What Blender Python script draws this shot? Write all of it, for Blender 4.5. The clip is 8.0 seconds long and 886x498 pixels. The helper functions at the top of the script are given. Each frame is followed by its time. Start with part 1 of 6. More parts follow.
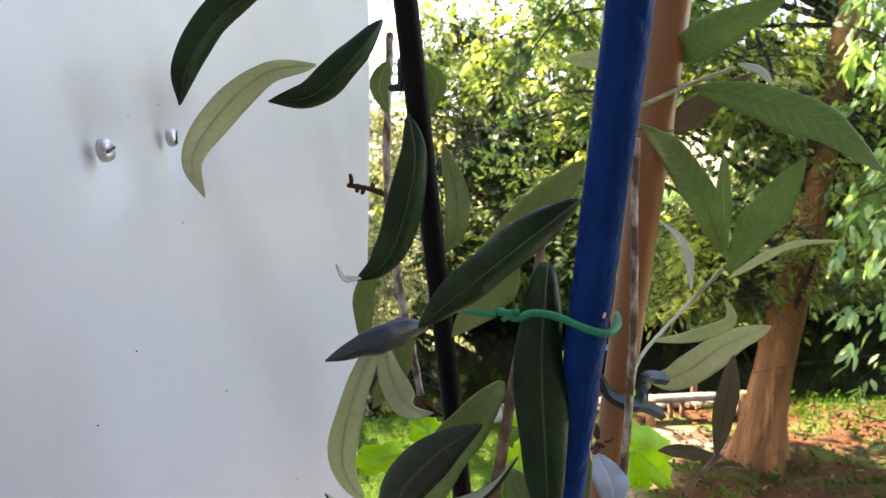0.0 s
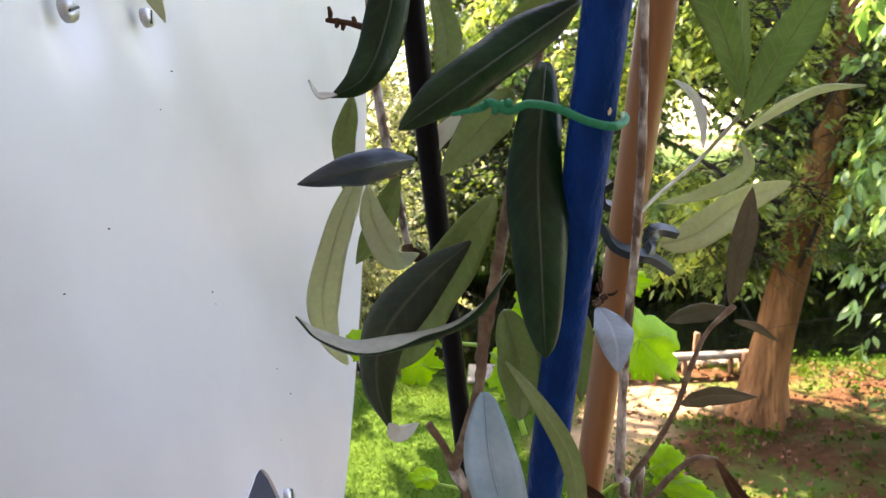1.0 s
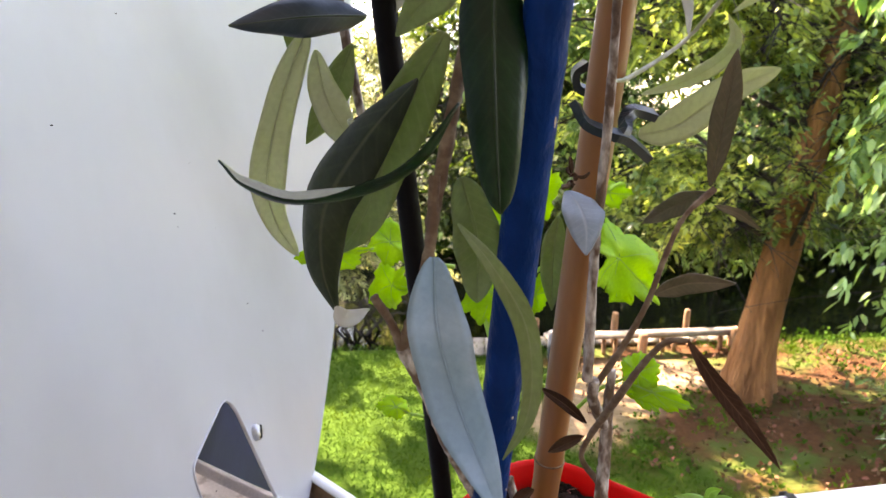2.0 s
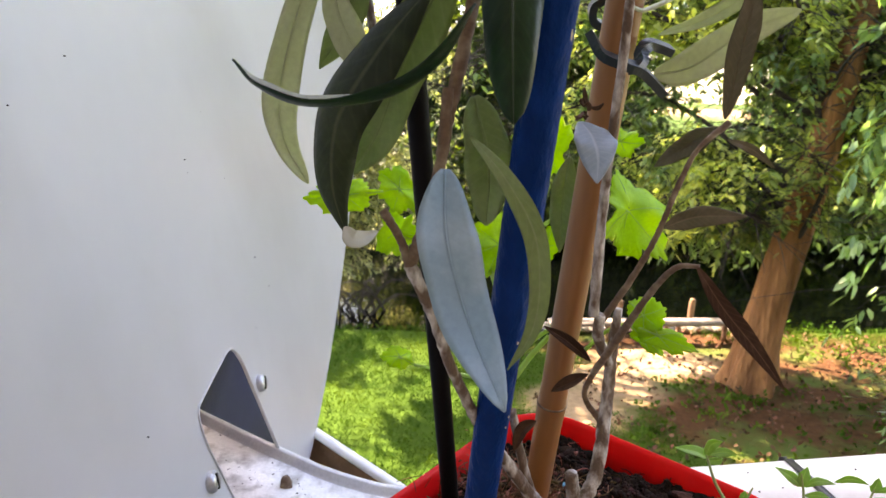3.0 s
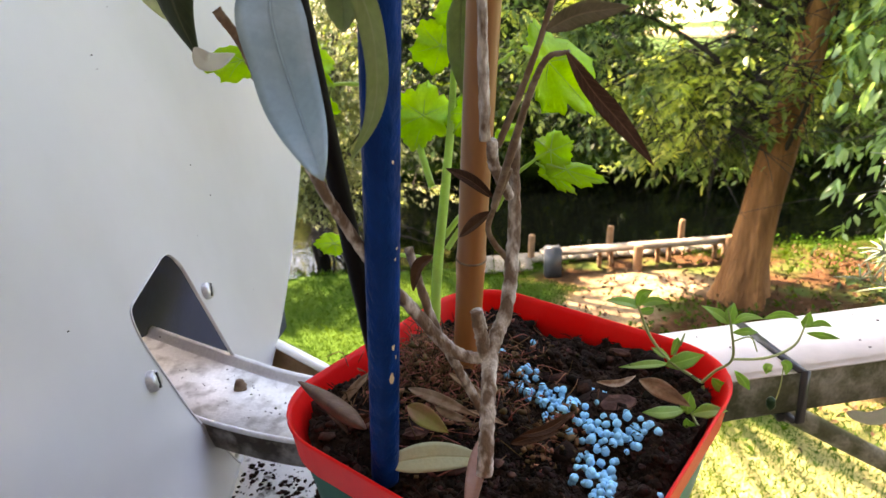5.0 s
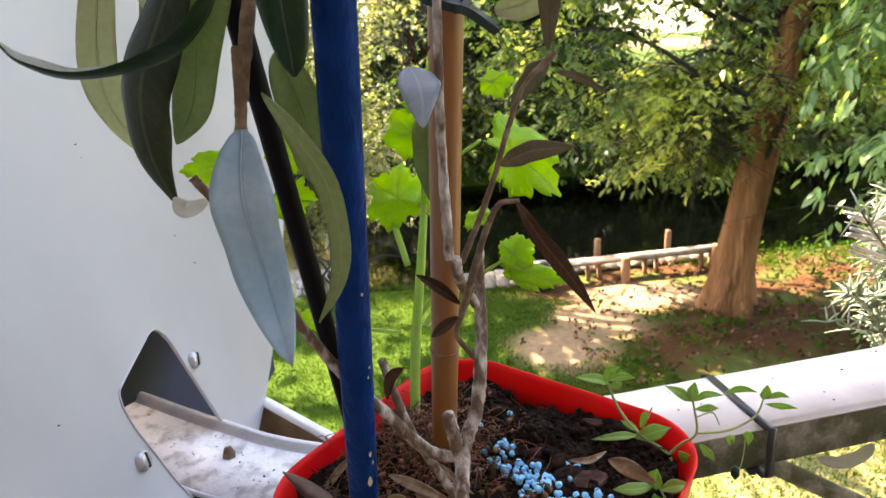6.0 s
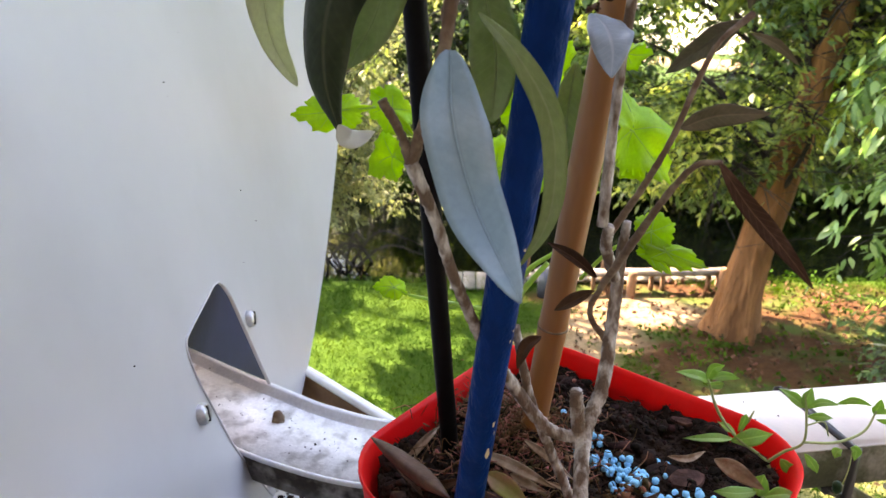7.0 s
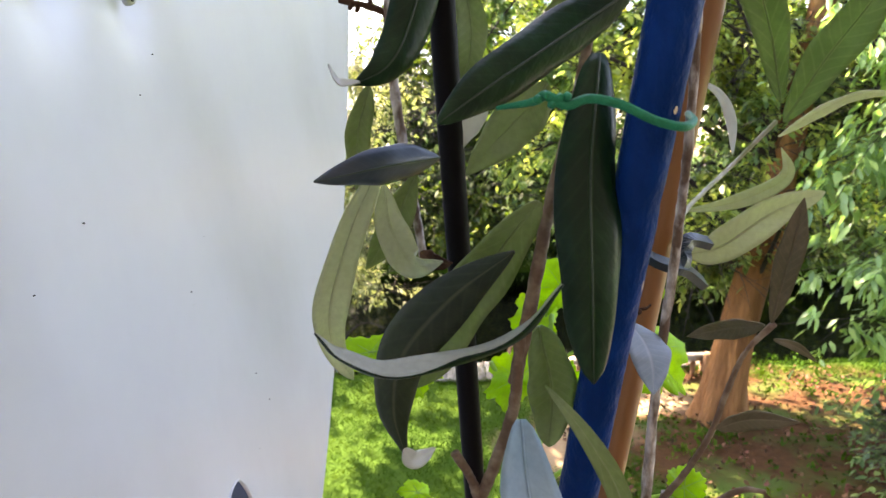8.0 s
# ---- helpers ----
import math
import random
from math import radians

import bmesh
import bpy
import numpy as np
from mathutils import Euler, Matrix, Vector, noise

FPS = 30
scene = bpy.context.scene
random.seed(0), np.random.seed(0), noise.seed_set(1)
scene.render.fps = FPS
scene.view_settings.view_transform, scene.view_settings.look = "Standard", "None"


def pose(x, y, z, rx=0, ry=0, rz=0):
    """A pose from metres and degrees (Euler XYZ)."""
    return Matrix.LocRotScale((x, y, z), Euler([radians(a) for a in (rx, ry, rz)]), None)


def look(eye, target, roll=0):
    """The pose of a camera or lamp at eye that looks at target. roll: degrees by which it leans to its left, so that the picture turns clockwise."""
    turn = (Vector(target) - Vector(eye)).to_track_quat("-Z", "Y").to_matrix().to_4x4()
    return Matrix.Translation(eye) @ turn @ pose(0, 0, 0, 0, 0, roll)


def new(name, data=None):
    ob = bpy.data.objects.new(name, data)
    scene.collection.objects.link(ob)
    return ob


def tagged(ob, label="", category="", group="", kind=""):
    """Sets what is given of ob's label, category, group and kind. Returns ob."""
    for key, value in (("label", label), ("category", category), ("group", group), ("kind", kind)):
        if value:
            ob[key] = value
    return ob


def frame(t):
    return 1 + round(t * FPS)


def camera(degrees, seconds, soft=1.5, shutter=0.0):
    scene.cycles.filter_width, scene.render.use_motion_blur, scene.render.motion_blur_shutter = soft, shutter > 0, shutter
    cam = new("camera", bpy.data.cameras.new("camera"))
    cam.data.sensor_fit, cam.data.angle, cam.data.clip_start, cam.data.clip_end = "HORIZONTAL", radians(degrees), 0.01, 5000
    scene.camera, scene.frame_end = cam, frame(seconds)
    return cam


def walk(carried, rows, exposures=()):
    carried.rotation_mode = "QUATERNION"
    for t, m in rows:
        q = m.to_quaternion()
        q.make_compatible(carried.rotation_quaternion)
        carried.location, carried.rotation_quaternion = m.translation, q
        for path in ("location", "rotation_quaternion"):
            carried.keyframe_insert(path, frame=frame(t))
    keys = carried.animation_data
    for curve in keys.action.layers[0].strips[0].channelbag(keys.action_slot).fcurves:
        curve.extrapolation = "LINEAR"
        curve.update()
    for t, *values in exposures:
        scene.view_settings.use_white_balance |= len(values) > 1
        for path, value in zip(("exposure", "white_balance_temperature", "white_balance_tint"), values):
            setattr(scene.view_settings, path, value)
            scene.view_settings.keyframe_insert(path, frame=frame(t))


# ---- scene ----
cam = camera(67.96, 8.0)
cam.data.dof.use_dof, cam.data.dof.focus_distance, cam.data.dof.aperture_fstop = True, 0.26, 34.0
PATH = [
    (0, (0.0894, 0.0035, 3.538), (-0.0284, 1.9877, 3.3163), -1.08),
    (0.5, (0.0912, 0.0146, 3.5142), (-0.0217, 1.993, 3.2434), -1.18),
    (1, (0.093, 0.0214, 3.4871), (-0.0366, 1.9897, 3.1568), -1.31),
    (1.5, (0.1075, 0.0311, 3.4654), (-0.0336, 1.9994, 3.1397), -1.39),
    (1.7, (0.1043, 0.0366, 3.4552), (-0.0111, 1.9944, 3.0632), -0.72),
    (2.8, (0.1065, 0.033, 3.4419), (-0.023, 1.985, 3.0258), 0.61),
    (3, (0.1041, 0.032, 3.43), (-0.0255, 1.976, 2.9782), 1.21),
    (3.5, (0.1034, 0.0177, 3.4064), (-0.0629, 1.9549, 2.9379), 2.19),
    (4, (0.1168, 0.0144, 3.4007), (-0.0503, 1.9398, 2.886), 0.95),
    (4.5, (0.1129, 0.02, 3.3833), (-0.0684, 1.9213, 2.7899), 1.64),
    (4.7, (0.1248, 0.0309, 3.3843), (-0.0318, 1.9245, 2.7601), -0.31),
    (5.8, (0.1511, 0.0405, 3.42), (0.0771, 1.9381, 2.7927), -4.34),
    (6, (0.151, 0.033, 3.4276), (0.0806, 1.9453, 2.8459), -4.36),
    (6.5, (0.1113, 0.0291, 3.4178), (-0.0064, 1.9439, 2.8524), -0.82),
    (7, (0.0991, 0.0417, 3.4116), (0.0143, 1.9504, 2.8203), 1.34),
    (7.5, (0.0889, 0.0436, 3.435), (-0.0348, 1.9858, 2.9738), -0.12),
    (8, (0.0732, 0.0425, 3.4867), (0.0411, 2.0136, 3.1494), 0.43),
]
walk(cam, [(t, look(e, g, r)) for t, e, g, r in PATH], [(0, 3.24, 7900, 27), (1.5, 3.45, 8300, 28), (3.5, 3.33, 8700, 27), (4.5, 3.35, 9000, 24), (6.0, 3.27, 8500, 26), (6.5, 3.31, 8400, 25), (8, 3.44, 8000, 26)])


# ---------------------------------------------------------------- light
SUN_ELEV, SUN_TURN = 50.0, -46.0   # degrees above the horizon; compass turn from +y to +x
world = bpy.data.worlds.new("world")
scene.world = world
world.use_nodes = True
wn = world.node_tree.nodes
sky = wn.new("ShaderNodeTexSky")
sky.sky_type = 'NISHITA'
sky.sun_disc = False
sky.sun_elevation = radians(SUN_ELEV)
sky.sun_rotation = radians(SUN_TURN)
world.node_tree.links.new(sky.outputs[0], wn["Background"].inputs[0])
wn["Background"].inputs[1].default_value = 0.15
sun_data = bpy.data.lights.new("sun", 'SUN')
sun_data.energy, sun_data.angle, sun_data.color = 5.0, radians(0.5), (1.0, 0.94, 0.84)
sun = new("sun", sun_data)
_e, _r = radians(SUN_ELEV), radians(SUN_TURN)
SUN_DIR = Vector((math.cos(_e) * math.sin(_r), math.cos(_e) * math.cos(_r), math.sin(_e)))
sun.matrix_world = look(SUN_DIR * 60, (0, 0, 0))


# ---------------------------------------------------------------- materials
def material(name, base, rough=0.6, metal=0.0, var=0.25, scale=40.0, fine=300.0, bump=0.15, bump_dist=0.001,
             second=None, mix=(0.45, 0.65), translucent=0.0, glow=None, island=0.0, coat=0.0, spec=0.5, stretch=(1, 1, 1), rib=None, veins=0.25):
    """A procedural surface: base colour mottled at two scales, an optional second colour in patches, bump."""
    m = bpy.data.materials.new(name)
    m.use_nodes = True
    nt = m.node_tree
    N, L = nt.nodes, nt.links.new
    bsdf = N["Principled BSDF"]
    bsdf.inputs["Roughness"].default_value = rough
    bsdf.inputs["Metallic"].default_value = metal
    bsdf.inputs["Coat Weight"].default_value, bsdf.inputs["Coat Roughness"].default_value = coat, 0.3
    bsdf.inputs["Specular IOR Level"].default_value = spec
    co = N.new("ShaderNodeTexCoord")
    mp = N.new("ShaderNodeMapping")
    mp.inputs["Scale"].default_value = stretch
    L(co.outputs["Object"], mp.inputs[0])
    n1 = N.new("ShaderNodeTexNoise")
    n1.inputs["Scale"].default_value, n1.inputs["Detail"].default_value = scale, 5
    n2 = N.new("ShaderNodeTexNoise")
    n2.inputs["Scale"].default_value, n2.inputs["Detail"].default_value = fine, 4
    L(mp.outputs[0], n1.inputs[0])
    L(mp.outputs[0], n2.inputs[0])
    ramp = N.new("ShaderNodeValToRGB")
    ramp.color_ramp.elements[0].position, ramp.color_ramp.elements[1].position = mix
    ramp.color_ramp.elements[0].color = (*base, 1)
    ramp.color_ramp.elements[1].color = (*(second or [min(1, c * (1 + var)) for c in base]), 1)
    L(n1.outputs[0], ramp.inputs[0])
    hsv = N.new("ShaderNodeHueSaturation")
    height = n2.outputs[0]
    if rib:   # a midrib and slanting side veins, laid out across and along the blade
        def math_node(kind, a, b):
            q = N.new("ShaderNodeMath")
            q.operation = kind
            for slot, v in enumerate((a, b)):
                if isinstance(v, (int, float)):
                    q.inputs[slot].default_value = v
                else:
                    L(v, q.inputs[slot])
            return q.outputs[0]

        sep = N.new("ShaderNodeSeparateXYZ")
        L(co.outputs["UV"], sep.inputs[0])
        across = math_node('ABSOLUTE', math_node('MULTIPLY', math_node('SUBTRACT', sep.outputs[0], 0.5), 2), 0)
        fade = N.new("ShaderNodeMapRange")
        fade.inputs[1].default_value, fade.inputs[2].default_value, fade.inputs[3].default_value, fade.inputs[4].default_value = 0.03, 0.11, 1, 0
        L(across, fade.inputs[0])
        wander = math_node('MULTIPLY', n1.outputs[0], 0.5)
        step = math_node('FRACT', math_node('ADD', math_node('SUBTRACT', math_node('MULTIPLY', sep.outputs[1], 13), math_node('MULTIPLY', across, 1.7)), wander), 0)
        line = N.new("ShaderNodeMapRange")
        line.inputs[1].default_value, line.inputs[2].default_value, line.inputs[3].default_value, line.inputs[4].default_value = 0.0, 0.16, 1, 0
        L(math_node('ABSOLUTE', math_node('SUBTRACT', step, 0.5), 0), line.inputs[0])
        mask = math_node('MAXIMUM', math_node('MULTIPLY', fade.outputs[0], 0.85), math_node('MULTIPLY', line.outputs[0], veins))
        tone = N.new("ShaderNodeMix")
        tone.data_type = 'RGBA'
        L(mask, tone.inputs[0])
        L(ramp.outputs[0], tone.inputs[6])
        tone.inputs[7].default_value = (*rib, 1)
        L(tone.outputs[2], hsv.inputs["Color"])
        height = math_node('SUBTRACT', n2.outputs[0], mask)
    else:
        L(ramp.outputs[0], hsv.inputs["Color"])
    mr = N.new("ShaderNodeMapRange")
    mr.inputs[3].default_value, mr.inputs[4].default_value = 1 - var, 1 + var
    L(n2.outputs[0], mr.inputs[0])
    value = mr.outputs[0]
    if island:
        geo = N.new("ShaderNodeNewGeometry")
        ir = N.new("ShaderNodeMapRange")
        ir.inputs[3].default_value, ir.inputs[4].default_value = 1 - island, 1 + island
        L(geo.outputs["Random Per Island"], ir.inputs[0])
        mul = N.new("ShaderNodeMath")
        mul.operation = 'MULTIPLY'
        L(value, mul.inputs[0])
        L(ir.outputs[0], mul.inputs[1])
        value = mul.outputs[0]
        hr = N.new("ShaderNodeMapRange")
        hr.inputs[3].default_value, hr.inputs[4].default_value = 0.5 + island * 0.06, 0.5 - island * 0.06
        L(geo.outputs["Random Per Island"], hr.inputs[0])
        L(hr.outputs[0], hsv.inputs["Hue"])
    L(value, hsv.inputs["Value"])
    L(hsv.outputs[0], bsdf.inputs["Base Color"])
    bp = N.new("ShaderNodeBump")
    bp.inputs["Strength"].default_value, bp.inputs["Distance"].default_value = bump, bump_dist
    L(height, bp.inputs["Height"])
    L(bp.outputs[0], bsdf.inputs["Normal"])
    if translucent:
        tr = N.new("ShaderNodeBsdfTranslucent")
        if glow:
            tint = N.new("ShaderNodeMix")
            tint.data_type, tint.blend_type = 'RGBA', 'MULTIPLY'
            tint.inputs[0].default_value = 1
            L(hsv.outputs[0], tint.inputs[6])
            tint.inputs[7].default_value = (*glow, 1)
            L(tint.outputs[2], tr.inputs[0])
        else:
            L(hsv.outputs[0], tr.inputs[0])
        mx = N.new("ShaderNodeMixShader")
        mx.inputs[0].default_value = translucent
        L(bsdf.outputs[0], mx.inputs[1])
        L(tr.outputs[0], mx.inputs[2])
        L(mx.outputs[0], N["Material Output"].inputs[0])
    return m


DARK = material("dark_olive_leaf", (0.003, 0.018, 0.006), 0.34, var=0.3, scale=45, fine=420, second=(0.008, 0.034, 0.011), bump=0.4, bump_dist=0.0005, translucent=0.15, glow=(1.6, 2.2, 0.6), spec=0.22, rib=(0.025, 0.055, 0.025), veins=0.12)
DUSKY = material("dull_olive_leaf", (0.015, 0.026, 0.011), 0.45, var=0.3, scale=45, fine=420, second=(0.03, 0.044, 0.02), bump=0.4, bump_dist=0.0005, translucent=0.15, glow=(1.6, 1.9, 0.6), spec=0.3, rib=(0.06, 0.07, 0.04), veins=0.15)
OLIVE = material("olive_green_leaf", (0.19, 0.26, 0.095), 0.42, var=0.2, scale=35, fine=500, second=(0.26, 0.32, 0.17), mix=(0.45, 0.7), bump=0.3, bump_dist=0.0004, translucent=0.35, glow=(1.2, 1.5, 0.5), rib=(0.27, 0.32, 0.17), veins=0.3)
PALE = material("pale_olive_leaf", (0.5, 0.53, 0.41), 0.5, var=0.16, scale=25, fine=500, second=(0.58, 0.61, 0.5), mix=(0.42, 0.66), bump=0.3, bump_dist=0.0004, translucent=0.45, glow=(1.0, 1.1, 0.6), rib=(0.48, 0.5, 0.36), veins=0.25)
GREEN = material("green_olive_leaf", (0.18, 0.265, 0.1), 0.45, var=0.15, scale=50, fine=500, second=(0.23, 0.32, 0.14), bump=0.2, bump_dist=0.0004, translucent=0.4, glow=(1.1, 1.4, 0.5), rib=(0.36, 0.44, 0.22), veins=0.3)
GREY = material("grey_leaf_underside", (0.21, 0.34, 0.4), 0.45, var=0.14, scale=40, fine=500, second=(0.33, 0.45, 0.5), bump=0.2, bump_dist=0.0004, translucent=0.12, rib=(0.19, 0.3, 0.36), veins=0.12)
SHEEN = material("glossy_slate_leaf", (0.016, 0.03, 0.042), 0.3, var=0.2, scale=40, fine=700, bump=0.2, bump_dist=0.0003, translucent=0.1, coat=0.15, rib=(0.06, 0.085, 0.11), veins=0.15)
ICE = material("bluish_white_leaf_underside", (0.34, 0.44, 0.52), 0.5, var=0.12, second=(0.5, 0.58, 0.65), scale=60, fine=500, bump=0.3, bump_dist=0.0004, translucent=0.2, rib=(0.5, 0.58, 0.64), veins=0.25)
WHITE = material("whitish_leaf_underside", (0.6, 0.62, 0.56), 0.6, var=0.1, bump=0.2, bump_dist=0.0003, translucent=0.3)
BROWNISH = material("withering_leaf", (0.11, 0.1, 0.05), 0.55, var=0.25, scale=60, fine=600, second=(0.16, 0.13, 0.08), bump=0.3, bump_dist=0.0005, translucent=0.2, rib=(0.2, 0.16, 0.1), veins=0.3)
DEAD = material("dead_brown_leaf", (0.05, 0.024, 0.013), 0.65, var=0.3, scale=60, fine=600, second=(0.12, 0.065, 0.038), bump=0.4, bump_dist=0.0006, translucent=0.1, spec=0.08, rib=(0.13, 0.07, 0.04), veins=0.3)
BARK = material("grey_bark", (0.13, 0.085, 0.056), 0.85, var=0.5, scale=190, fine=700, second=(0.54, 0.5, 0.45), mix=(0.44, 0.64), bump=0.6, bump_dist=0.0016, stretch=(1, 1, 0.5))
TWIG = material("brown_twig_bark", (0.12, 0.072, 0.042), 0.8, var=0.35, scale=170, fine=700, second=(0.24, 0.18, 0.12), mix=(0.46, 0.72), bump=0.5, bump_dist=0.0008)
BLUE = material("blue_coated_stake", (0.0004, 0.023, 0.115), 0.42, var=0.3, scale=90, fine=170, bump=1.0, bump_dist=0.002, spec=0.05, stretch=(1, 1, 0.6))
BAMBOO = material("bamboo_cane", (0.21, 0.085, 0.024), 0.42, var=0.15, scale=25, fine=350, second=(0.3, 0.125, 0.036), bump=0.2, bump_dist=0.0005, coat=0.1, stretch=(1, 1, 0.12))
BLACK = material("black_stake", (0.004, 0.0036, 0.004), 0.5, var=0.3, scale=80, fine=500, bump=0.3, bump_dist=0.0005, spec=0.08)
CHIP = material("bare_cane_chip", (0.5, 0.4, 0.25), 0.7)
RED = material("red_plastic", (0.88, 0.012, 0.01), 0.45, spec=0.25, var=0.06, scale=15, fine=400, bump=0.05, second=(0.9, 0.035, 0.027), translucent=0.3)
POTGREEN = material("teal_printed_plastic", (0.008, 0.085, 0.066), 0.28, var=0.12, scale=18, fine=300, second=(0.016, 0.13, 0.1), bump=0.05, spec=0.35)
PRINTORANGE = material("orange_print", (0.35, 0.1, 0.04), 0.4, var=0.2, second=(0.2, 0.07, 0.04))
PRINTBLUE = material("dark_blue_print", (0.01, 0.02, 0.06), 0.4, var=0.2)
SOIL = material("dark_potting_soil", (0.012, 0.0075, 0.005), 0.95, spec=0.1, var=0.5, scale=60, fine=260, second=(0.028, 0.017, 0.011), bump=1.0, bump_dist=0.004)
CRUMB = material("soil_crumbs", (0.015, 0.009, 0.0063), 0.95, spec=0.1, var=0.4, scale=120, fine=500, second=(0.045, 0.022, 0.013), mix=(0.5, 0.7), bump=0.8, bump_dist=0.001, island=0.7)
FIBRE = material("coir_fibre", (0.15, 0.08, 0.042), 0.9, spec=0.1, var=0.4, scale=120, fine=500, bump=0.5, island=0.8)
GRANULE = material("blue_fertiliser", (0.17, 0.55, 0.86), 0.75, var=0.12, scale=300, fine=1200, second=(0.26, 0.64, 0.9), bump=0.5, bump_dist=0.0005, island=0.12)
DISHWHITE = material("white_dish_paint", (0.427, 0.431, 0.443), 0.4, var=0.03, scale=5, fine=70, second=(0.335, 0.335, 0.335), mix=(0.45, 0.78), bump=0.05, bump_dist=0.001, spec=1.0, coat=0.55)
STEEL = material("weathered_steel", (0.5, 0.51, 0.52), 0.45, 0.5, var=0.2, scale=40, fine=400, second=(0.6, 0.6, 0.58), bump=0.3, bump_dist=0.0006)
SCREWSTEEL = material("screw_steel", (0.4, 0.4, 0.4), 0.4, 0.85, var=0.2, scale=200, fine=900, bump=0.2, bump_dist=0.0003)
RAILWHITE = material("white_rail_paint", (0.88, 0.88, 0.85), 0.4, var=0.04, scale=20, fine=300, second=(0.74, 0.74, 0.72), bump=0.1, bump_dist=0.0005)
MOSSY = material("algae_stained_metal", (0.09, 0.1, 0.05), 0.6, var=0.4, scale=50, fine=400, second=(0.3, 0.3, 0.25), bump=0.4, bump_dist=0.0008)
DUST = material("white_sill_with_dirt", (0.86, 0.86, 0.85), 0.6, var=0.12, scale=60, fine=300, second=(0.12, 0.11, 0.09), mix=(0.6, 0.68), bump=0.3)
DUSTSTEEL = material("dusty_steel", (0.72, 0.71, 0.68), 0.55, 0.0, var=0.2, scale=70, fine=400, second=(0.36, 0.34, 0.31), mix=(0.48, 0.68), bump=0.4, bump_dist=0.0006)
DARKPLATE = material("dark_grey_plastic", (0.045, 0.05, 0.055), 0.4, var=0.15, scale=30, fine=200)
PLASTICBLACK = material("black_plastic", (0.012, 0.012, 0.013), 0.4, var=0.1)
TWINE = material("green_twine", (0.001, 0.17, 0.08), 0.45, var=0.2, scale=400, fine=1500, spec=0.2, bump=0.6, bump_dist=0.0004)
CLIPTEAL = material("dark_teal_clip", (0.004, 0.016, 0.02), 0.4, var=0.15)
LIME = material("lime_green_leaf", (0.26, 0.46, 0.035), 0.5, var=0.15, scale=60, fine=600, second=(0.34, 0.54, 0.05), bump=0.35, bump_dist=0.0005, translucent=0.6, glow=(2.1, 1.8, 0.5), spec=0.35)
PALETWIG = material("pale_young_twig", (0.3, 0.33, 0.2), 0.6, var=0.2, scale=120, fine=600, second=(0.42, 0.42, 0.33), translucent=0.1)
LIMESTEM = material("lime_green_stem", (0.34, 0.52, 0.12), 0.5, var=0.12, translucent=0.4, glow=(1.2, 1.25, 0.5))
WEED = material("weed_leaf", (0.3, 0.5, 0.13), 0.5, var=0.15, scale=100, fine=700, second=(0.28, 0.46, 0.17), bump=0.3, bump_dist=0.0004, translucent=0.45, glow=(1.1, 1.3, 0.6), rib=(0.5, 0.66, 0.25), veins=0.2)
DRYGREY = material("dry_grey_stalk", (0.45, 0.43, 0.4), 0.8, var=0.25, scale=80, fine=500)
ROSEMARY = material("grey_green_needles", (0.24, 0.31, 0.22), 0.6, var=0.2, island=0.4, translucent=0.2)
TRUNK = material("brown_tree_bark", (0.17, 0.075, 0.028), 0.9, var=0.45, scale=3.5, fine=22, second=(0.37, 0.17, 0.066), bump=1.0, bump_dist=0.05, stretch=(1, 1, 0.2), spec=0.2)
DARKBARK = material("dark_branch_bark", (0.022, 0.016, 0.012), 0.9, var=0.3, scale=4, fine=30, bump=0.8, bump_dist=0.01)
# the yellow second colour paints sunlit clumps into the foliage
CROWN = material("tree_leaves", (0.088, 0.152, 0.06), 0.4, var=0.15, scale=0.75, fine=3, second=(0.4, 0.44, 0.13), mix=(0.44, 0.62), bump=0.0, translucent=0.52, glow=(1.9, 2.0, 1.0), island=0.45, spec=0.4)
CROWNCOOL = material("broad_tree_leaves", (0.17, 0.28, 0.13), 0.34, var=0.15, scale=0.6, fine=3, second=(0.16, 0.27, 0.09), bump=0.0, translucent=0.48, glow=(1.8, 1.95, 0.9), island=0.4)
CROWNFAR = material("far_tree_leaves", (0.022, 0.045, 0.013), 0.6, spec=0.2, var=0.2, scale=0.35, fine=1.5, second=(0.095, 0.14, 0.03), mix=(0.45, 0.62), bump=0.0, translucent=0.42, glow=(2.1, 2.1, 0.6), island=0.5)
CROWNYELLOW = material("yellowish_shrub_leaves", (0.18, 0.22, 0.09), 0.5, var=0.2, scale=0.5, fine=2, second=(0.36, 0.36, 0.16), bump=0.0, translucent=0.45, glow=(1.4, 1.4, 1.0), island=0.25)
SHRUB = material("shrub_leaves", (0.07, 0.13, 0.045), 0.4, var=0.15, scale=2, fine=8, second=(0.12, 0.19, 0.06), bump=0.0, translucent=0.4, glow=(1.7, 1.8, 0.7), island=0.4)
GRASSBLADE = material("lawn_grass_blades", (0.026, 0.072, 0.006), 0.75, var=0.12, scale=0.8, fine=6, second=(0.07, 0.12, 0.011), translucent=0.22, glow=(1.3, 1.3, 0.4), island=0.2, spec=0.05)
PLANK = material("weathered_planks", (0.2, 0.165, 0.125), 0.85, var=0.2, scale=6, fine=60, second=(0.28, 0.24, 0.19), bump=0.5, bump_dist=0.005)
POSTWOOD = material("brown_wooden_posts", (0.22, 0.12, 0.06), 0.85, var=0.3, scale=8, fine=60, bump=0.5, bump_dist=0.005)
SLOTSHADE = material("slot_shade_plate", (0.026, 0.034, 0.1), 0.6, var=0.15, scale=30, fine=200, spec=0.2)
# near black, so that the unseen balcony shell throws back little light
UNSEENDARK = material("near_black_unseen", (0.04, 0.04, 0.04), 0.9, var=0.05, scale=2, fine=40, bump=0.2)
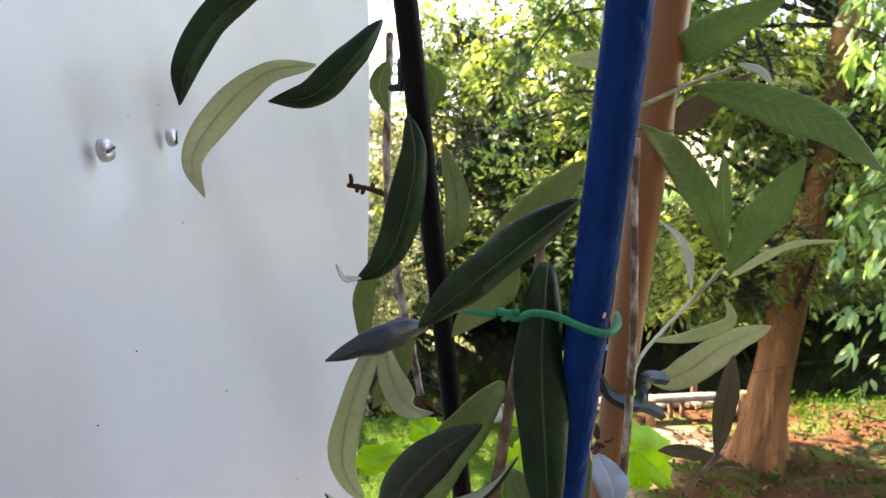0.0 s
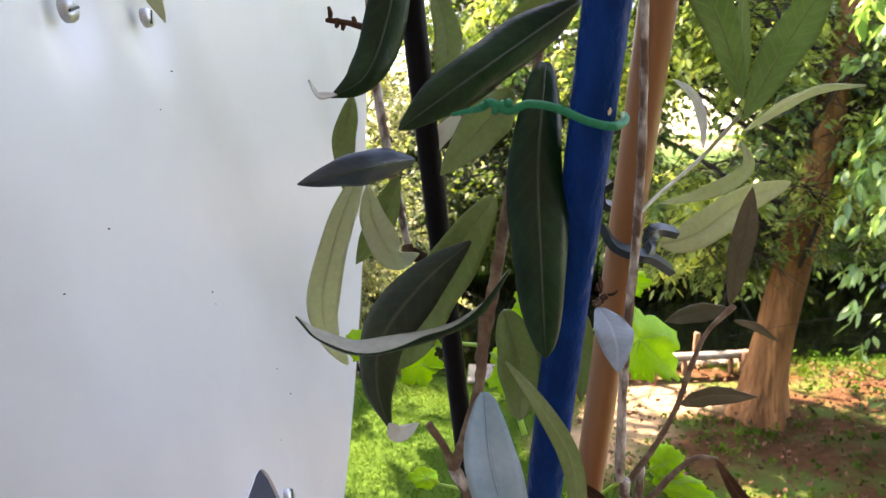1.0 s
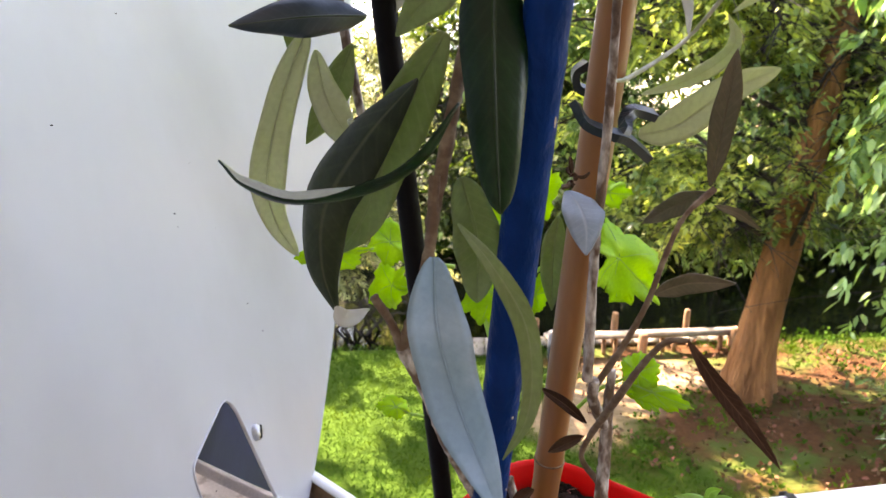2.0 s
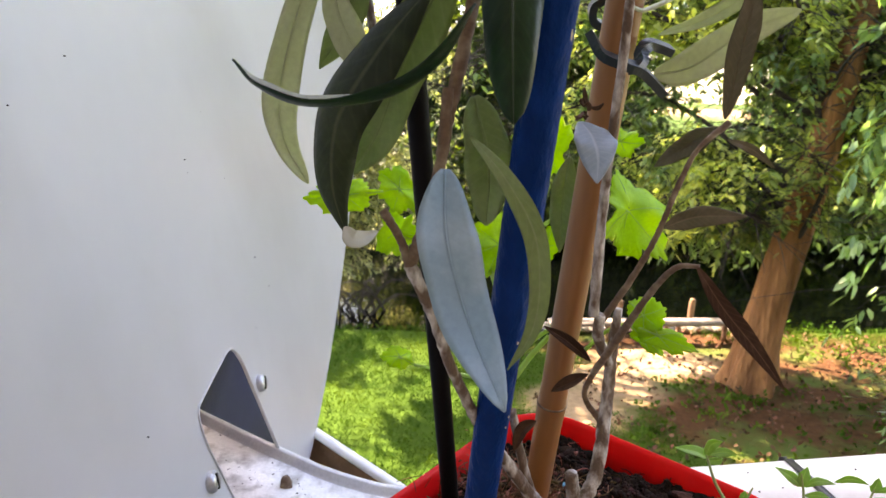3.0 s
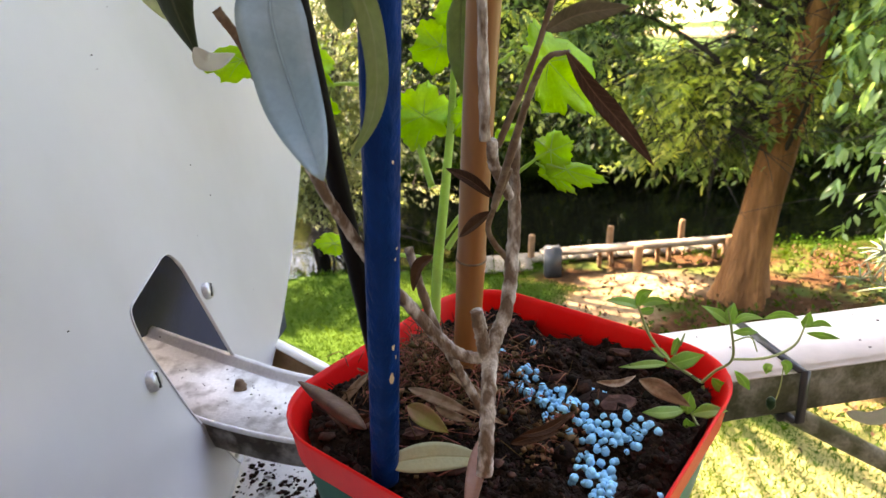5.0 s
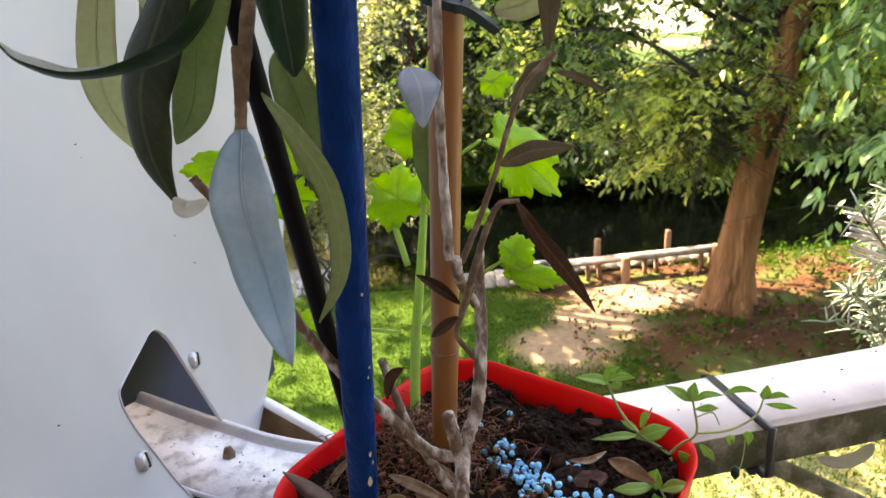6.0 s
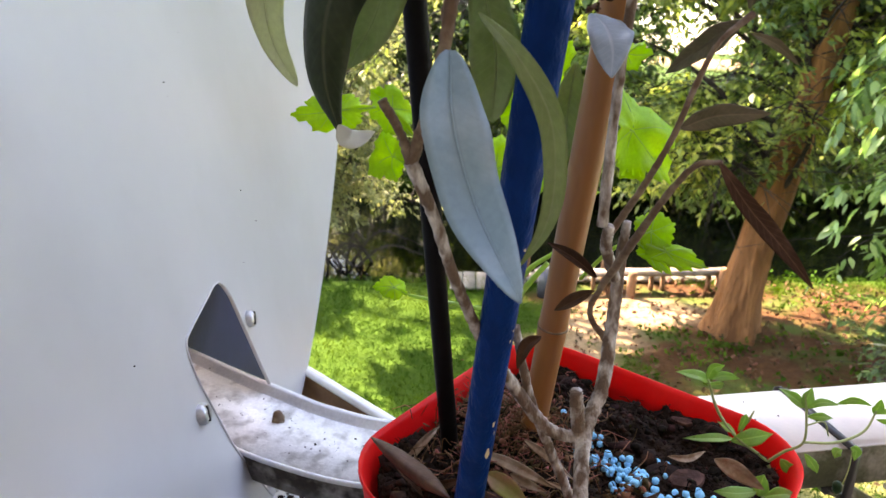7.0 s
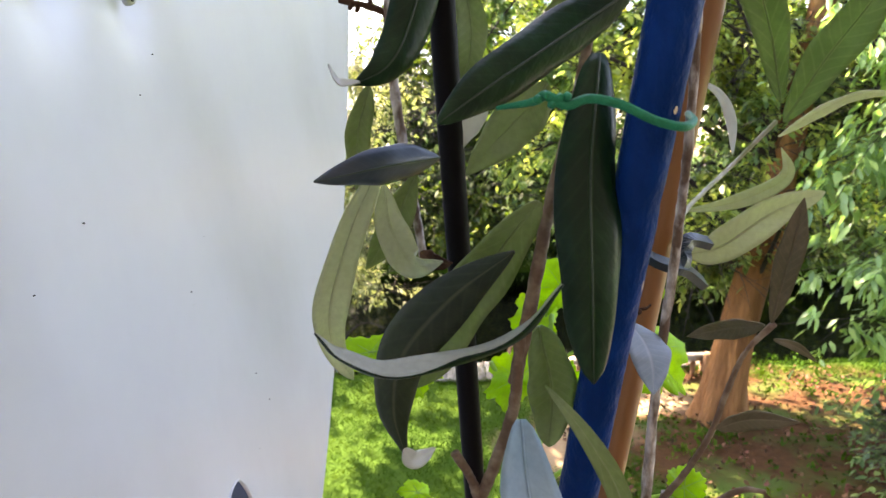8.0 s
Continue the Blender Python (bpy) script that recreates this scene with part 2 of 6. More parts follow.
LEAFLITTER = material("dry_leaf_litter", (0.1, 0.055, 0.026), 0.8, spec=0.15, var=0.2, island=0.7)


def ground_material():
    """Lawn, bare brown earth under the tree and a paler patch painted in for sunlight, laid out in plan."""
    m = bpy.data.materials.new("garden_ground")
    m.use_nodes = True
    nt = m.node_tree
    N, L = nt.nodes, nt.links.new
    bsdf = N["Principled BSDF"]
    bsdf.inputs["Roughness"].default_value, bsdf.inputs["Specular IOR Level"].default_value = 0.95, 0.08
    co = N.new("ShaderNodeTexCoord")
    noise_a = N.new("ShaderNodeTexNoise")
    noise_a.inputs["Scale"].default_value, noise_a.inputs["Detail"].default_value = 1.2, 6
    noise_b = N.new("ShaderNodeTexNoise")
    noise_b.inputs["Scale"].default_value, noise_b.inputs["Detail"].default_value = 14, 6
    L(co.outputs["Object"], noise_a.inputs[0])
    L(co.outputs["Object"], noise_b.inputs[0])

    def blob(x, y, rx, ry, soft):
        mp = N.new("ShaderNodeMapping")
        mp.vector_type = 'TEXTURE'
        mp.inputs["Location"].default_value = (x, y, 0)
        mp.inputs["Scale"].default_value = (rx, ry, 100)
        L(co.outputs["Object"], mp.inputs[0])
        ln = N.new("ShaderNodeVectorMath")
        ln.operation = 'LENGTH'
        L(mp.outputs[0], ln.inputs[0])
        ad = N.new("ShaderNodeMath")
        ad.operation = 'MULTIPLY_ADD'
        L(noise_a.outputs[0], ad.inputs[0])
        ad.inputs[1].default_value = 0.9
        L(ln.outputs["Value"], ad.inputs[2])
        mr = N.new("ShaderNodeMapRange")
        mr.inputs[1].default_value, mr.inputs[2].default_value = 1.45 - soft, 1.45 + soft
        mr.inputs[3].default_value, mr.inputs[4].default_value = 1, 0
        L(ad.outputs[0], mr.inputs[0])
        return mr.outputs[0]

    def mixed(fac, a, b):
        mx = N.new("ShaderNodeMix")
        mx.data_type = 'RGBA'
        if isinstance(fac, float):
            mx.inputs[0].default_value = fac
        else:
            L(fac, mx.inputs[0])
        for slot, c in ((6, a), (7, b)):
            if isinstance(c, tuple):
                mx.inputs[slot].default_value = (*c, 1)
            else:
                L(c, mx.inputs[slot])
        return mx.outputs[2]

    grass = mixed(noise_b.outputs[0], (0.018, 0.05, 0.005), (0.05, 0.095, 0.01))
    earth = mixed(noise_b.outputs[0], (0.024, 0.011, 0.0055), (0.13, 0.06, 0.025))
    tuft = N.new("ShaderNodeMapRange")
    tuft.inputs[1].default_value, tuft.inputs[2].default_value = 0.48, 0.62
    L(noise_a.outputs[0], tuft.inputs[0])
    earth = mixed(tuft.outputs[0], earth, (0.06, 0.09, 0.02))
    # paler earth tone that puts the sunlit patches into the ground colour
    sunlit_tone = mixed(noise_b.outputs[0], (0.15, 0.092, 0.048), (0.37, 0.26, 0.15))
    col = mixed(blob(4.5, 7.5, 2.9, 2.4, 0.25), grass, earth)
    col = mixed(blob(2.6, 8.95, 1.7, 0.75, 0.25), col, earth)
    col = mixed(blob(1.2, 7.05, 0.6, 0.55, 0.3), col, sunlit_tone)
    col = mixed(blob(1.75, 7.75, 0.6, 0.55, 0.3), col, sunlit_tone)
    col = mixed(blob(2.5, 8.55, 0.85, 0.5, 0.3), col, sunlit_tone)
    # straw tint put in to brighten the sunlit grass below the rail
    col = mixed(blob(2.9, 4.0, 1.7, 1.1, 0.5), col, (0.3, 0.28, 0.11))
    # pale far ground added so the opening between the trees looks bright
    col = mixed(blob(70, 215, 30, 150, 0.3), col, sunlit_tone)
    L(col, bsdf.inputs["Base Color"])
    bp = N.new("ShaderNodeBump")
    bp.inputs["Strength"].default_value, bp.inputs["Distance"].default_value = 0.8, 0.03
    L(noise_b.outputs[0], bp.inputs["Height"])
    L(bp.outputs[0], bsdf.inputs["Normal"])
    return m


def water_material():
    m = bpy.data.materials.new("dark_river_water")
    m.use_nodes = True
    N, L = m.node_tree.nodes, m.node_tree.links.new
    b = N["Principled BSDF"]
    b.inputs["Base Color"].default_value = (0.0004, 0.0006, 0.0005, 1)
    b.inputs["Roughness"].default_value = 0.015
    b.inputs["IOR"].default_value = 1.33
    b.inputs["Specular IOR Level"].default_value = 0.5
    co = N.new("ShaderNodeTexCoord")
    nz = N.new("ShaderNodeTexNoise")
    nz.inputs["Scale"].default_value, nz.inputs["Detail"].default_value = 4.5, 3
    L(co.outputs["Object"], nz.inputs[0])
    bp = N.new("ShaderNodeBump")
    bp.inputs["Strength"].default_value, bp.inputs["Distance"].default_value = 0.22, 0.02
    L(nz.outputs[0], bp.inputs["Height"])
    L(bp.outputs[0], b.inputs["Normal"])
    return m


GROUND, WATER = ground_material(), water_material()


# ---------------------------------------------------------------- mesh helpers
def link_mesh(name, bm, mat, parent=None, label="", smooth=True):
    me = bpy.data.meshes.new(name)
    bm.to_mesh(me)
    bm.free()
    if smooth:
        me.shade_smooth()
    me.materials.append(mat)
    ob = new(name, me)
    if parent is not None:
        ob.parent = parent
    if label:
        ob["label"] = label
    return ob


def part(name, bm, mat, parent, label="", smooth=True):
    return link_mesh(name, bm, mat, parent, label, smooth)


def thing(name, at, label, category, group="", kind=""):
    ob = new(name)
    ob.empty_display_size = 0.02
    ob.location = at
    return tagged(ob, label, category, group, kind)


def shift(bm, at):
    bmesh.ops.translate(bm, verts=bm.verts, vec=[-c for c in at])
    return bm


def spline(points, n):
    """Catmull-Rom through the points, n samples."""
    p = [Vector(q) for q in points]
    p = [p[0] * 2 - p[1]] + p + [p[-1] * 2 - p[-2]]
    out = []
    for i in range(n):
        u = i / (n - 1) * (len(p) - 3)
        k = min(int(u), len(p) - 4)
        t = u - k
        a, b, c, d = p[k:k + 4]
        out.append(0.5 * (2 * b + (c - a) * t + (2 * a - 5 * b + 4 * c - d) * t * t + (3 * b - a - 3 * c + d) * t ** 3))
    return out


def tube(bm, points, radii, n=24, sides=10, wobble=0.0, seed=1, caps=True):
    """A round, tapering tube along a smooth line."""
    pts = spline(points, n)
    rng = random.Random(seed)
    rings, side = [], None
    for i, q in enumerate(pts):
        d = (pts[min(i + 1, n - 1)] - pts[max(i - 1, 0)]).normalized()
        if side is None:
            side = d.orthogonal().normalized()
        side = (side - d * side.dot(d)).normalized()
        other = d.cross(side)
        u = i / (n - 1) * (len(radii) - 1)
        k = min(int(u), len(radii) - 2)
        r = radii[k] + (radii[k + 1] - radii[k]) * (u - k)
        ring = []
        for s in range(sides):
            a = 2 * math.pi * s / sides
            w = r * (1 + wobble * rng.uniform(-1, 1))
            ring.append(bm.verts.new(q + (side * math.cos(a) + other * math.sin(a)) * w))
        rings.append(ring)
    for a, b in zip(rings, rings[1:]):
        for s in range(sides):
            bm.faces.new((a[s], a[(s + 1) % sides], b[(s + 1) % sides], b[s]))
    if caps:
        bm.faces.new(rings[0][::-1])
        bm.faces.new(rings[-1])
    return bm


def box(bm, centre, size, turn=None, bevel=0.0):
    m = Matrix.Translation(centre) @ (turn or Matrix()) @ Matrix.Diagonal((*size, 1))
    vs = bmesh.ops.create_cube(bm, size=1, matrix=m)["verts"]
    if bevel:
        es = list({e for v in vs for e in v.link_edges})
        bmesh.ops.bevel(bm, geom=es, offset=bevel, segments=2, affect='EDGES')
    return bm


def lance(bm, points, width, roll=0.0, fold=0.22, view_eye=(0.1, 0.03, 3.45), shape=0.8, n=18, thick=0.00045, wave=0.0):
    """A lance-shaped leaf blade along its midrib, turned to face the camera, folded a little at the rib, with
    thickness; roll may run from one value to another.
    Faces with material index 1 are its other side."""
    pts = spline(points, n)
    uv = bm.loops.layers.uv.verify()
    cuts = (-1, -0.72, -0.4, -0.12, 0, 0.12, 0.4, 0.72, 1)
    first, last = roll if isinstance(roll, tuple) else (roll, roll)
    phase = points[0][0] * 400 + points[-1][2] * 170
    rows, under = [], []
    for i, q in enumerate(pts):
        u = i / (n - 1)
        d = (pts[min(i + 1, n - 1)] - pts[max(i - 1, 0)]).normalized()
        view = (Vector(view_eye) - q).normalized()
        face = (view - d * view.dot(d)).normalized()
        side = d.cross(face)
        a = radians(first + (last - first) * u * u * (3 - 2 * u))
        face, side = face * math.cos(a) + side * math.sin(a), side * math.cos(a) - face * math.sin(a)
        w = width / 2 * max(0.04, math.sin(math.pi * min(1, u ** 0.9 * 0.985 + 0.015)) ** shape)
        curl = math.sin(u * 9 + phase) * wave
        top, low = [], []
        for s in cuts:
            ripple = 0.06 * math.sin(u * 23 + phase * 1.7 + (2 if s > 0 else 0)) * abs(s) ** 2 if wave else 0
            swell = 1 + (0.05 * math.sin(u * 14 + phase * (2 if s > 0 else 3)) if wave else 0)
            lift = abs(s) ** (1.3 if fold > 0 else 1.9) * fold * (1 if abs(s) < 1 or fold < 0 else 0.9) + curl * s + ripple
            p = q + side * (w * s * swell) + face * (lift * w)
            top.append(bm.verts.new(p))
            low.append(bm.verts.new(p - face * thick * (1.6 if s == 0 else 1.0)))
        rows.append(top)
        under.append(low)

    def quad(vs, coords, index):
        f = bm.faces.new(vs)
        f.material_index = index
        for loop, c in zip(f.loops, coords):
            loop[uv].uv = c

    k = len(cuts)
    for i in range(n - 1):
        v0, v1 = i / (n - 1), (i + 1) / (n - 1)
        for s in range(k - 1):
            a, b = (cuts[s] + 1) / 2, (cuts[s + 1] + 1) / 2
            quad((rows[i][s], rows[i][s + 1], rows[i + 1][s + 1], rows[i + 1][s]), ((a, v0), (b, v0), (b, v1), (a, v1)), 0)
            quad((under[i][s + 1], under[i][s], under[i + 1][s], under[i + 1][s + 1]), ((b, v0), (a, v0), (a, v1), (b, v1)), 1)
        for s, c in ((0, 0.0), (k - 1, 1.0)):
            vs = (rows[i][s], rows[i + 1][s], under[i + 1][s], under[i][s])
            quad(vs if s == 0 else vs[::-1], ((c, v0), (c, v1), (c, v1), (c, v0)), 0)
    for i, c in ((0, 0.0), (n - 1, 1.0)):
        for s in range(k - 1):
            vs = (rows[i][s], under[i][s], under[i][s + 1], rows[i][s + 1])
            quad(vs if i == 0 else vs[::-1], ((0.2, c),) * 4, 0)
    return bm


# ---------------------------------------------------------------- ground, water, house
def bank(x):
    return 9.55 + 0.11 * x


def ground_height(x, y):
    near, far = bank(x), bank(x) + 8.3
    h = 0.03 * noise.noise(Vector((x * 0.7, y * 0.7, 0)))
    a = min(1, max(0, (y - near + 0.1) / 0.35))
    b = min(1, max(0, (y - far) / 1.2))
    return h - 0.9 * a * (1 - b) + 0.5 * b


def ground_sheet():
    xs = [-400, -150, -60, -25] + [-12 + i * 0.4 for i in range(71)] + [25, 60, 150, 400]
    ys = [-400, -100, -30, -5, 0] + [1 + i * 0.5 for i in range(16)] + [8.8 + i * 0.12 for i in range(25)] + [12 + i for i in range(6)] + [17.5 + 0.25 * i for i in range(20)] + [25, 40, 80, 200, 500, 1500]
    bm = bmesh.new()
    grid = [[bm.verts.new((x, y, ground_height(x, y))) for x in xs] for y in ys]
    for a, b in zip(grid, grid[1:]):
        for i in range(len(xs) - 1):
            bm.faces.new((a[i], a[i + 1], b[i + 1], b[i]))
    return tagged(link_mesh("ground", bm, GROUND), "lawn with bare brown earth, a paler patch standing for sunlight", "ground", kind="structure")


ground_sheet()
bm = bmesh.new()
box(bm, (0, 14, -0.44), (800, 22, 0.2))
tagged(link_mesh("water", bm, WATER, smooth=False), "dark still river water reflecting the trees", "water", kind="structure")

# unseen wall added close behind the camera to block light
bm = bmesh.new()
box(bm, (0, -0.47, 3.6), (16, 0.3, 7.4))
tagged(link_mesh("wall_south", bm, UNSEENDARK, smooth=False), "unseen near-black house wall set close to cut light", "wall", kind="structure")
# unseen slab, added only to shield the plants from the sky above
bm = bmesh.new()
box(bm, (0, -0.16, 5.4), (16, 0.32, 0.2))
tagged(link_mesh("ceiling", bm, UNSEENDARK, smooth=False), "unseen plain slab added overhead to hold off sky light", "ceiling", kind="structure")
bm = bmesh.new()
box(bm, (0.6, 0.15, 2.1), (4.4, 0.94, 0.18), bevel=0.01)
tagged(link_mesh("balcony_floor", bm, UNSEENDARK, smooth=False), "plain concrete balcony floor slab", "floor", kind="structure")


# ---------------------------------------------------------------- trees
def emit_leaves(name, pos, axis, up, s, long, mat, parent):
    """One mesh of folded six-cornered leaves, from places, directions and lengths."""
    k = len(pos)
    axis = axis / np.linalg.norm(axis, axis=1)[:, None]
    side = np.cross(axis, up)
    side /= np.linalg.norm(side, axis=1)[:, None]
    face = np.cross(side, axis)
    s = s[:, None]
    w = s / long
    v = np.stack([pos, pos + axis * s * 0.35 + side * w * 0.5 + face * w * 0.12, pos + axis * s * 0.72 + side * w * 0.36 + face * w * 0.04,
                  pos + axis * s - face * w * 0.1, pos + axis * s * 0.72 - side * w * 0.36 + face * w * 0.04, pos + axis * s * 0.35 - side * w * 0.5 + face * w * 0.12], 1).reshape(-1, 3)
    base = np.arange(k)[:, None] * 6
    quads = np.concatenate([base + np.array((0, 1, 2, 3)), base + np.array((0, 3, 4, 5))], 1).reshape(-1)
    me = bpy.data.meshes.new(name)
    me.vertices.add(len(v))
    me.vertices.foreach_set("co", v.astype(np.float32).ravel())
    me.loops.add(len(quads))
    me.loops.foreach_set("vertex_index", quads.astype(np.int32))
    me.polygons.add(k * 2)
    me.polygons.foreach_set("loop_start", np.arange(0, k * 8, 4, dtype=np.int32))
    me.update(calc_edges=True)
    me.validate()
    me.materials.append(mat)
    ob = new(name, me)
    ob.parent = parent
    ob["kind"] = "stuff"
    return ob


def leaf_mesh(name, centres, spread, count, size, mat, parent, seed, droop=0.4, long=2.2, flat=1.0):
    """Many small loose leaves or blades scattered round the given centres."""
    rng = np.random.default_rng(seed)
    c = np.array(centres)[rng.integers(0, len(centres), count)]
    pos = c + rng.normal(size=(count, 3)) * spread * np.array((1, 1, flat))
    axis = rng.normal(size=(count, 3))
    axis[:, 2] -= droop * 1.6
    up = rng.normal(size=(count, 3)) * 0.7 + np.array((0, 0, 1.0))
    return emit_leaves(name, pos, axis, up, size * rng.uniform(0.6, 1.3, count), long, mat, parent)


def spray_mesh(name, twigs, count, size, mat, parent, seed, at, droop=0.4, long=2.4, holes=(), gaps=(), low=-50.0, under=None):
    """Leaves set left and right along hanging twigs, thick on some twigs and thin on others, in one mesh."""
    rng = np.random.default_rng(seed)
    a = np.array([tuple(p) for p, q in twigs])
    b = np.array([tuple(q) for p, q in twigs])
    share = rng.lognormal(0, 0.7, len(a))
    k = rng.choice(len(a), count, p=share / share.sum())
    u = rng.uniform(0.12, 1.04, count)
    run = (b - a)[k]
    length = np.linalg.norm(run, axis=1)[:, None]
    run = run / length
    pos = a[k] + run * length * u[:, None]
    pos[:, 2] -= 0.22 * length[:, 0] * u ** 2
    pos += rng.normal(size=(count, 3)) * size * 0.22
    out = np.cross(run, np.array((0, 0, 1.0))) + rng.normal(size=(count, 3)) * 0.05
    out /= np.linalg.norm(out, axis=1)[:, None]
    turn = rng.choice((-1.0, 1.0), count) * (1 - 0.7 * u ** 4)
    axis = run * 0.55 + out * turn[:, None] * 0.8 + rng.normal(size=(count, 3)) * 0.24
    axis[:, 2] -= droop * rng.uniform(0.35, 1.1, count)
    up = rng.normal(size=(count, 3)) * 0.33 + np.array((0, 0, 1.0)) + np.array(SUN_DIR) * 0.25
    s = size * rng.uniform(0.6, 1.25, count)
    keep = pos[:, 2] > low
    for start, way, wide in holes:   # leaves left out along the camera's sight line to the pale far ground
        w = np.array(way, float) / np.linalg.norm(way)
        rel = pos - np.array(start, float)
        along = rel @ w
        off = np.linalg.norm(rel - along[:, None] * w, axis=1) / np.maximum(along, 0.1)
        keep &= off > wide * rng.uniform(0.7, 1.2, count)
    for spot, wide in gaps:          # openings that let the sun down to the ground
        rel = pos - np.array(spot, float)
        along = rel @ np.array(SUN_DIR)
        keep &= np.linalg.norm(rel - along[:, None] * np.array(SUN_DIR), axis=1) > wide * rng.uniform(0.6, 1.2, count)
    if under is not None:            # the crown's edge, cut back to fit the camera's view
        keep &= pos[:, 2] > under(pos[:, 0], pos[:, 1]) + rng.normal(size=count) * 0.06
    return emit_leaves(name, pos[keep] - np.array(at), axis[keep], up[keep], s[keep], long, mat, parent)


def tree(name, trunk, radii, limb_ends, mat_bark, mat_leaf, label, leaves, size, spread, seed, droop=0.4, long=2.4, category="tree",
         holes=(), flare=0.0, per=5, shade_canopy=None, clear=(), low=-50.0, under=None, thick=0.3):
    at = trunk[0]
    root = thing(name, at, label, category)
    bm = tube(bmesh.new(), trunk, radii, n=60, sides=28, wobble=0.03, seed=seed)
    if flare:
        for v in bm.verts:
            h = v.co.z - at[2]
            c = line_at(trunk, v.co.z)
            d = v.co - c
            a = math.atan2(d.y, d.x)
            low_part = (1 - min(1, max(0, h) / 1.3)) ** 2
            ridge = 0.045 * math.sin(a * 7 + 1.2 * math.sin(h * 1.4)) + 0.03 * math.sin(a * 13 + h * 0.8)
            k = 1 + ridge + flare * low_part * (0.7 + 0.5 * math.sin(a * 5 + 1) + 0.3 * math.sin(a * 9))
            v.co.x, v.co.y = c.x + d.x * k, c.y + d.y * k
    part("trunk", shift(bm, at), mat_bark, root)
    rng = random.Random(seed)
    twigs = []
    line = spline(trunk, 30)
    for end, start in limb_ends:
        e, s = Vector(end), line[int(start * 29)]
        # limbs that cross the camera's sight line are skipped
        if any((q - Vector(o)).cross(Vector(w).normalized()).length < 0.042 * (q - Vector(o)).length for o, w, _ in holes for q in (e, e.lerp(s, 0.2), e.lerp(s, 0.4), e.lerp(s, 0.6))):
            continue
        m = s.lerp(e, 0.5) + Vector((rng.uniform(-.3, .3), rng.uniform(-.3, .3), 0.22 * (e - s).length))
        r = radii[-1] * thick + 0.014
        bm = tube(bmesh.new(), [s, m, e], [r, r * 0.55, r * 0.15], n=16, sides=8, wobble=0.05, seed=seed)
        pts = spline([s, m, e], 12)
        for q in pts[3:]:
            for _ in range(per):
                tip = q + Vector((rng.gauss(0, 1), rng.gauss(0, 1), rng.gauss(-0.2, 0.6))) * spread * 1.5
                tube(bm, [q, q.lerp(tip, 0.5) + Vector((0, 0, 0.12 * spread)), tip], [r * 0.14 + 0.003, r * 0.08 + 0.002, 0.002], n=5, sides=4)
                twigs += [(q, tip), (q.lerp(tip, 0.45), q.lerp(tip, 0.5) + Vector((rng.gauss(0, 1), rng.gauss(0, 1), rng.gauss(-0.3, 0.5))) * spread * 0.8)]
        part("limb", shift(bm, at), DARKBARK, root)
    spray_mesh("crown", twigs, leaves, size, mat_leaf, root, seed, at, droop, long, holes, clear, low, under)
    # unseen canopy added overhead to dapple the lawn and cut bounced light
    if shade_canopy:
        lo, hi, count, big = shade_canopy
        rng = random.Random(seed + 7)
        twigs, boughs = [], bmesh.new()
        for k in range(70):
            e = Vector([rng.uniform(a, b) for a, b in zip(lo, hi)])
            s = line[rng.randrange(24, 30)]
            tube(boughs, [s, s.lerp(e, 0.5) + Vector((0, 0, 0.8)), e], [0.05, 0.03, 0.01], n=8, sides=5)
            twigs += [(e, e + Vector((rng.gauss(0, 1), rng.gauss(0, 1), rng.gauss(-0.2, 0.4))) * 1.1) for _ in range(4)]
        part("shade_canopy_limb", shift(boughs, at), DARKBARK, root)["kind"] = "stuff"
        spray_mesh("shade_canopy_leaves", twigs, count, big, mat_leaf, root, seed + 8, at, droop, 1.9, (), clear)
    return root


def line_at(trunk, z):
    """The middle of a trunk at a height."""
    for a, b in zip(trunk, trunk[1:]):
        if z <= b[2] or b is trunk[-1]:
            u = (z - a[2]) / (b[2] - a[2])
            return Vector(a).lerp(Vector(b), max(-0.2, min(1.2, u)))


SUNNY = (((1.6, 7.2, 0), 0.75), ((2.2, 8.3, 0), 0.7), ((2.8, 4.2, 0), 1.2), ((1.9, 3.3, 0), 0.9), ((-1.3, 6.6, 0), 0.6), ((-0.6, 8.3, 0), 0.5), ((5.2, 9.0, 0), 0.5), ((2.4, 6.2, 0), 0.45), ((3.3, 5.5, 0), 0.5))
# sight lines from the camera: start, direction and width of each opening
SIGHTGAP = ((0.113, 0.02, 3.383), (0.3183, 0.9479, -0.012), 0.036)
SIGHTGAP_LOW = ((0.113, 0.02, 3.383), (0.262, 0.9479, -0.02), 0.016)


def broad_edge(x, y):
    """The broad-leaved crown is cut off along the camera's sight line past the leaning trunk."""
    return np.where(x > 0.12 + 0.507 * y + 0.1 * np.sin(y * 9), -9.0, 9.0)


def crown_edge(x, y):
    """Where the bank tree's hanging foliage ends: lower towards the trunk, higher over the open water, cut away where
    it hides the trunk from the camera.
    """
    bare = (x > 3.0) & (np.hypot(x - 3.5, y - 7.4) > 0.25) & (np.hypot(x - 4.05, y - 7.3) > 0.2)   # cleared on the camera's side so the trunk shows, save two clumps
    return 1.25 + 0.55 * np.clip((2.1 - x) / 1.5, 0, 1) + 0.18 * np.sin(x * 5.1) + 0.1 * np.sin(x * 13 + y * 4) + 0.9 * np.clip(x - 4.3, 0, 1) + 1.1 * np.clip(8.3 - y, 0, 1) + 7.0 * np.clip(8.1 - y, 0, 1) * bare


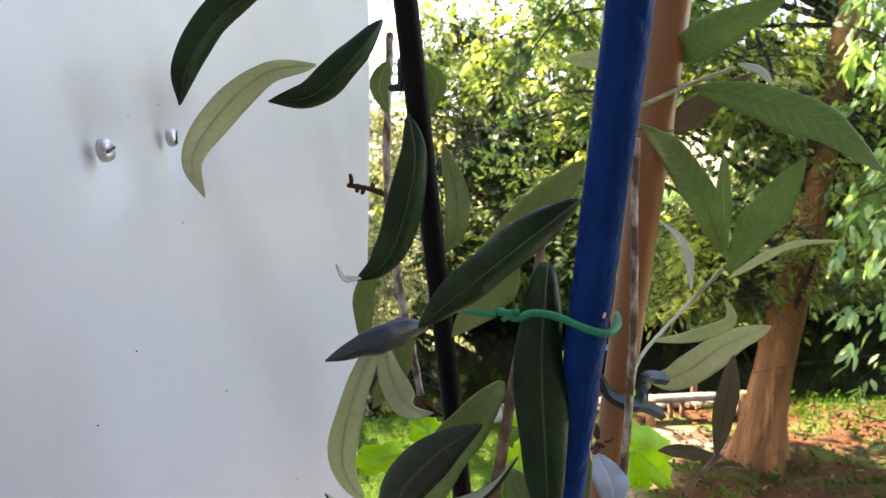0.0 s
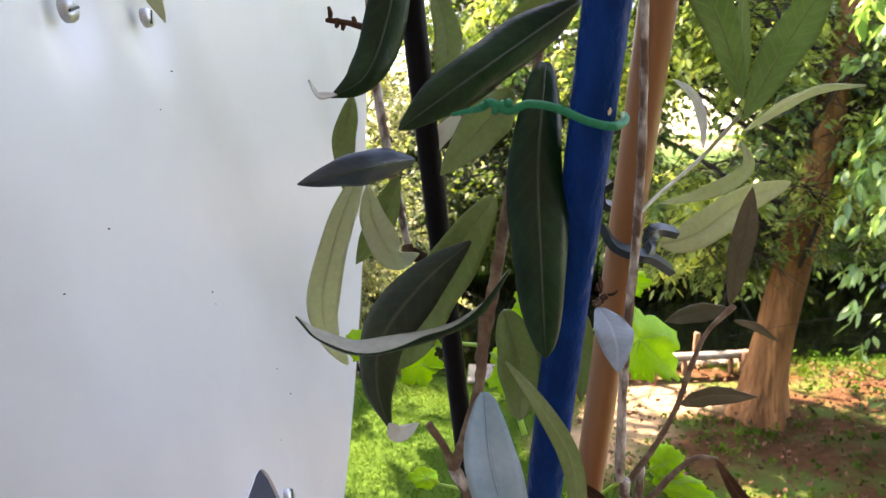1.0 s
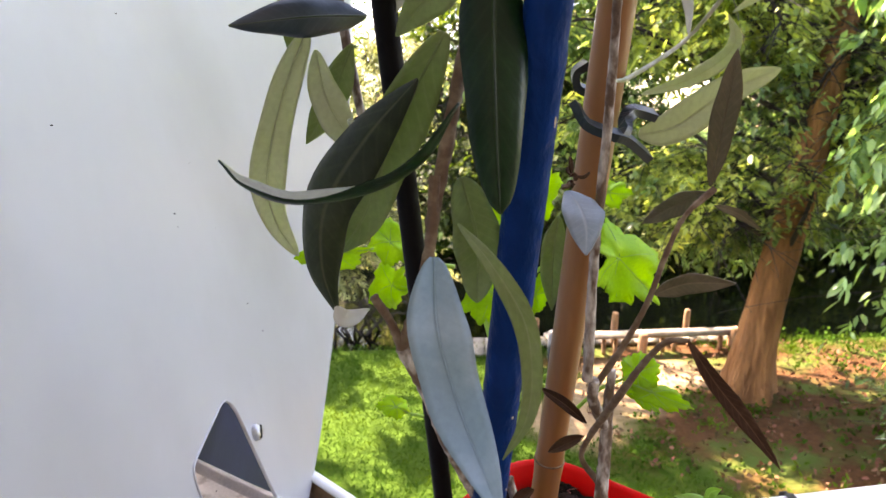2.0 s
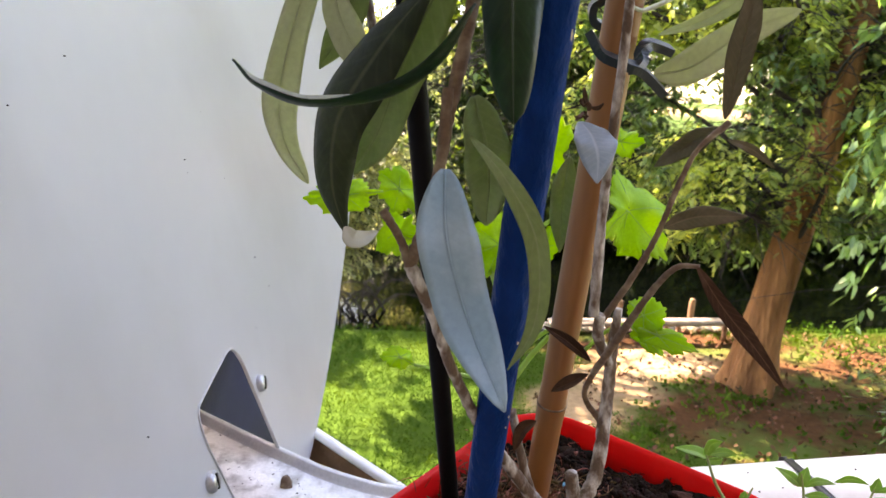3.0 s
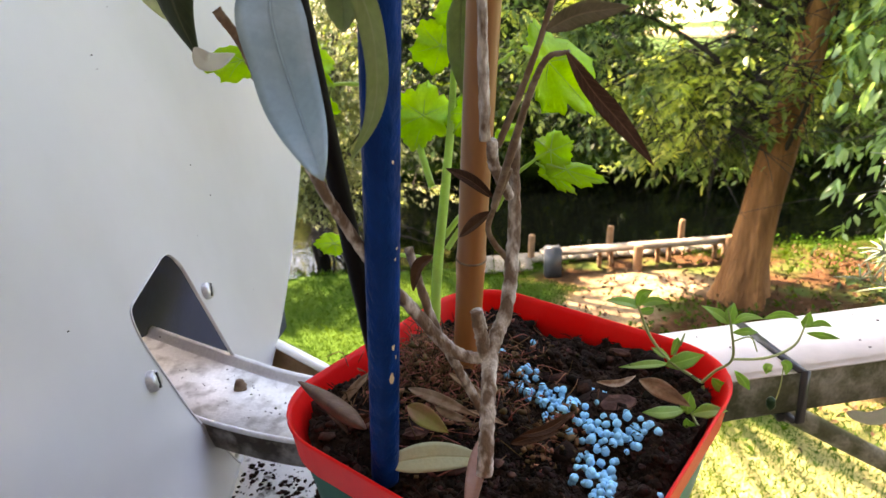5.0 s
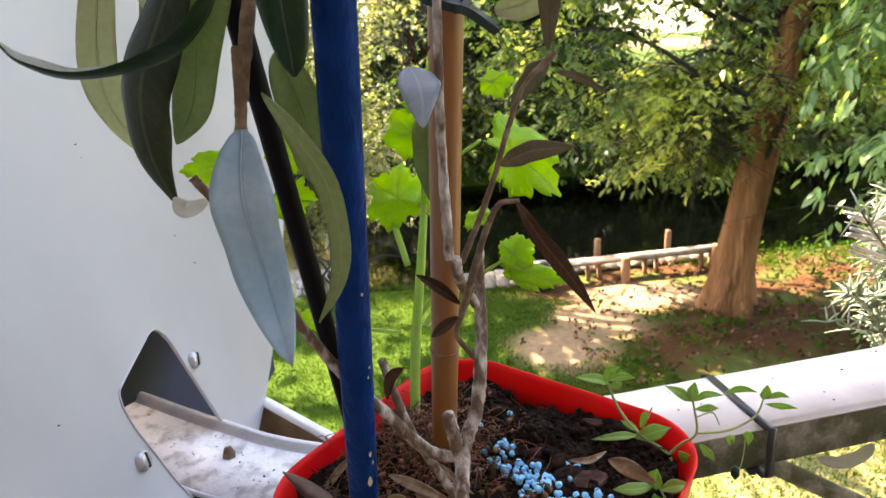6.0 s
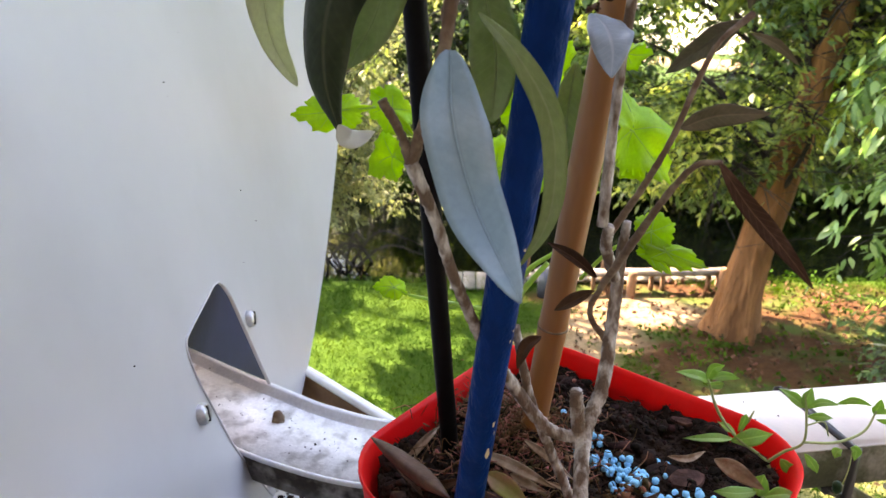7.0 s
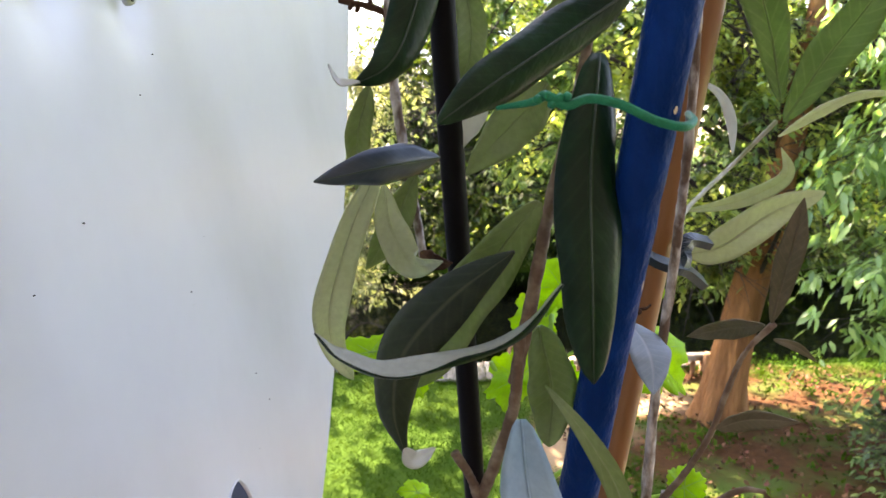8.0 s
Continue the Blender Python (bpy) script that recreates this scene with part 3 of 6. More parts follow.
rng = random.Random(5)
ends = [((rng.uniform(-0.6, 8.5), rng.uniform(6.8, 10.2), rng.uniform(2.4, 6.5)), rng.uniform(0.5, 0.95)) for _ in range(26)]
ends = [((x, max(y, 8.9) if x < 5.6 else max(y, 8.4), z), s) for (x, y, z), s in ends]
ends += [((1.6, 8.9, 2.5), 0.45), ((2.3, 8.4, 2.0), 0.42), ((2.8, 8.5, 1.9), 0.4), ((2.6, 8.0, 2.6), 0.45), ((0.6, 9.3, 3.1), 0.5), ((-0.8, 9.6, 3.6), 0.6), ((0.2, 9.4, 4.4), 0.6), ((-0.6, 9.8, 5.2), 0.7), ((1.0, 9.0, 4.2), 0.6), ((1.6, 9.2, 5.0), 0.65), ((2.4, 8.8, 3.8), 0.55), ((2.2, 9.0, 5.8), 0.7), ((0.4, 9.6, 5.9), 0.75), ((2.5, 7.4, 4.9), 0.6), ((2.2, 7.8, 5.6), 0.65), ((3.1, 9.3, 4.6), 0.6), ((3.7, 9.6, 5.0), 0.65), ((4.4, 9.0, 4.4), 0.6), ((4.9, 9.2, 5.1), 0.6), ((5.2, 8.9, 3.6), 0.55), ((4.9, 8.8, 2.9), 0.5), ((3.5, 7.4, 2.95), 0.36), ((4.05, 7.3, 4.2), 0.5)]
tree("bank_tree", [(3.4, 7.9, -0.15), (3.46, 7.9, 0.35), (3.57, 7.9, 1.15), (3.72, 7.9, 1.98), (3.89, 7.92, 2.92), (4.05, 7.95, 3.87), (4.38, 8.1, 5.85), (4.52, 8.2, 11.3)],
     [0.29, 0.245, 0.215, 0.195, 0.178, 0.165, 0.14, 0.076], ends, TRUNK, CROWN, "thick leaning tree with orange-brown bark on the river bank",
     64000, 0.125, 0.42, 3, droop=0.55, holes=(SIGHTGAP, SIGHTGAP_LOW), flare=0.45, shade_canopy=((-3.5, 7.5, 7), (8, 14.5, 12), 1300, 0.3), clear=SUNNY, under=crown_edge)
ends = [((rng.uniform(4.15, 5.9), rng.uniform(5.6, 6.7), rng.uniform(1.6, 4.6)), rng.uniform(0.3, 0.7)) for _ in range(20)]
ends += [((rng.uniform(3.4, 5.6), rng.uniform(5.6, 7.2), rng.uniform(3.2, 6.4)), rng.uniform(0.4, 0.75)) for _ in range(14)]
ends += [((4.7, 6.3, 1.2), 0.3), ((5.2, 6.0, 0.9), 0.25), ((5.0, 6.6, 1.6), 0.35), ((5.6, 6.8, 1.2), 0.3), ((5.4, 7.4, 1.5), 0.35)]
tree("broadleaf_tree", [(8.6, 6.4, -0.1), (8.5, 6.4, 2), (8.4, 6.3, 5), (8.3, 6.2, 11)], [0.24, 0.2, 0.16, 0.06], ends, DARKBARK, CROWNCOOL,
     "broad-leaved tree with drooping blue-green leaves", 36000, 0.17, 0.38, 8, droop=1.15, long=2.7, per=4, thick=0.12, under=broad_edge)
for i, (x, y, h) in enumerate(((-15, 20.5, 8), (-5.4, 20.6, 2.4), (-2.6, 20.4, 2.6), (0.6, 20.6, 9), (3.9, 19.6, 8), (9.3, 20.4, 9), (11, 19.8, 8), (14.5, 20.8, 9), (18.5, 20, 8), (-1.5, 21.6, 6.5), (-0.6, 19.2, 3), (1.9, 19.3, 3.2), (4.9, 19.4, 3), (7.6, 19.6, 2.6))):
    rng = random.Random(40 + i)
    ends = [((x + rng.uniform(-2.6, 2.6), y + rng.uniform(-2.4, 1.6), rng.uniform(0.4, h) if k % 3 else rng.uniform(0.2, 2.0)), rng.uniform(0.1, 0.95)) for k in range(22)]
    tree("riverside_tree", [(x, y, 0.2), (x + 0.2, y, h * 0.22), (x, y + 0.1, h * 0.55), (x, y, h)], [0.3, 0.24, 0.15, 0.04], ends, DARKBARK, CROWNYELLOW if x in (-5.4, -2.6) else CROWNFAR,
         "dense green tree overhanging the far bank", 24000 if h > 4 else 14000, 0.22, 0.75, 60 + i, droop=0.55, holes=(SIGHTGAP, SIGHTGAP_LOW), low=0.05)
for i, (x, y, h) in enumerate(((-20, 36, 10), (-9, 38, 8.5), (0, 35, 12), (6, 39, 13), (20, 37, 14), (28, 36, 13))):
    rng = random.Random(80 + i)
    ends = [((x + rng.uniform(-4, 4), y + rng.uniform(-3, 3), rng.uniform(1.5, h)), rng.uniform(0.2, 0.95)) for _ in range(14)]
    tree("distant_tree", [(x, y, 0.2), (x + 0.2, y, h * 0.3), (x, y + 0.1, h * 0.6), (x, y, h)], [0.4, 0.3, 0.2, 0.05], ends, DARKBARK, CROWNFAR,
         "tall green tree beyond the river", 7000, 0.34, 1.4, 90 + i, droop=0.4, holes=(SIGHTGAP,))
rng = random.Random(11)
ends = [((-2.5 + rng.uniform(-1.3, 1.5), 11.6 + rng.uniform(-0.8, 1.2), rng.uniform(0.5, 5.4)), rng.uniform(0.1, 0.7)) for _ in range(24)]
tree("waterside_tree", [(-2.9, 11.9, -0.5), (-2.8, 11.9, 0.8), (-2.9, 12, 3), (-3.2, 12, 9)], [0.16, 0.13, 0.1, 0.05], ends, DARKBARK, CROWNYELLOW,
     "yellow-green feathery tree leaning over the water", 26000, 0.11, 0.42, 12, droop=0.6, long=3.0, shade_canopy=((-8, 4.5, 6.6), (0, 15, 11), 5000, 0.3), clear=SUNNY, low=0.2)


def bare_shrub():
    """Dark leafless branches arching over the water's edge."""
    at = (-2.2, 11.0, -0.4)
    root = thing("bare_shrub", at, "dark leafless branches arching low over the water", "shrub")
    rng = random.Random(17)
    for k in range(11):
        s = Vector((at[0] + rng.uniform(-0.5, 0.7), at[1] + rng.uniform(-0.3, 0.3), -0.42))
        e = s + Vector((rng.uniform(-1.0, 1.3), rng.uniform(-0.6, 0.3), rng.uniform(0.1, 0.75)))
        m = s.lerp(e, 0.45) + Vector((0, 0, rng.uniform(0.25, 0.5)))
        bm = tube(bmesh.new(), [s, m, e], [0.026, 0.016, 0.006], n=16, sides=7, wobble=0.1, seed=k)
        for q in spline([s, m, e], 12)[3:]:
            t = q + Vector((rng.gauss(0, 0.22), rng.gauss(0, 0.15), rng.gauss(0.02, 0.15)))
            tube(bm, [q, q.lerp(t, 0.5) + Vector((0, 0, 0.04)), t], [0.007, 0.005, 0.002], n=6, sides=4)
        part("branch", shift(bm, at), DARKBARK, root)


bare_shrub()
rng = random.Random(14)
for x, y, s in ((5.0, 6.3, 1.0), (6.2, 6.9, 1.1), (4.75, 5.7, 0.7)):
    ends = [((x + rng.uniform(-0.7, 0.7) * s, y + rng.uniform(-0.6, 0.6) * s, rng.uniform(0.15, 0.95) * s), rng.uniform(0.1, 0.9)) for _ in range(9)]
    tree("ground_shrub", [(x, y, -0.02), (x, y, 0.25), (x, y, 0.5), (x + 0.05, y, 0.8)], [0.03, 0.025, 0.02, 0.01], ends, DARKBARK, SHRUB,
         "low green shrub on the bare earth", 1900, 0.1, 0.22, int(x * 10), droop=0.35, category="shrub", per=3, low=0.02)


# ---------------------------------------------------------------- bank rail and landing
def low_rail():
    at = (2.5, 9.3, 0)
    root = thing("wooden_rail", at, "low weathered wooden rail on short posts along the bank", "fence")
    a, b = Vector((1.05, 9.12, 0)), Vector((3.95, 9.5, 0))
    ang = math.atan2(b.y - a.y, b.x - a.x)
    turn = Matrix.Rotation(ang, 4, 'Z')
    mid = (a + b) / 2
    bm = box(bmesh.new(), (mid.x, mid.y, 0.29), ((b - a).length, 0.2, 0.07), turn, 0.012)
    part("rail_beam", shift(bm, at), PLANK, root, "grey weathered beam")
    for i, u in enumerate((0.08, 0.3, 0.36, 0.6, 0.66, 0.9, 0.95)):
        p = a.lerp(b, u)
        bm = box(bmesh.new(), (p.x, p.y + 0.02, 0.105), (0.05, 0.08, 0.31), turn, 0.01)
        part("leg", shift(bm, at), POSTWOOD, root)
    return root


low_rail()
for x, y, h, r in ((2.43, 9.08, 0.37, 0.065), (3.82, 9.36, 0.39, 0.065), (2.13, 9.6, 0.52, 0.048), (3.3, 9.95, 0.48, 0.045), (0.95, 9.6, 0.42, 0.05)):
    bm = tube(bmesh.new(), [(0, 0, -0.15), (0, 0, h * 0.5), (0.01, 0, h - 0.03), (0.012, 0, h)], [r, r, r, r * 0.8], n=9, sides=12, wobble=0.03)
    ob = link_mesh("wooden_post", bm, POSTWOOD)
    ob.location = (x, y, 0)
    tagged(ob, "short round wooden mooring post", "post", "posts along the bank")
bm = box(bmesh.new(), (0, 0, 0.2), (0.24, 0.2, 0.44), bevel=0.02)
ob = link_mesh("bank_box", bm, DARKPLATE)
ob.location = (1.2, 8.98, 0)
tagged(ob, "small dark grey box standing at the bank", "box")


def landing():
    at = (2.2, 9.75, 0)
    root = tagged(new("landing_stage"), "pale weathered plank landing along the water", "deck", kind="structure")
    root.location = at
    rng = random.Random(2)
    for i in range(24):
        x = -0.1 + i * 0.19
        y0 = 9.0 + 0.12 * x if x < 0.95 else 9.32 + 0.12 * x
        y1 = bank(x) + 0.15
        bm = box(bmesh.new(), (x, (y0 + y1) / 2, 0.04 + rng.uniform(-0.004, 0.004)), (0.18, y1 - y0, 0.05), bevel=0.006)
        part("plank", shift(bm, at), PLANK, root)


landing()


# ---------------------------------------------------------------- dish
DY, DZ = 0.45, 3.3


def dish_x(y, z):
    return -0.0828 - 0.0323 * (y - DY) - 0.1805 * (z - DZ) + 0.140 * ((y - DY) ** 2 + (z - DZ) ** 2)


def dish_rim(n=96):
    """Outline in y and z: a wide arc below and beyond, closing above and towards the house."""
    out = []
    cy, cz = 0.5, 3.62
    for i in range(n):
        a = 2 * math.pi * i / n
        dy, dz = math.cos(a), math.sin(a)
        # distance to the wide arc
        oy, oz = cy - 0.2475, cz - 3.954
        b = oy * dy + oz * dz
        wide = -b + math.sqrt(b * b - (oy * oy + oz * oz - 0.8985 ** 2))
        deg = math.degrees(a)
        deg = deg - 360 if deg > 180 else deg
        k = min(1, max(0, (deg - 25) / 50)) if deg > -40 else min(1, max(0, (-110 - deg) / 50))
        k = k * k * (3 - 2 * k)
        # the unseen upper part reaches further out so its shadow covers the rail
        top = math.exp(-((deg - 80) / 45) ** 2)
        r = wide * (1 - k) + (0.56 + 0.36 * top) * k - 0.018 * math.exp(-((deg + 100) / 14) ** 2)
        out.append((cy + dy * r, cz + dz * r))
    return out


HOLE = [(0.441, 3.2508), (0.45, 3.2528), (0.4595, 3.2522), (0.4665, 3.247), (0.4735, 3.236), (0.484, 3.2), (0.499, 3.145), (0.508, 3.115), (0.478, 3.098), (0.448, 3.094),
        (0.4395, 3.097), (0.426, 3.124), (0.4104, 3.1555), (0.3994, 3.19), (0.3925, 3.212), (0.39, 3.226), (0.3903, 3.2345), (0.3928, 3.2395), (0.399, 3.2418), (0.42, 3.2464)]


def build_dish():
    at = (-0.1, 0.5, 3.6)
    root = thing("satellite_dish", at, "large white metal dish with a slot for its arm", "satellite dish")
    bm = bmesh.new()
    cy, cz = 0.452, 3.185
    outline = dish_rim(240)

    def reach(ring, a):
        """Distance from the slot's middle to an outline, in one direction."""
        dy, dz = math.cos(a), math.sin(a)
        best = None
        for (y0, z0), (y1, z1) in zip(ring, ring[1:] + ring[:1]):
            ey, ez = y1 - y0, z1 - z0
            det = ey * dz - ez * dy
            if abs(det) > 1e-12:
                r = ((y0 - cy) * -ez + (z0 - cz) * ey) / det
                u = ((y0 - cy) * -dz + (z0 - cz) * dy) / det
                if r > 0 and -1e-6 <= u <= 1 + 1e-6:
                    best = r if best is None else min(best, r)
        return best

    corners = [math.atan2(z - cz, y - cy) for y, z in HOLE]
    turns = sorted([a for a in (2 * math.pi * k / 220 - math.pi for k in range(220)) if min(abs(a - c) for c in corners) > 0.004] + corners)
    spans = [(a, reach(HOLE, a), reach(outline, a)) for a in turns]
    steps = 70

    def layer(back):
        out = []
        for k in range(steps + 1):
            row = []
            for a, h, r in spans:
                d = h + (r - h) * (k / steps) ** 1.6
                y, z = cy + math.cos(a) * d, cz + math.sin(a) * d
                x = dish_x(y, z) - back
                for by, bz in ((0.353, 3.555), (0.444, 3.567)):   # dimples round the bolts
                    x -= 0.0085 * math.exp(-((y - by) ** 2 + (z - bz) ** 2) / 0.00065)
                row.append(bm.verts.new((x, y, z)))
            out.append(row)
        return out

    front, rear = layer(0), layer(0.002)
    n = len(turns)
    for k in range(n):
        m = (k + 1) % n
        for p, q in zip(front, front[1:]):
            bm.faces.new((p[k], q[k], q[m], p[m]))
        for p, q in zip(rear, rear[1:]):
            bm.faces.new((p[m], q[m], q[k], p[k]))
        bm.faces.new((front[0][k], front[0][m], rear[0][m], rear[0][k]))
        bm.faces.new((front[-1][m], front[-1][k], rear[-1][k], rear[-1][m]))
    for e in bm.edges:
        if len(e.link_faces) == 2 and e.calc_face_angle(0) > 0.6:
            e.smooth = False
    part("reflector", shift(bm, at), DISHWHITE, root)
    rim = dish_rim(160)
    pts = [(dish_x(y, z) - 0.003, y, z) for y, z in rim]
    bm = tube(bmesh.new(), pts + pts[:1], [0.0035, 0.0035], n=320, sides=8, caps=False)
    part("rolled_edge", shift(bm, at), DISHWHITE, root)
    hole = [(dish_x(y, z) + 0.0004, y, z) for y, z in HOLE]
    bm = tube(bmesh.new(), hole + hole[:1], [0.0007, 0.0007], n=160, sides=6, caps=False)
    part("slot_edge", shift(bm, at), DISHWHITE, root)
    # added plate: its dark colour stands for the shaded inside; it also stops sun
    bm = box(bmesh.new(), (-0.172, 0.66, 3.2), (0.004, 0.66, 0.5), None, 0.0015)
    part("back_plate", shift(bm, at), SLOTSHADE, root, "dark plate added to stand for the slot's shaded inside")
    bm = tube(bmesh.new(), [(-0.2, 0.56, 2.185), (-0.2, 0.56, 2.7), (-0.2, 0.56, 3.2), (-0.2, 0.56, 3.7)], [0.024, 0.024], n=8, sides=16)
    part("mast", shift(bm, at), STEEL, root, "grey steel mast behind the dish")
    return root


build_dish()


def screw_head(at, normal, r, slot_turn):
    """A domed screw head with a slot, lying on a surface."""
    q = Vector(normal).to_track_quat('Z', 'Y').to_matrix().to_4x4() @ Matrix.Rotation(radians(slot_turn), 4, 'Z')
    bm = bmesh.new()
    prof = [(r, -0.001), (r, r * 0.3), (r * 0.88, r * 0.58), (r * 0.5, r * 0.76), (0.0001, r * 0.82)]
    rings = [[bm.verts.new((a * math.cos(k * math.pi / 12), a * math.sin(k * math.pi / 12), h)) for k in range(24)] for a, h in prof]
    for a, b in zip(rings, rings[1:]):
        for k in range(24):
            bm.faces.new((a[k], a[(k + 1) % 24], b[(k + 1) % 24], b[k]))
    for v in bm.verts:   # the slot
        if abs(v.co.y) < r * 0.2 and v.co.z > r * 0.5:
            v.co.z -= r * 0.2
    ob = link_mesh("screw", bm, SCREWSTEEL)
    ob.matrix_world = Matrix.Translation(at) @ q
    # a black bar stands for the shade inside the slot
    bm = bmesh.new()
    box(bm, (0, 0, r * 0.66), (r * 1.45, r * 0.2, r * 0.2))
    part("slot", bm, PLASTICBLACK, ob, "black bar for the shade in the screw slot", smooth=False)
    return tagged(ob, "grey slotted screw in the white dish", "screw", "dish screws")


for y, z, r, tw in ((0.353, 3.555, 0.0064, 20), (0.444, 3.567, 0.006, 70), (0.493, 3.211, 0.0067, 60), (0.383, 3.196, 0.0067, 80), (0.41, 3.66, 0.0058, 40)):
    e = 0.003
    nrm = Vector((1, -(dish_x(y + e, z) - dish_x(y - e, z)) / (2 * e), -(dish_x(y, z + e) - dish_x(y, z - e)) / (2 * e)))
    screw_head((dish_x(y, z) + 0.0003, y, z), nrm, r, tw)


# ---------------------------------------------------------------- feed arm, rail, shelf
def swept(bm, line, profile, n=24):
    """A profile (across, up) swept along a level line."""
    pts = spline(line, n)
    rings = []
    for i, q in enumerate(pts):
        d = pts[min(i + 1, n - 1)] - pts[max(i - 1, 0)]
        d.z = 0
        d.normalize()
        side = Vector((-d.y, d.x, 0))
        rings.append([bm.verts.new(q + side * a + Vector((0, 0, h))) for a, h in profile])
    k = len(profile)
    for a, b in zip(rings, rings[1:]):
        for s in range(k):
            bm.faces.new((a[s], a[(s + 1) % k], b[(s + 1) % k], b[s]))
    bm.faces.new(rings[0][::-1])
    bm.faces.new(rings[-1])
    bmesh.ops.recalc_face_normals(bm, faces=bm.faces)
    return bm


# rust stains, plus a dark base that paints in the flank's shadow
RUSTSHADE = material("rusty_steel_with_shade", (0.03, 0.022, 0.016), 0.7, 0.3, var=0.4, scale=60, fine=400, second=(0.2, 0.19, 0.175), mix=(0.42, 0.6), bump=0.5, bump_dist=0.0008)


def feed_arm():
    at = (-0.02, 0.43, 3.14)
    root = thing("dish_arm", at, "grey weathered metal channel arm coming out of the dish", "bracket")
    line = [(-0.16, 0.51, 3.157), (-0.1, 0.477, 3.154), (-0.055, 0.457, 3.15), (-0.02, 0.4445, 3.1455), (0.03, 0.434, 3.141), (0.09, 0.432, 3.14)]
    outer = [(-0.029, -0.022), (-0.02, -0.023), (0.02, -0.0165), (0.034, -0.008), (0.041, -0.001), (0.0395, 0.0025), (0.037, 0.0033), (0.0345, 0.0022), (0.0325, -0.0015), (0.028, -0.0045),
             (-0.028, -0.0045), (-0.031, -0.003), (-0.033, -0.0005), (-0.0345, -0.0005), (-0.0355, -0.002), (-0.0345, -0.006)]
    part("channel", shift(swept(bmesh.new(), line, outer), at), STEEL, root)
    floor_line = [Vector(p) + Vector((0, 0, -0.0042)) for p in line]
    part("dusty_floor", shift(swept(bmesh.new(), floor_line, [(-0.03, 0), (0.03, 0), (0.03, 0.0015), (-0.03, 0.0015)]), at), DUSTSTEEL, root, "dusty whitish channel floor")
    part("flank", shift(swept(bmesh.new(), line, [(-0.031, -0.024), (-0.0352, -0.0035), (-0.034, -0.0035), (-0.029, -0.024)]), at), RUSTSHADE, root, "rust-stained arm flank, darkened for its shade")
    bm = bmesh.new()
    tube(bm, [(-0.038, 0.46, 3.142), (-0.038, 0.46, 3.146), (-0.038, 0.46, 3.15), (-0.038, 0.46, 3.153)], [0.0045, 0.005, 0.0045, 0.002], n=8, sides=6, wobble=0.15)
    part("bolt", shift(bm, at), TWIG, root, "rusty brown bolt")
    return root


feed_arm()

RAIL_DIR = Vector((0.975, 0.222, 0)).normalized()


def rail():
    at = (0.33, 0.43, 3.16)
    root = tagged(new("balcony_rail"), "white box-section balcony rail with green algae on its side", "railing", kind="structure")
    root.location = at
    turn = Matrix.Rotation(math.atan2(RAIL_DIR.y, RAIL_DIR.x), 4, 'Z')
    c = Vector((0.345, 0.436, 0)) + RAIL_DIR * 0.35
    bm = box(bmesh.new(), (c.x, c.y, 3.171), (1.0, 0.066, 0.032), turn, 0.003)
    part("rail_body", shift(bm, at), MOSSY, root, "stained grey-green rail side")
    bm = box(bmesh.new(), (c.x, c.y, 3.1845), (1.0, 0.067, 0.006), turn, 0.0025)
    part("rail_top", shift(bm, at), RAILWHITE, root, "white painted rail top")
    bm = tube(bmesh.new(), [(0.34, 0.46, 3.13), (0.377, 0.46, 3.108), (0.453, 0.46, 3.064), (0.6, 0.46, 2.98)], [0.0075, 0.0075], n=10, sides=10)
    part("strut", shift(bm, at), MOSSY, root, "thin grey metal strut")
    # the brown of this face stands in for the bar's shadowed side
    bm = box(bmesh.new(), (-0.012, 0.5478, 3.095), (0.16, 0.003, 0.05), Matrix.Rotation(radians(-42), 4, 'Z'))
    part("side_bar", shift(bm, at), POSTWOOD, root, "brown bar side, its shade put into the colour")
    bm = box(bmesh.new(), (-0.012, 0.5498, 3.1215), (0.16, 0.011, 0.004), Matrix.Rotation(radians(-42), 4, 'Z'), 0.001)
    part("side_bar_top", shift(bm, at), RAILWHITE, root, "white edge of the bar")
    for x, y in ((0.86, 0.55), (0.52, 0.475)):
        bm = box(bmesh.new(), (x, y, 2.64), (0.03, 0.03, 1.0), bevel=0.002)
        part("baluster", shift(bm, at), RAILWHITE, root)
    return root


rail()


def cable_tie():
    at = (0.325, 0.425, 3.16)
    turn = Matrix.Rotation(math.atan2(RAIL_DIR.y, RAIL_DIR.x) - radians(4), 4, 'Z')
    root = thing("cable_tie", at, "black plastic cable tie strapped round the white rail", "cable tie")
    for c, s in (((0.325, 0.4265, 3.1887), (0.006, 0.071, 0.0018)), ((0.3325, 0.3913, 3.1715), (0.006, 0.0018, 0.0355)), ((0.317, 0.4637, 3.1715), (0.006, 0.0018, 0.0355)), ((0.325, 0.4265, 3.1541), (0.006, 0.071, 0.0018))):
        part("strap", shift(box(bmesh.new(), c, s, turn, 0.0005), at), PLASTICBLACK, root)
    bm = box(bmesh.new(), (0.3275, 0.404, 3.1515), (0.008, 0.008, 0.005), turn, 0.0008)
    part("lock_head", shift(bm, at), PLASTICBLACK, root)
    return root


cable_tie()
bm = box(bmesh.new(), (0.05, 0.365, 3.066), (0.34, 0.36, 0.012), bevel=0.003)
ob = link_mesh("metal_shelf", bm, DUST)
tagged(ob, "white metal shelf strewn with dirt under the pot", "shelf")


# ---------------------------------------------------------------- pot
POT = Matrix.Translation((0.155, 0.312, 3.228)) @ Matrix.Rotation(math.atan(0.077), 4, 'X') @ Matrix.Rotation(math.atan(0.013), 4, 'Y') @ Matrix.Rotation(-0.625, 4, 'Z')


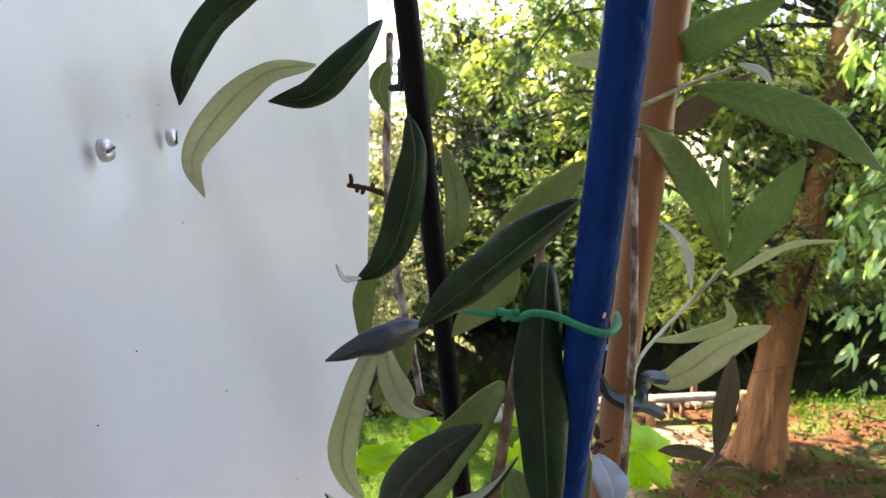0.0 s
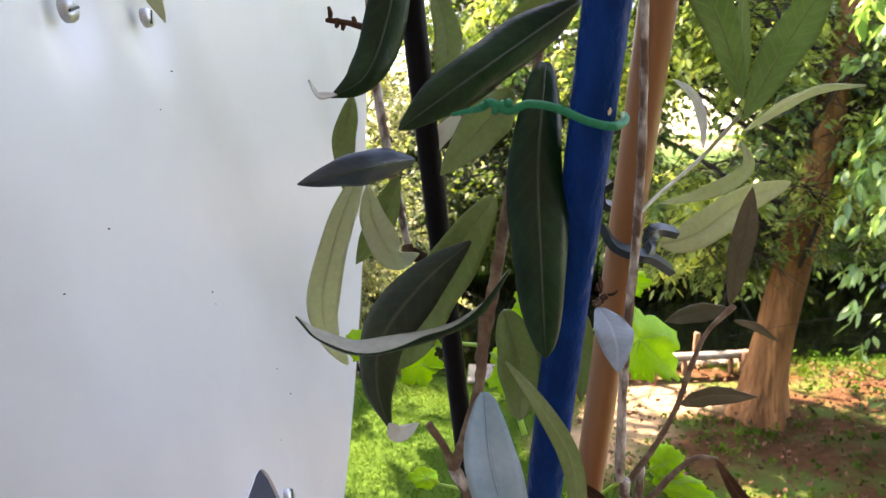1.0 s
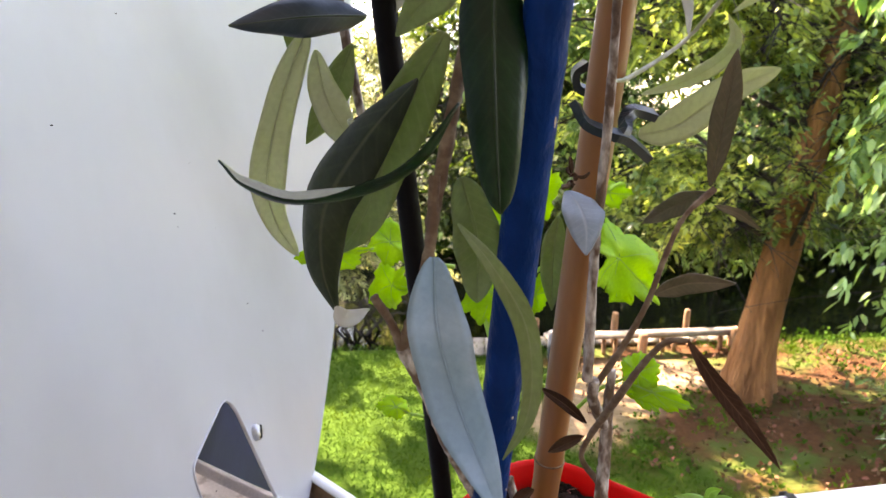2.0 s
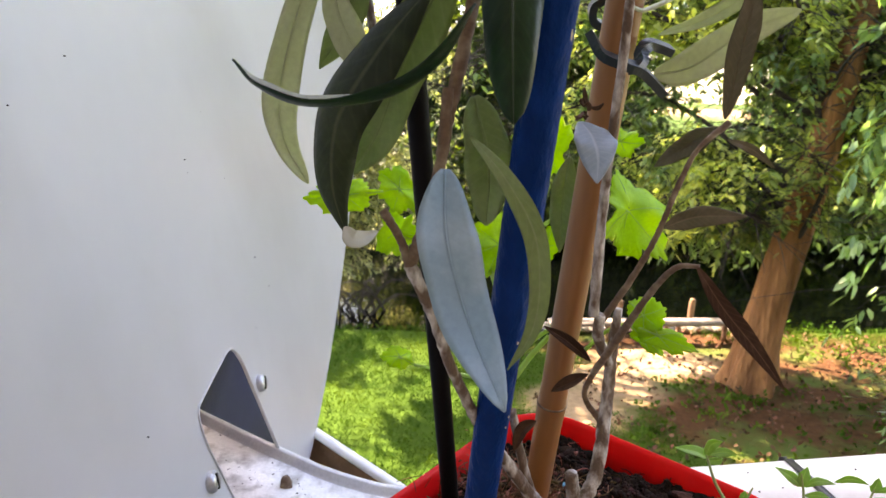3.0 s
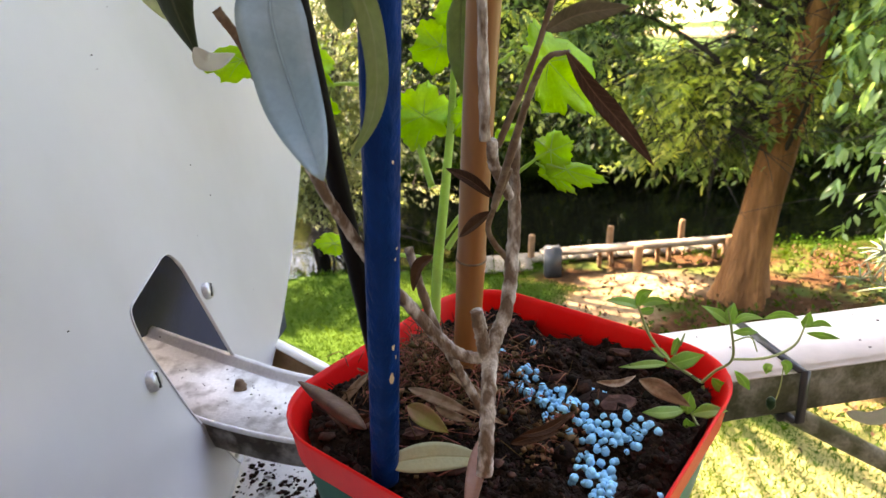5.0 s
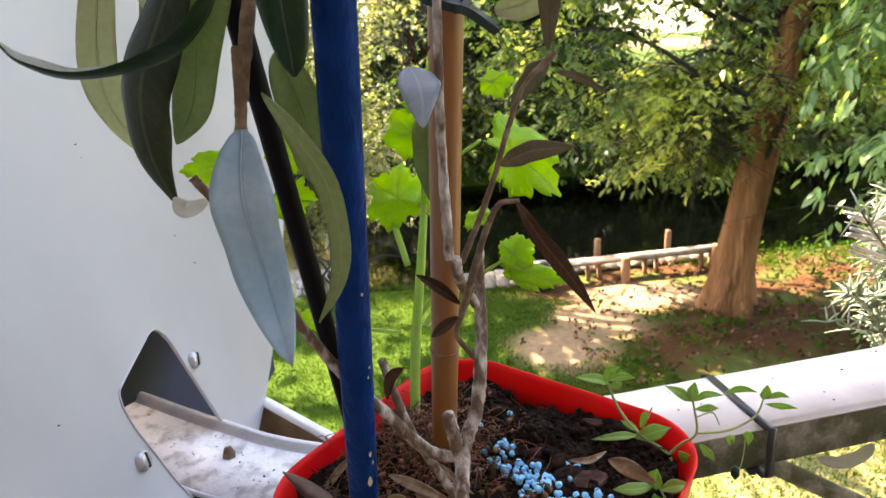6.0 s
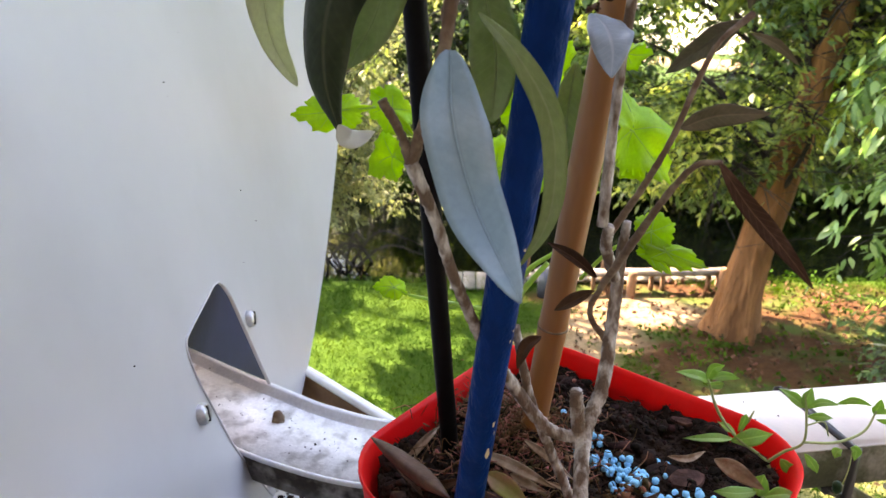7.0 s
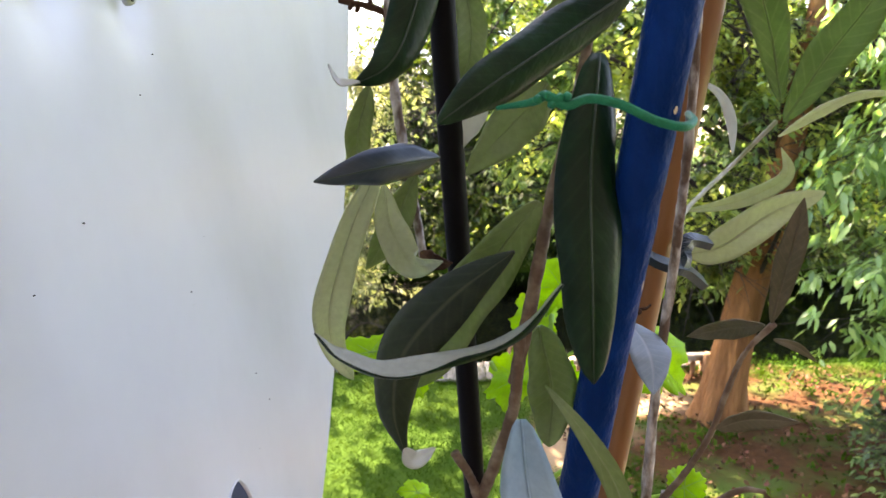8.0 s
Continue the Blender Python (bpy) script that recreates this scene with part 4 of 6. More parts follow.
def rounded_square(side, r, n=10):
    out = []
    for sx, sy, a0 in ((1, 1, 0), (-1, 1, 90), (-1, -1, 180), (1, -1, 270)):
        for k in range(n):
            a = radians(a0 + 90 * k / (n - 1))
            out.append((sx * (side / 2 - r) + r * math.cos(a), sy * (side / 2 - r) + r * math.sin(a)))
    return out


def lofted(bm, levels, r_of):
    rings = [[bm.verts.new((x, y, z)) for x, y in rounded_square(s, r_of(s))] for s, z in levels]
    k = len(rings[0])
    for a, b in zip(rings, rings[1:]):
        for i in range(k):
            bm.faces.new((a[i], a[(i + 1) % k], b[(i + 1) % k], b[i]))
    return rings


def plant_pot():
    root = new("plant_pot")
    root.matrix_world = POT
    tagged(root, "square teal plastic pot with a broad red rim", "plant pot")
    rr = lambda s: 0.037 * s / 0.17
    bm = bmesh.new()
    rings = lofted(bm, [(0.118, -0.148), (0.122, -0.15), (0.1635, -0.012), (0.162, -0.012), (0.1205, -0.146)], rr)
    bm.faces.new(rings[0][::-1])
    bmesh.ops.recalc_face_normals(bm, faces=bm.faces)
    part("body", bm, POTGREEN, root)
    bm = bmesh.new()
    lofted(bm, [(0.1625, -0.0175), (0.1655, -0.017), (0.1682, -0.002), (0.17, -0.0004), (0.1698, 0.001), (0.1685, 0.001), (0.1655, -0.002), (0.1585, -0.02), (0.1545, -0.03), (0.1455, -0.058)], rr)
    bmesh.ops.recalc_face_normals(bm, faces=bm.faces)
    part("rim", bm, RED, root, "bright red plastic rim")
    for x0, x1, z0, z1, mat, word in ((-0.056, -0.034, -0.115, -0.062, PRINTORANGE, "faded orange printed patch"), (-0.033, -0.02, -0.12, -0.066, PRINTBLUE, "dark blue printed patch")):
        bm = bmesh.new()
        wall = lambda z: -(0.122 + (z + 0.15) * (0.1635 - 0.122) / 0.138) / 2 - 0.0004
        grid = [[bm.verts.new((x0 + (x1 - x0) * i / 6 + 0.002 * math.sin(k * 2.1), wall(z0 + (z1 - z0) * k / 6), z0 + (z1 - z0) * k / 6 + 0.003 * math.sin(i * 1.7))) for i in range(7)] for k in range(7)]
        for p, q in zip(grid, grid[1:]):
            for i in range(6):
                bm.faces.new((p[i], p[i + 1], q[i + 1], q[i]))
        part("print", bm, mat, root, word)
    return root


plant_pot()


def soil_z(x, y):
    """Height of the soil below the rim, in the pot's own axes."""
    v = Vector((x * 30, y * 30, 2.0))
    mound = 0.012 * math.exp(-((x + 0.038) ** 2 + (y + 0.002) ** 2) / 0.0006)
    return -0.013 + mound + 0.008 * noise.noise(v) + 0.006 * noise.noise(v * 3.1) + 0.003 * noise.noise(v * 7) + 0.0014 * noise.noise(v * 15) + 0.006 * (x * x + y * y) / 0.007 * 0.3


def potting_soil():
    bm = bmesh.new()
    n = 150
    grid = {}
    for i in range(n + 1):
        for j in range(n + 1):
            u, v = (i / n - 0.5) * 0.158, (j / n - 0.5) * 0.158
            qx, qy = max(0, abs(u) - 0.044), max(0, abs(v) - 0.044)
            if math.hypot(qx, qy) <= 0.0345:
                grid[i, j] = bm.verts.new((u, v, soil_z(u, v)))
    for (i, j), v in list(grid.items()):
        q = [grid.get(k) for k in ((i, j), (i + 1, j), (i + 1, j + 1), (i, j + 1))]
        if all(q):
            bm.faces.new(q)
    low = bmesh.ops.extrude_face_region(bm, geom=bm.faces[:])
    for v in low["geom"]:
        if isinstance(v, bmesh.types.BMVert):
            v.co.z = -0.07
            v.co.x *= 0.9
            v.co.y *= 0.9
    bmesh.ops.recalc_face_normals(bm, faces=bm.faces)
    ob = link_mesh("potting_soil", bm, SOIL)
    ob.matrix_world = POT
    tagged(ob, "dark crumbly potting soil filling the pot", "soil")


potting_soil()


def pebbles(name, count, r0, r1, mat, place, seed, label, category, squash=0.8, rough=0.25):
    """Many small lumps in one mesh."""
    rng = random.Random(seed)
    ico = bmesh.new()
    bmesh.ops.create_icosphere(ico, subdivisions=1, radius=1)
    vs = [v.co.copy() for v in ico.verts]
    fs = [[v.index for v in f.verts] for f in ico.faces]
    ico.free()
    verts, faces = [], []
    for i in range(count):
        p = place(rng)
        r = r0 + (r1 - r0) * rng.random() ** 1.8
        rot = Euler((rng.uniform(0, 6), rng.uniform(0, 6), rng.uniform(0, 6))).to_matrix()
        sc = Vector((rng.uniform(0.7, 1.3), rng.uniform(0.7, 1.3), squash))
        k = len(verts)
        for v in vs:
            w = rot @ (v * (1 + rng.uniform(-rough, rough)))
            verts.append(p + Vector((w.x * sc.x, w.y * sc.y, w.z * sc.z)) * r)
        faces += [[a + k for a in f] for f in fs]
    me = bpy.data.meshes.new(name)
    me.from_pydata(verts, [], faces)
    me.shade_smooth()
    me.materials.append(mat)
    ob = new(name, me)
    ob["kind"] = "stuff"
    return tagged(ob, label, category)


def on_soil(rng):
    while True:
        x, y = rng.uniform(-0.076, 0.076), rng.uniform(-0.076, 0.076)
        if math.hypot(max(0, abs(x) - 0.044), max(0, abs(y) - 0.044)) < 0.032:
            return POT @ Vector((x, y, soil_z(x, y) + rng.uniform(-0.001, 0.001)))


pebbles("soil_clumps", 120, 0.0025, 0.006, CRUMB, on_soil, 5, "dark clumps of potting soil", "soil", squash=0.6, rough=0.45)
pebbles("soil_crumbs", 3600, 0.0004, 0.0021, CRUMB, on_soil, 4, "loose brown crumbs of soil and bark", "soil", rough=0.5)


# ---------------------------------------------------------------- stakes
def stake(name, low, high, r0, r1, mat, label, nodes=(), swell=0.06, wobble=0.0):
    a, b = Vector(low), Vector(high)
    at = tuple(a)
    n = 80
    pts = [a.lerp(b, i / (n - 1)) for i in range(n)]
    radii = []
    for i in range(n):
        u = i / (n - 1)
        r = r0 + (r1 - r0) * u
        for k in nodes:
            d = (u - k) / 0.008
            r *= 1 + swell * math.exp(-d * d) - swell * 0.8 * math.exp(-((u - k - 0.014) / 0.006) ** 2)
        radii.append(r)
    bm = tube(bmesh.new(), pts, radii, n=240, sides=24, wobble=wobble, seed=3)
    ob = link_mesh(name, shift(bm, at), mat)
    ob.location = at
    return tagged(ob, label, "plant stake", "stakes in the pot")


BLUE_LOW, BLUE_HIGH = (0.0995, 0.2655, 3.214), (0.1434, 0.1725, 3.72)
blue = stake("blue_stake", BLUE_LOW, BLUE_HIGH, 0.0057, 0.0073, BLUE, "blue plastic-coated plant stake with chipped paint", (0.49,), 0.05, 0.012)
bamboo = stake("bamboo_stake", (0.1285, 0.342, 3.17), (0.1705, 0.24, 3.72), 0.0062, 0.0074, BAMBOO, "brown bamboo cane standing in the pot", (0.22, 0.7), 0.09)
for k in (0.22, 0.7):
    c = Vector((0.1285, 0.342, 3.17)).lerp(Vector((0.1705, 0.24, 3.72)), k)
    ax = Vector((0.042, -0.102, 0.55)).normalized()
    u = ax.orthogonal().normalized()
    v = ax.cross(u)
    rr = 0.0064 + 0.001 * k
    ring = [c + (u * math.cos(a * math.pi / 12) + v * math.sin(a * math.pi / 12)) * rr - Vector((0.1285, 0.342, 3.17)) for a in range(25)]
    part("node_ring", tube(bmesh.new(), ring, [0.0006, 0.0006], n=50, sides=6, caps=False), TWIG, bamboo, "dark ridge at the cane's joint")
stake("black_stake", (0.0963, 0.3334, 3.17), (0.0538, 0.2251, 3.72), 0.0042, 0.0046, BLACK, "thin black plant stake", (), 0, 0.01)


# ---------------------------------------------------------------- olive plant
OLIVE_AT = (0.145, 0.25, 3.215)
olive = thing("olive_plant", OLIVE_AT, "thin-stemmed olive plant with long dark leaves, some withered", "potted plant")


def olive_stem(name, points, radii, mat, seed=1):
    bm = tube(bmesh.new(), points, radii, n=12 * len(points), sides=10, wobble=0.12, seed=seed)
    return part(name, shift(bm, OLIVE_AT), mat, olive)


RIB = material("leaf_midrib", (0.014, 0.034, 0.015), 0.5, var=0.1)


def olive_leaf(points, width, mat, roll=None, label="", shape=0.8):
    rng = random.Random(int(abs(points[0][0] * 1e5 + points[-1][2] * 1e4)))
    straight = roll is None
    if straight:
        roll = (rng.uniform(-14, 6), rng.uniform(-6, 14))
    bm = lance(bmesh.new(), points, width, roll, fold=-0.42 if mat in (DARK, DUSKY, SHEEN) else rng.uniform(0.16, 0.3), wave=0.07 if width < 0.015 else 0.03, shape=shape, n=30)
    leaf = part("leaf", shift(bm, OLIVE_AT), mat, olive, label)
    leaf.data.materials.append(PALE if mat in (DARK, DUSKY, SHEEN) else mat)
    if width > 0.008 and straight:
        # the rib is lifted towards the camera's place
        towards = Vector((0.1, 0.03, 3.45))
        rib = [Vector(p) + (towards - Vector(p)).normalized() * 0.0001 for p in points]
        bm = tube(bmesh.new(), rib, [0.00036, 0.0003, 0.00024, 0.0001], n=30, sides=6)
        part("midrib", shift(bm, OLIVE_AT), RIB if mat in (DARK, DUSKY, SHEEN) else mat, leaf)
    return leaf


olive_stem("trunk", [(0.1407, 0.2430, 3.2321), (0.1423, 0.2470, 3.2495), (0.1449, 0.2620, 3.2729), (0.1513, 0.2700, 3.2881), (0.1549, 0.2800, 3.3140), (0.1555, 0.2800, 3.3383), (0.1564, 0.2800, 3.3512)], [0.0031, 0.0029, 0.0030, 0.0028, 0.0026, 0.0021, 0.0016], BARK, 0)
olive_stem("branch", [(0.1534, 0.2760, 3.3298), (0.1477, 0.2700, 3.3428), (0.1470, 0.2660, 3.3527)], [0.0020, 0.0022, 0.0019], BARK, 1)
olive_stem("branch", [(0.1446, 0.2660, 3.3527), (0.1448, 0.2630, 3.4004), (0.1469, 0.2590, 3.4487), (0.1474, 0.2550, 3.4867), (0.1459, 0.2500, 3.5251), (0.1455, 0.2460, 3.5500)], [0.0020, 0.0017, 0.0016, 0.0015, 0.0014, 0.0012], BARK, 2)
olive_stem("twig", [(0.1491, 0.2700, 3.3500), (0.1567, 0.2620, 3.3689), (0.1630, 0.2580, 3.3860), (0.1686, 0.2600, 3.4019), (0.1745, 0.2620, 3.4143), (0.1851, 0.2660, 3.4232)], [0.0013, 0.0012, 0.0010, 0.0010, 0.0008, 0.0013], TWIG, 3)
olive_stem("twig", [(0.1472, 0.2720, 3.3274), (0.1529, 0.2550, 3.3501), (0.1575, 0.2400, 3.3693), (0.1618, 0.2300, 3.3806), (0.1676, 0.2261, 3.3824)], [0.0013, 0.0014, 0.0011, 0.0009, 0.0007], TWIG, 4)
olive_stem("twig", [(0.1536, 0.2800, 3.3026), (0.1474, 0.2800, 3.3104), (0.1450, 0.2750, 3.3188), (0.1482, 0.2720, 3.3286), (0.1528, 0.2620, 3.3431)], [0.0016, 0.0011, 0.0011, 0.0011, 0.0010], TWIG, 5)
olive_stem("branch", [(0.1417, 0.2620, 3.2701), (0.1301, 0.2620, 3.2741), (0.1163, 0.2580, 3.2934), (0.1053, 0.2500, 3.3124), (0.0942, 0.2350, 3.3426), (0.0880, 0.2280, 3.3635), (0.0816, 0.2220, 3.3806)], [0.0023, 0.0025, 0.0024, 0.0021, 0.0019, 0.0018, 0.0021], BARK, 6)
olive_stem("twig", [(0.0816, 0.2220, 3.3806), (0.0786, 0.2200, 3.3894), (0.0741, 0.2180, 3.3975)], [0.0018, 0.0012, 0.0014], TWIG, 7)
olive_stem("twig", [(0.0816, 0.2220, 3.3806), (0.0857, 0.2200, 3.3931), (0.0906, 0.2180, 3.4116), (0.0921, 0.2200, 3.4323)], [0.0019, 0.0017, 0.0017, 0.0016], TWIG, 8)
olive_stem("twig", [(0.0909, 0.2200, 3.4177), (0.0966, 0.2250, 3.4475), (0.1013, 0.2300, 3.4719), (0.1079, 0.2350, 3.4981), (0.1115, 0.2370, 3.5189)], [0.0020, 0.0020, 0.0018, 0.0016, 0.0014], TWIG, 9)
olive_stem("branch", [(0.1430, 0.2720, 3.2360), (0.1380, 0.2690, 3.2490), (0.1310, 0.2660, 3.2660), (0.1230, 0.2620, 3.2870), (0.1160, 0.2600, 3.3161)], [0.0020, 0.0020, 0.0019, 0.0018, 0.0016], BARK, 10)
olive_stem("branch", [(0.1434, 0.2620, 3.2664), (0.1412, 0.2610, 3.2806), (0.1397, 0.2600, 3.2912)], [0.0027, 0.0027, 0.0024], BARK, 11)
olive_stem("twig", [(0.0502, 0.3000, 3.6006), (0.0486, 0.2900, 3.5412), (0.0519, 0.2850, 3.4996), (0.0622, 0.2800, 3.4431)], [0.0017, 0.0017, 0.0019, 0.0016], BARK, 12)
olive_stem("twig", [(0.1478, 0.2580, 3.4590), (0.1600, 0.2850, 3.4624), (0.1848, 0.3100, 3.4766), (0.1984, 0.3050, 3.4938)], [0.0006, 0.0009, 0.0008, 0.0009], PALETWIG, 13)
olive_stem("twig", [(0.1473, 0.2520, 3.5616), (0.1674, 0.2620, 3.5701), (0.1849, 0.2620, 3.5762)], [0.0008, 0.0009, 0.0007], PALETWIG, 14)
olive_leaf([(0.0630, 0.2500, 3.5610), (0.0650, 0.2470, 3.5430), (0.0600, 0.2430, 3.5200), (0.0540, 0.2380, 3.5070), (0.0440, 0.2350, 3.5010)], 0.0140, DARK, None)
olive_leaf([(0.0460, 0.2350, 3.5020), (0.0400, 0.2350, 3.5020), (0.0370, 0.2360, 3.5070)], 0.0030, WHITE, 60, "pale curled leaf tip")
olive_leaf([(0.0728, 0.3000, 3.5514), (0.0784, 0.2950, 3.5308), (0.0783, 0.2900, 3.5150), (0.0735, 0.2900, 3.5041)], 0.0112, OLIVE, None, "olive-green leaf")
olive_leaf([(0.1235, 0.2360, 3.5284), (0.1057, 0.2280, 3.5161), (0.0839, 0.2160, 3.5009), (0.0689, 0.2090, 3.4899)], 0.0144, DARK, None, shape=0.65)
olive_leaf([(0.1276, 0.2500, 3.5424), (0.1058, 0.2500, 3.5209), (0.0779, 0.2500, 3.4933)], 0.0139, OLIVE, None, "olive-green leaf")
olive_leaf([(0.0685, 0.2550, 3.4801), (0.0539, 0.2400, 3.4780), (0.0341, 0.2260, 3.4739)], 0.0117, SHEEN, None)
olive_leaf([(0.1111, 0.2220, 3.5087), (0.1083, 0.2130, 3.4779), (0.1088, 0.2070, 3.4492), (0.1101, 0.2060, 3.4234)], 0.0171, DARK, None, shape=0.5)
olive_leaf([(0.0999, 0.1975, 3.4516), (0.0913, 0.2000, 3.4379), (0.0763, 0.2050, 3.4290), (0.0572, 0.2000, 3.4268), (0.0444, 0.2000, 3.4315), (0.0385, 0.2000, 3.4379)], 0.0110, DARK, (-82, -108), "long curled leaf, dark green with a pale underside")
olive_leaf([(0.0886, 0.2080, 3.4578), (0.0728, 0.2200, 3.4425), (0.0583, 0.2300, 3.4221), (0.0550, 0.2360, 3.4019), (0.0589, 0.2400, 3.3838)], 0.0165, DUSKY, 15, "dull dark olive leaf", shape=1.0)
olive_leaf([(0.0580, 0.2390, 3.3881), (0.0614, 0.2400, 3.3838), (0.0682, 0.2450, 3.3857)], 0.0060, WHITE, None, "whitish underside leaf")
olive_leaf([(0.0954, 0.2150, 3.4700), (0.0861, 0.2250, 3.4549), (0.0765, 0.2350, 3.4373), (0.0674, 0.2450, 3.4170), (0.0576, 0.2500, 3.4038)], 0.0163, OLIVE, None, "olive-green leaf", shape=0.6)
olive_leaf([(0.0490, 0.2560, 3.4770), (0.0396, 0.2570, 3.4566), (0.0313, 0.2610, 3.4303), (0.0305, 0.2680, 3.4126), (0.0362, 0.2760, 3.3968)], 0.0120, PALE, None, "pale green underside leaf", shape=0.6)
olive_leaf([(0.0442, 0.2700, 3.5039), (0.0401, 0.2700, 3.4865), (0.0399, 0.2700, 3.4664)], 0.0089, OLIVE, None, "olive-green leaf")
olive_leaf([(0.0597, 0.2750, 3.4737), (0.0512, 0.2750, 3.4541), (0.0416, 0.2750, 3.4388)], 0.0111, OLIVE, None, "olive-green leaf")
olive_leaf([(0.0497, 0.2620, 3.4705), (0.0519, 0.2640, 3.4555), (0.0590, 0.2640, 3.4436), (0.0696, 0.2450, 3.4479)], 0.0117, PALE, None, "pale green underside leaf")
olive_leaf([(0.0618, 0.2630, 3.4478), (0.0669, 0.2550, 3.4462), (0.0726, 0.2470, 3.4471)], 0.0061, DEAD, None, "dead brown leaf")
olive_leaf([(0.0843, 0.2700, 3.4955), (0.0768, 0.2700, 3.4884), (0.0701, 0.2700, 3.4781)], 0.0068, WHITE, None, "whitish underside leaf")
olive_leaf([(0.1032, 0.2620, 3.5040), (0.0960, 0.2600, 3.4950), (0.0875, 0.2600, 3.4861), (0.0771, 0.2600, 3.4742)], 0.0162, OLIVE, None, "olive-green leaf")
olive_leaf([(0.0921, 0.2126, 3.4105), (0.0937, 0.2000, 3.3942), (0.0998, 0.1900, 3.3761), (0.1096, 0.1680, 3.3616)], 0.0160, GREY, None, "silvery grey underside leaf", shape=0.6)
olive_leaf([(0.0987, 0.2140, 3.4198), (0.1079, 0.2040, 3.4104), (0.1163, 0.1990, 3.3967), (0.1184, 0.1970, 3.3822), (0.1167, 0.1950, 3.3705), (0.1109, 0.1930, 3.3608)], 0.0061, OLIVE, None, "olive-green leaf")
olive_leaf([(0.0991, 0.2350, 3.4304), (0.1041, 0.2370, 3.4100), (0.1039, 0.2370, 3.3904)], 0.0149, OLIVE, None, "olive-green leaf", shape=0.6)
olive_leaf([(0.1355, 0.2680, 3.4225), (0.1385, 0.2590, 3.4180), (0.1400, 0.2530, 3.4115), (0.1395, 0.2490, 3.4035)], 0.0135, ICE, (-50, 25), "bluish-white underside leaf")
olive_leaf([(0.1383, 0.3150, 3.4065), (0.1363, 0.3150, 3.3870), (0.1364, 0.3150, 3.3644)], 0.0112, OLIVE, None, "olive-green leaf")
olive_leaf([(0.1971, 0.3000, 3.5004), (0.1808, 0.2800, 3.5256), (0.1625, 0.2600, 3.5449), (0.1459, 0.2400, 3.5543)], 0.0125, GREEN, None)
olive_leaf([(0.1988, 0.3000, 3.4931), (0.2038, 0.2850, 3.5143), (0.2071, 0.2700, 3.5286), (0.2117, 0.2610, 3.5421)], 0.0151, GREEN, None)
olive_leaf([(0.2008, 0.3100, 3.5023), (0.2012, 0.3150, 3.5269), (0.2028, 0.3200, 3.5468)], 0.0070, GREEN, None)
olive_leaf([(0.2044, 0.3150, 3.4876), (0.2175, 0.3130, 3.4971), (0.2327, 0.3120, 3.5041), (0.2509, 0.3110, 3.5049)], 0.0061, PALE, 40, "pale green underside leaf")
olive_leaf([(0.1906, 0.3250, 3.4805), (0.1912, 0.3300, 3.4935), (0.1877, 0.3350, 3.5051), (0.1809, 0.3430, 3.5123)], 0.0044, WHITE, None, "whitish underside leaf")
olive_leaf([(0.1715, 0.3200, 3.4566), (0.1854, 0.3100, 3.4610), (0.1956, 0.3000, 3.4679), (0.1971, 0.2900, 3.4747), (0.1938, 0.2900, 3.4836)], 0.0065, PALE, None, "pale green underside leaf")
olive_leaf([(0.1684, 0.3080, 3.4401), (0.1837, 0.3100, 3.4438), (0.2025, 0.3110, 3.4569), (0.2232, 0.3110, 3.4658)], 0.0146, PALE, None, "pale green underside leaf", shape=0.6)
olive_leaf([(0.1823, 0.2620, 3.4246), (0.1831, 0.2580, 3.4422), (0.1840, 0.2550, 3.4568), (0.1845, 0.2530, 3.4683)], 0.0083, BROWNISH, None, "withering olive-brown leaf")
olive_leaf([(0.1838, 0.2700, 3.4214), (0.1799, 0.2900, 3.4143), (0.1737, 0.3160, 3.4029)], 0.0084, BROWNISH, None, "withering olive-brown leaf")
olive_leaf([(0.1857, 0.2660, 3.4175), (0.1949, 0.2680, 3.4142), (0.2040, 0.2700, 3.4080)], 0.0032, BROWNISH, None, "withering olive-brown leaf")
olive_leaf([(0.1645, 0.2570, 3.3881), (0.1749, 0.2550, 3.3925), (0.1889, 0.2500, 3.3939)], 0.0074, BROWNISH, 20, "withering olive-brown leaf")
olive_leaf([(0.1668, 0.2260, 3.3825), (0.1732, 0.2180, 3.3720), (0.1796, 0.2100, 3.3639), (0.1853, 0.2010, 3.3553)], 0.0052, DEAD, None, "dead brown leaf")
olive_leaf([(0.1631, 0.2700, 3.5802), (0.1722, 0.2500, 3.5865), (0.1902, 0.2300, 3.5942)], 0.0145, GREEN, None)
olive_leaf([(0.1642, 0.2800, 3.5538), (0.1764, 0.2800, 3.5625), (0.1983, 0.2800, 3.5765)], 0.0126, BROWNISH, None, "withering olive-brown leaf")
olive_leaf([(0.1713, 0.2680, 3.5701), (0.1907, 0.2500, 3.5623), (0.2045, 0.2300, 3.5516), (0.2090, 0.2080, 3.5369)], 0.0145, GREEN, None)
olive_leaf([(0.1582, 0.2900, 3.5837), (0.1418, 0.2900, 3.5853), (0.1242, 0.2900, 3.5858)], 0.0100, PALE, None, "pale green underside leaf")
olive_leaf([(0.1575, 0.2800, 3.6150), (0.1644, 0.2800, 3.6017), (0.1681, 0.2800, 3.5851)], 0.0136, PALE, None, "pale green underside leaf")
olive_leaf([(0.1851, 0.2600, 3.5773), (0.1914, 0.2550, 3.5739), (0.1945, 0.2500, 3.5672)], 0.0029, WHITE, None, "whitish underside leaf")
olive_leaf([(0.0120, 0.2700, 3.6173), (-0.0078, 0.2600, 3.6025), (-0.0190, 0.2500, 3.5821), (-0.0233, 0.2490, 3.5661)], 0.0131, DARK, None)
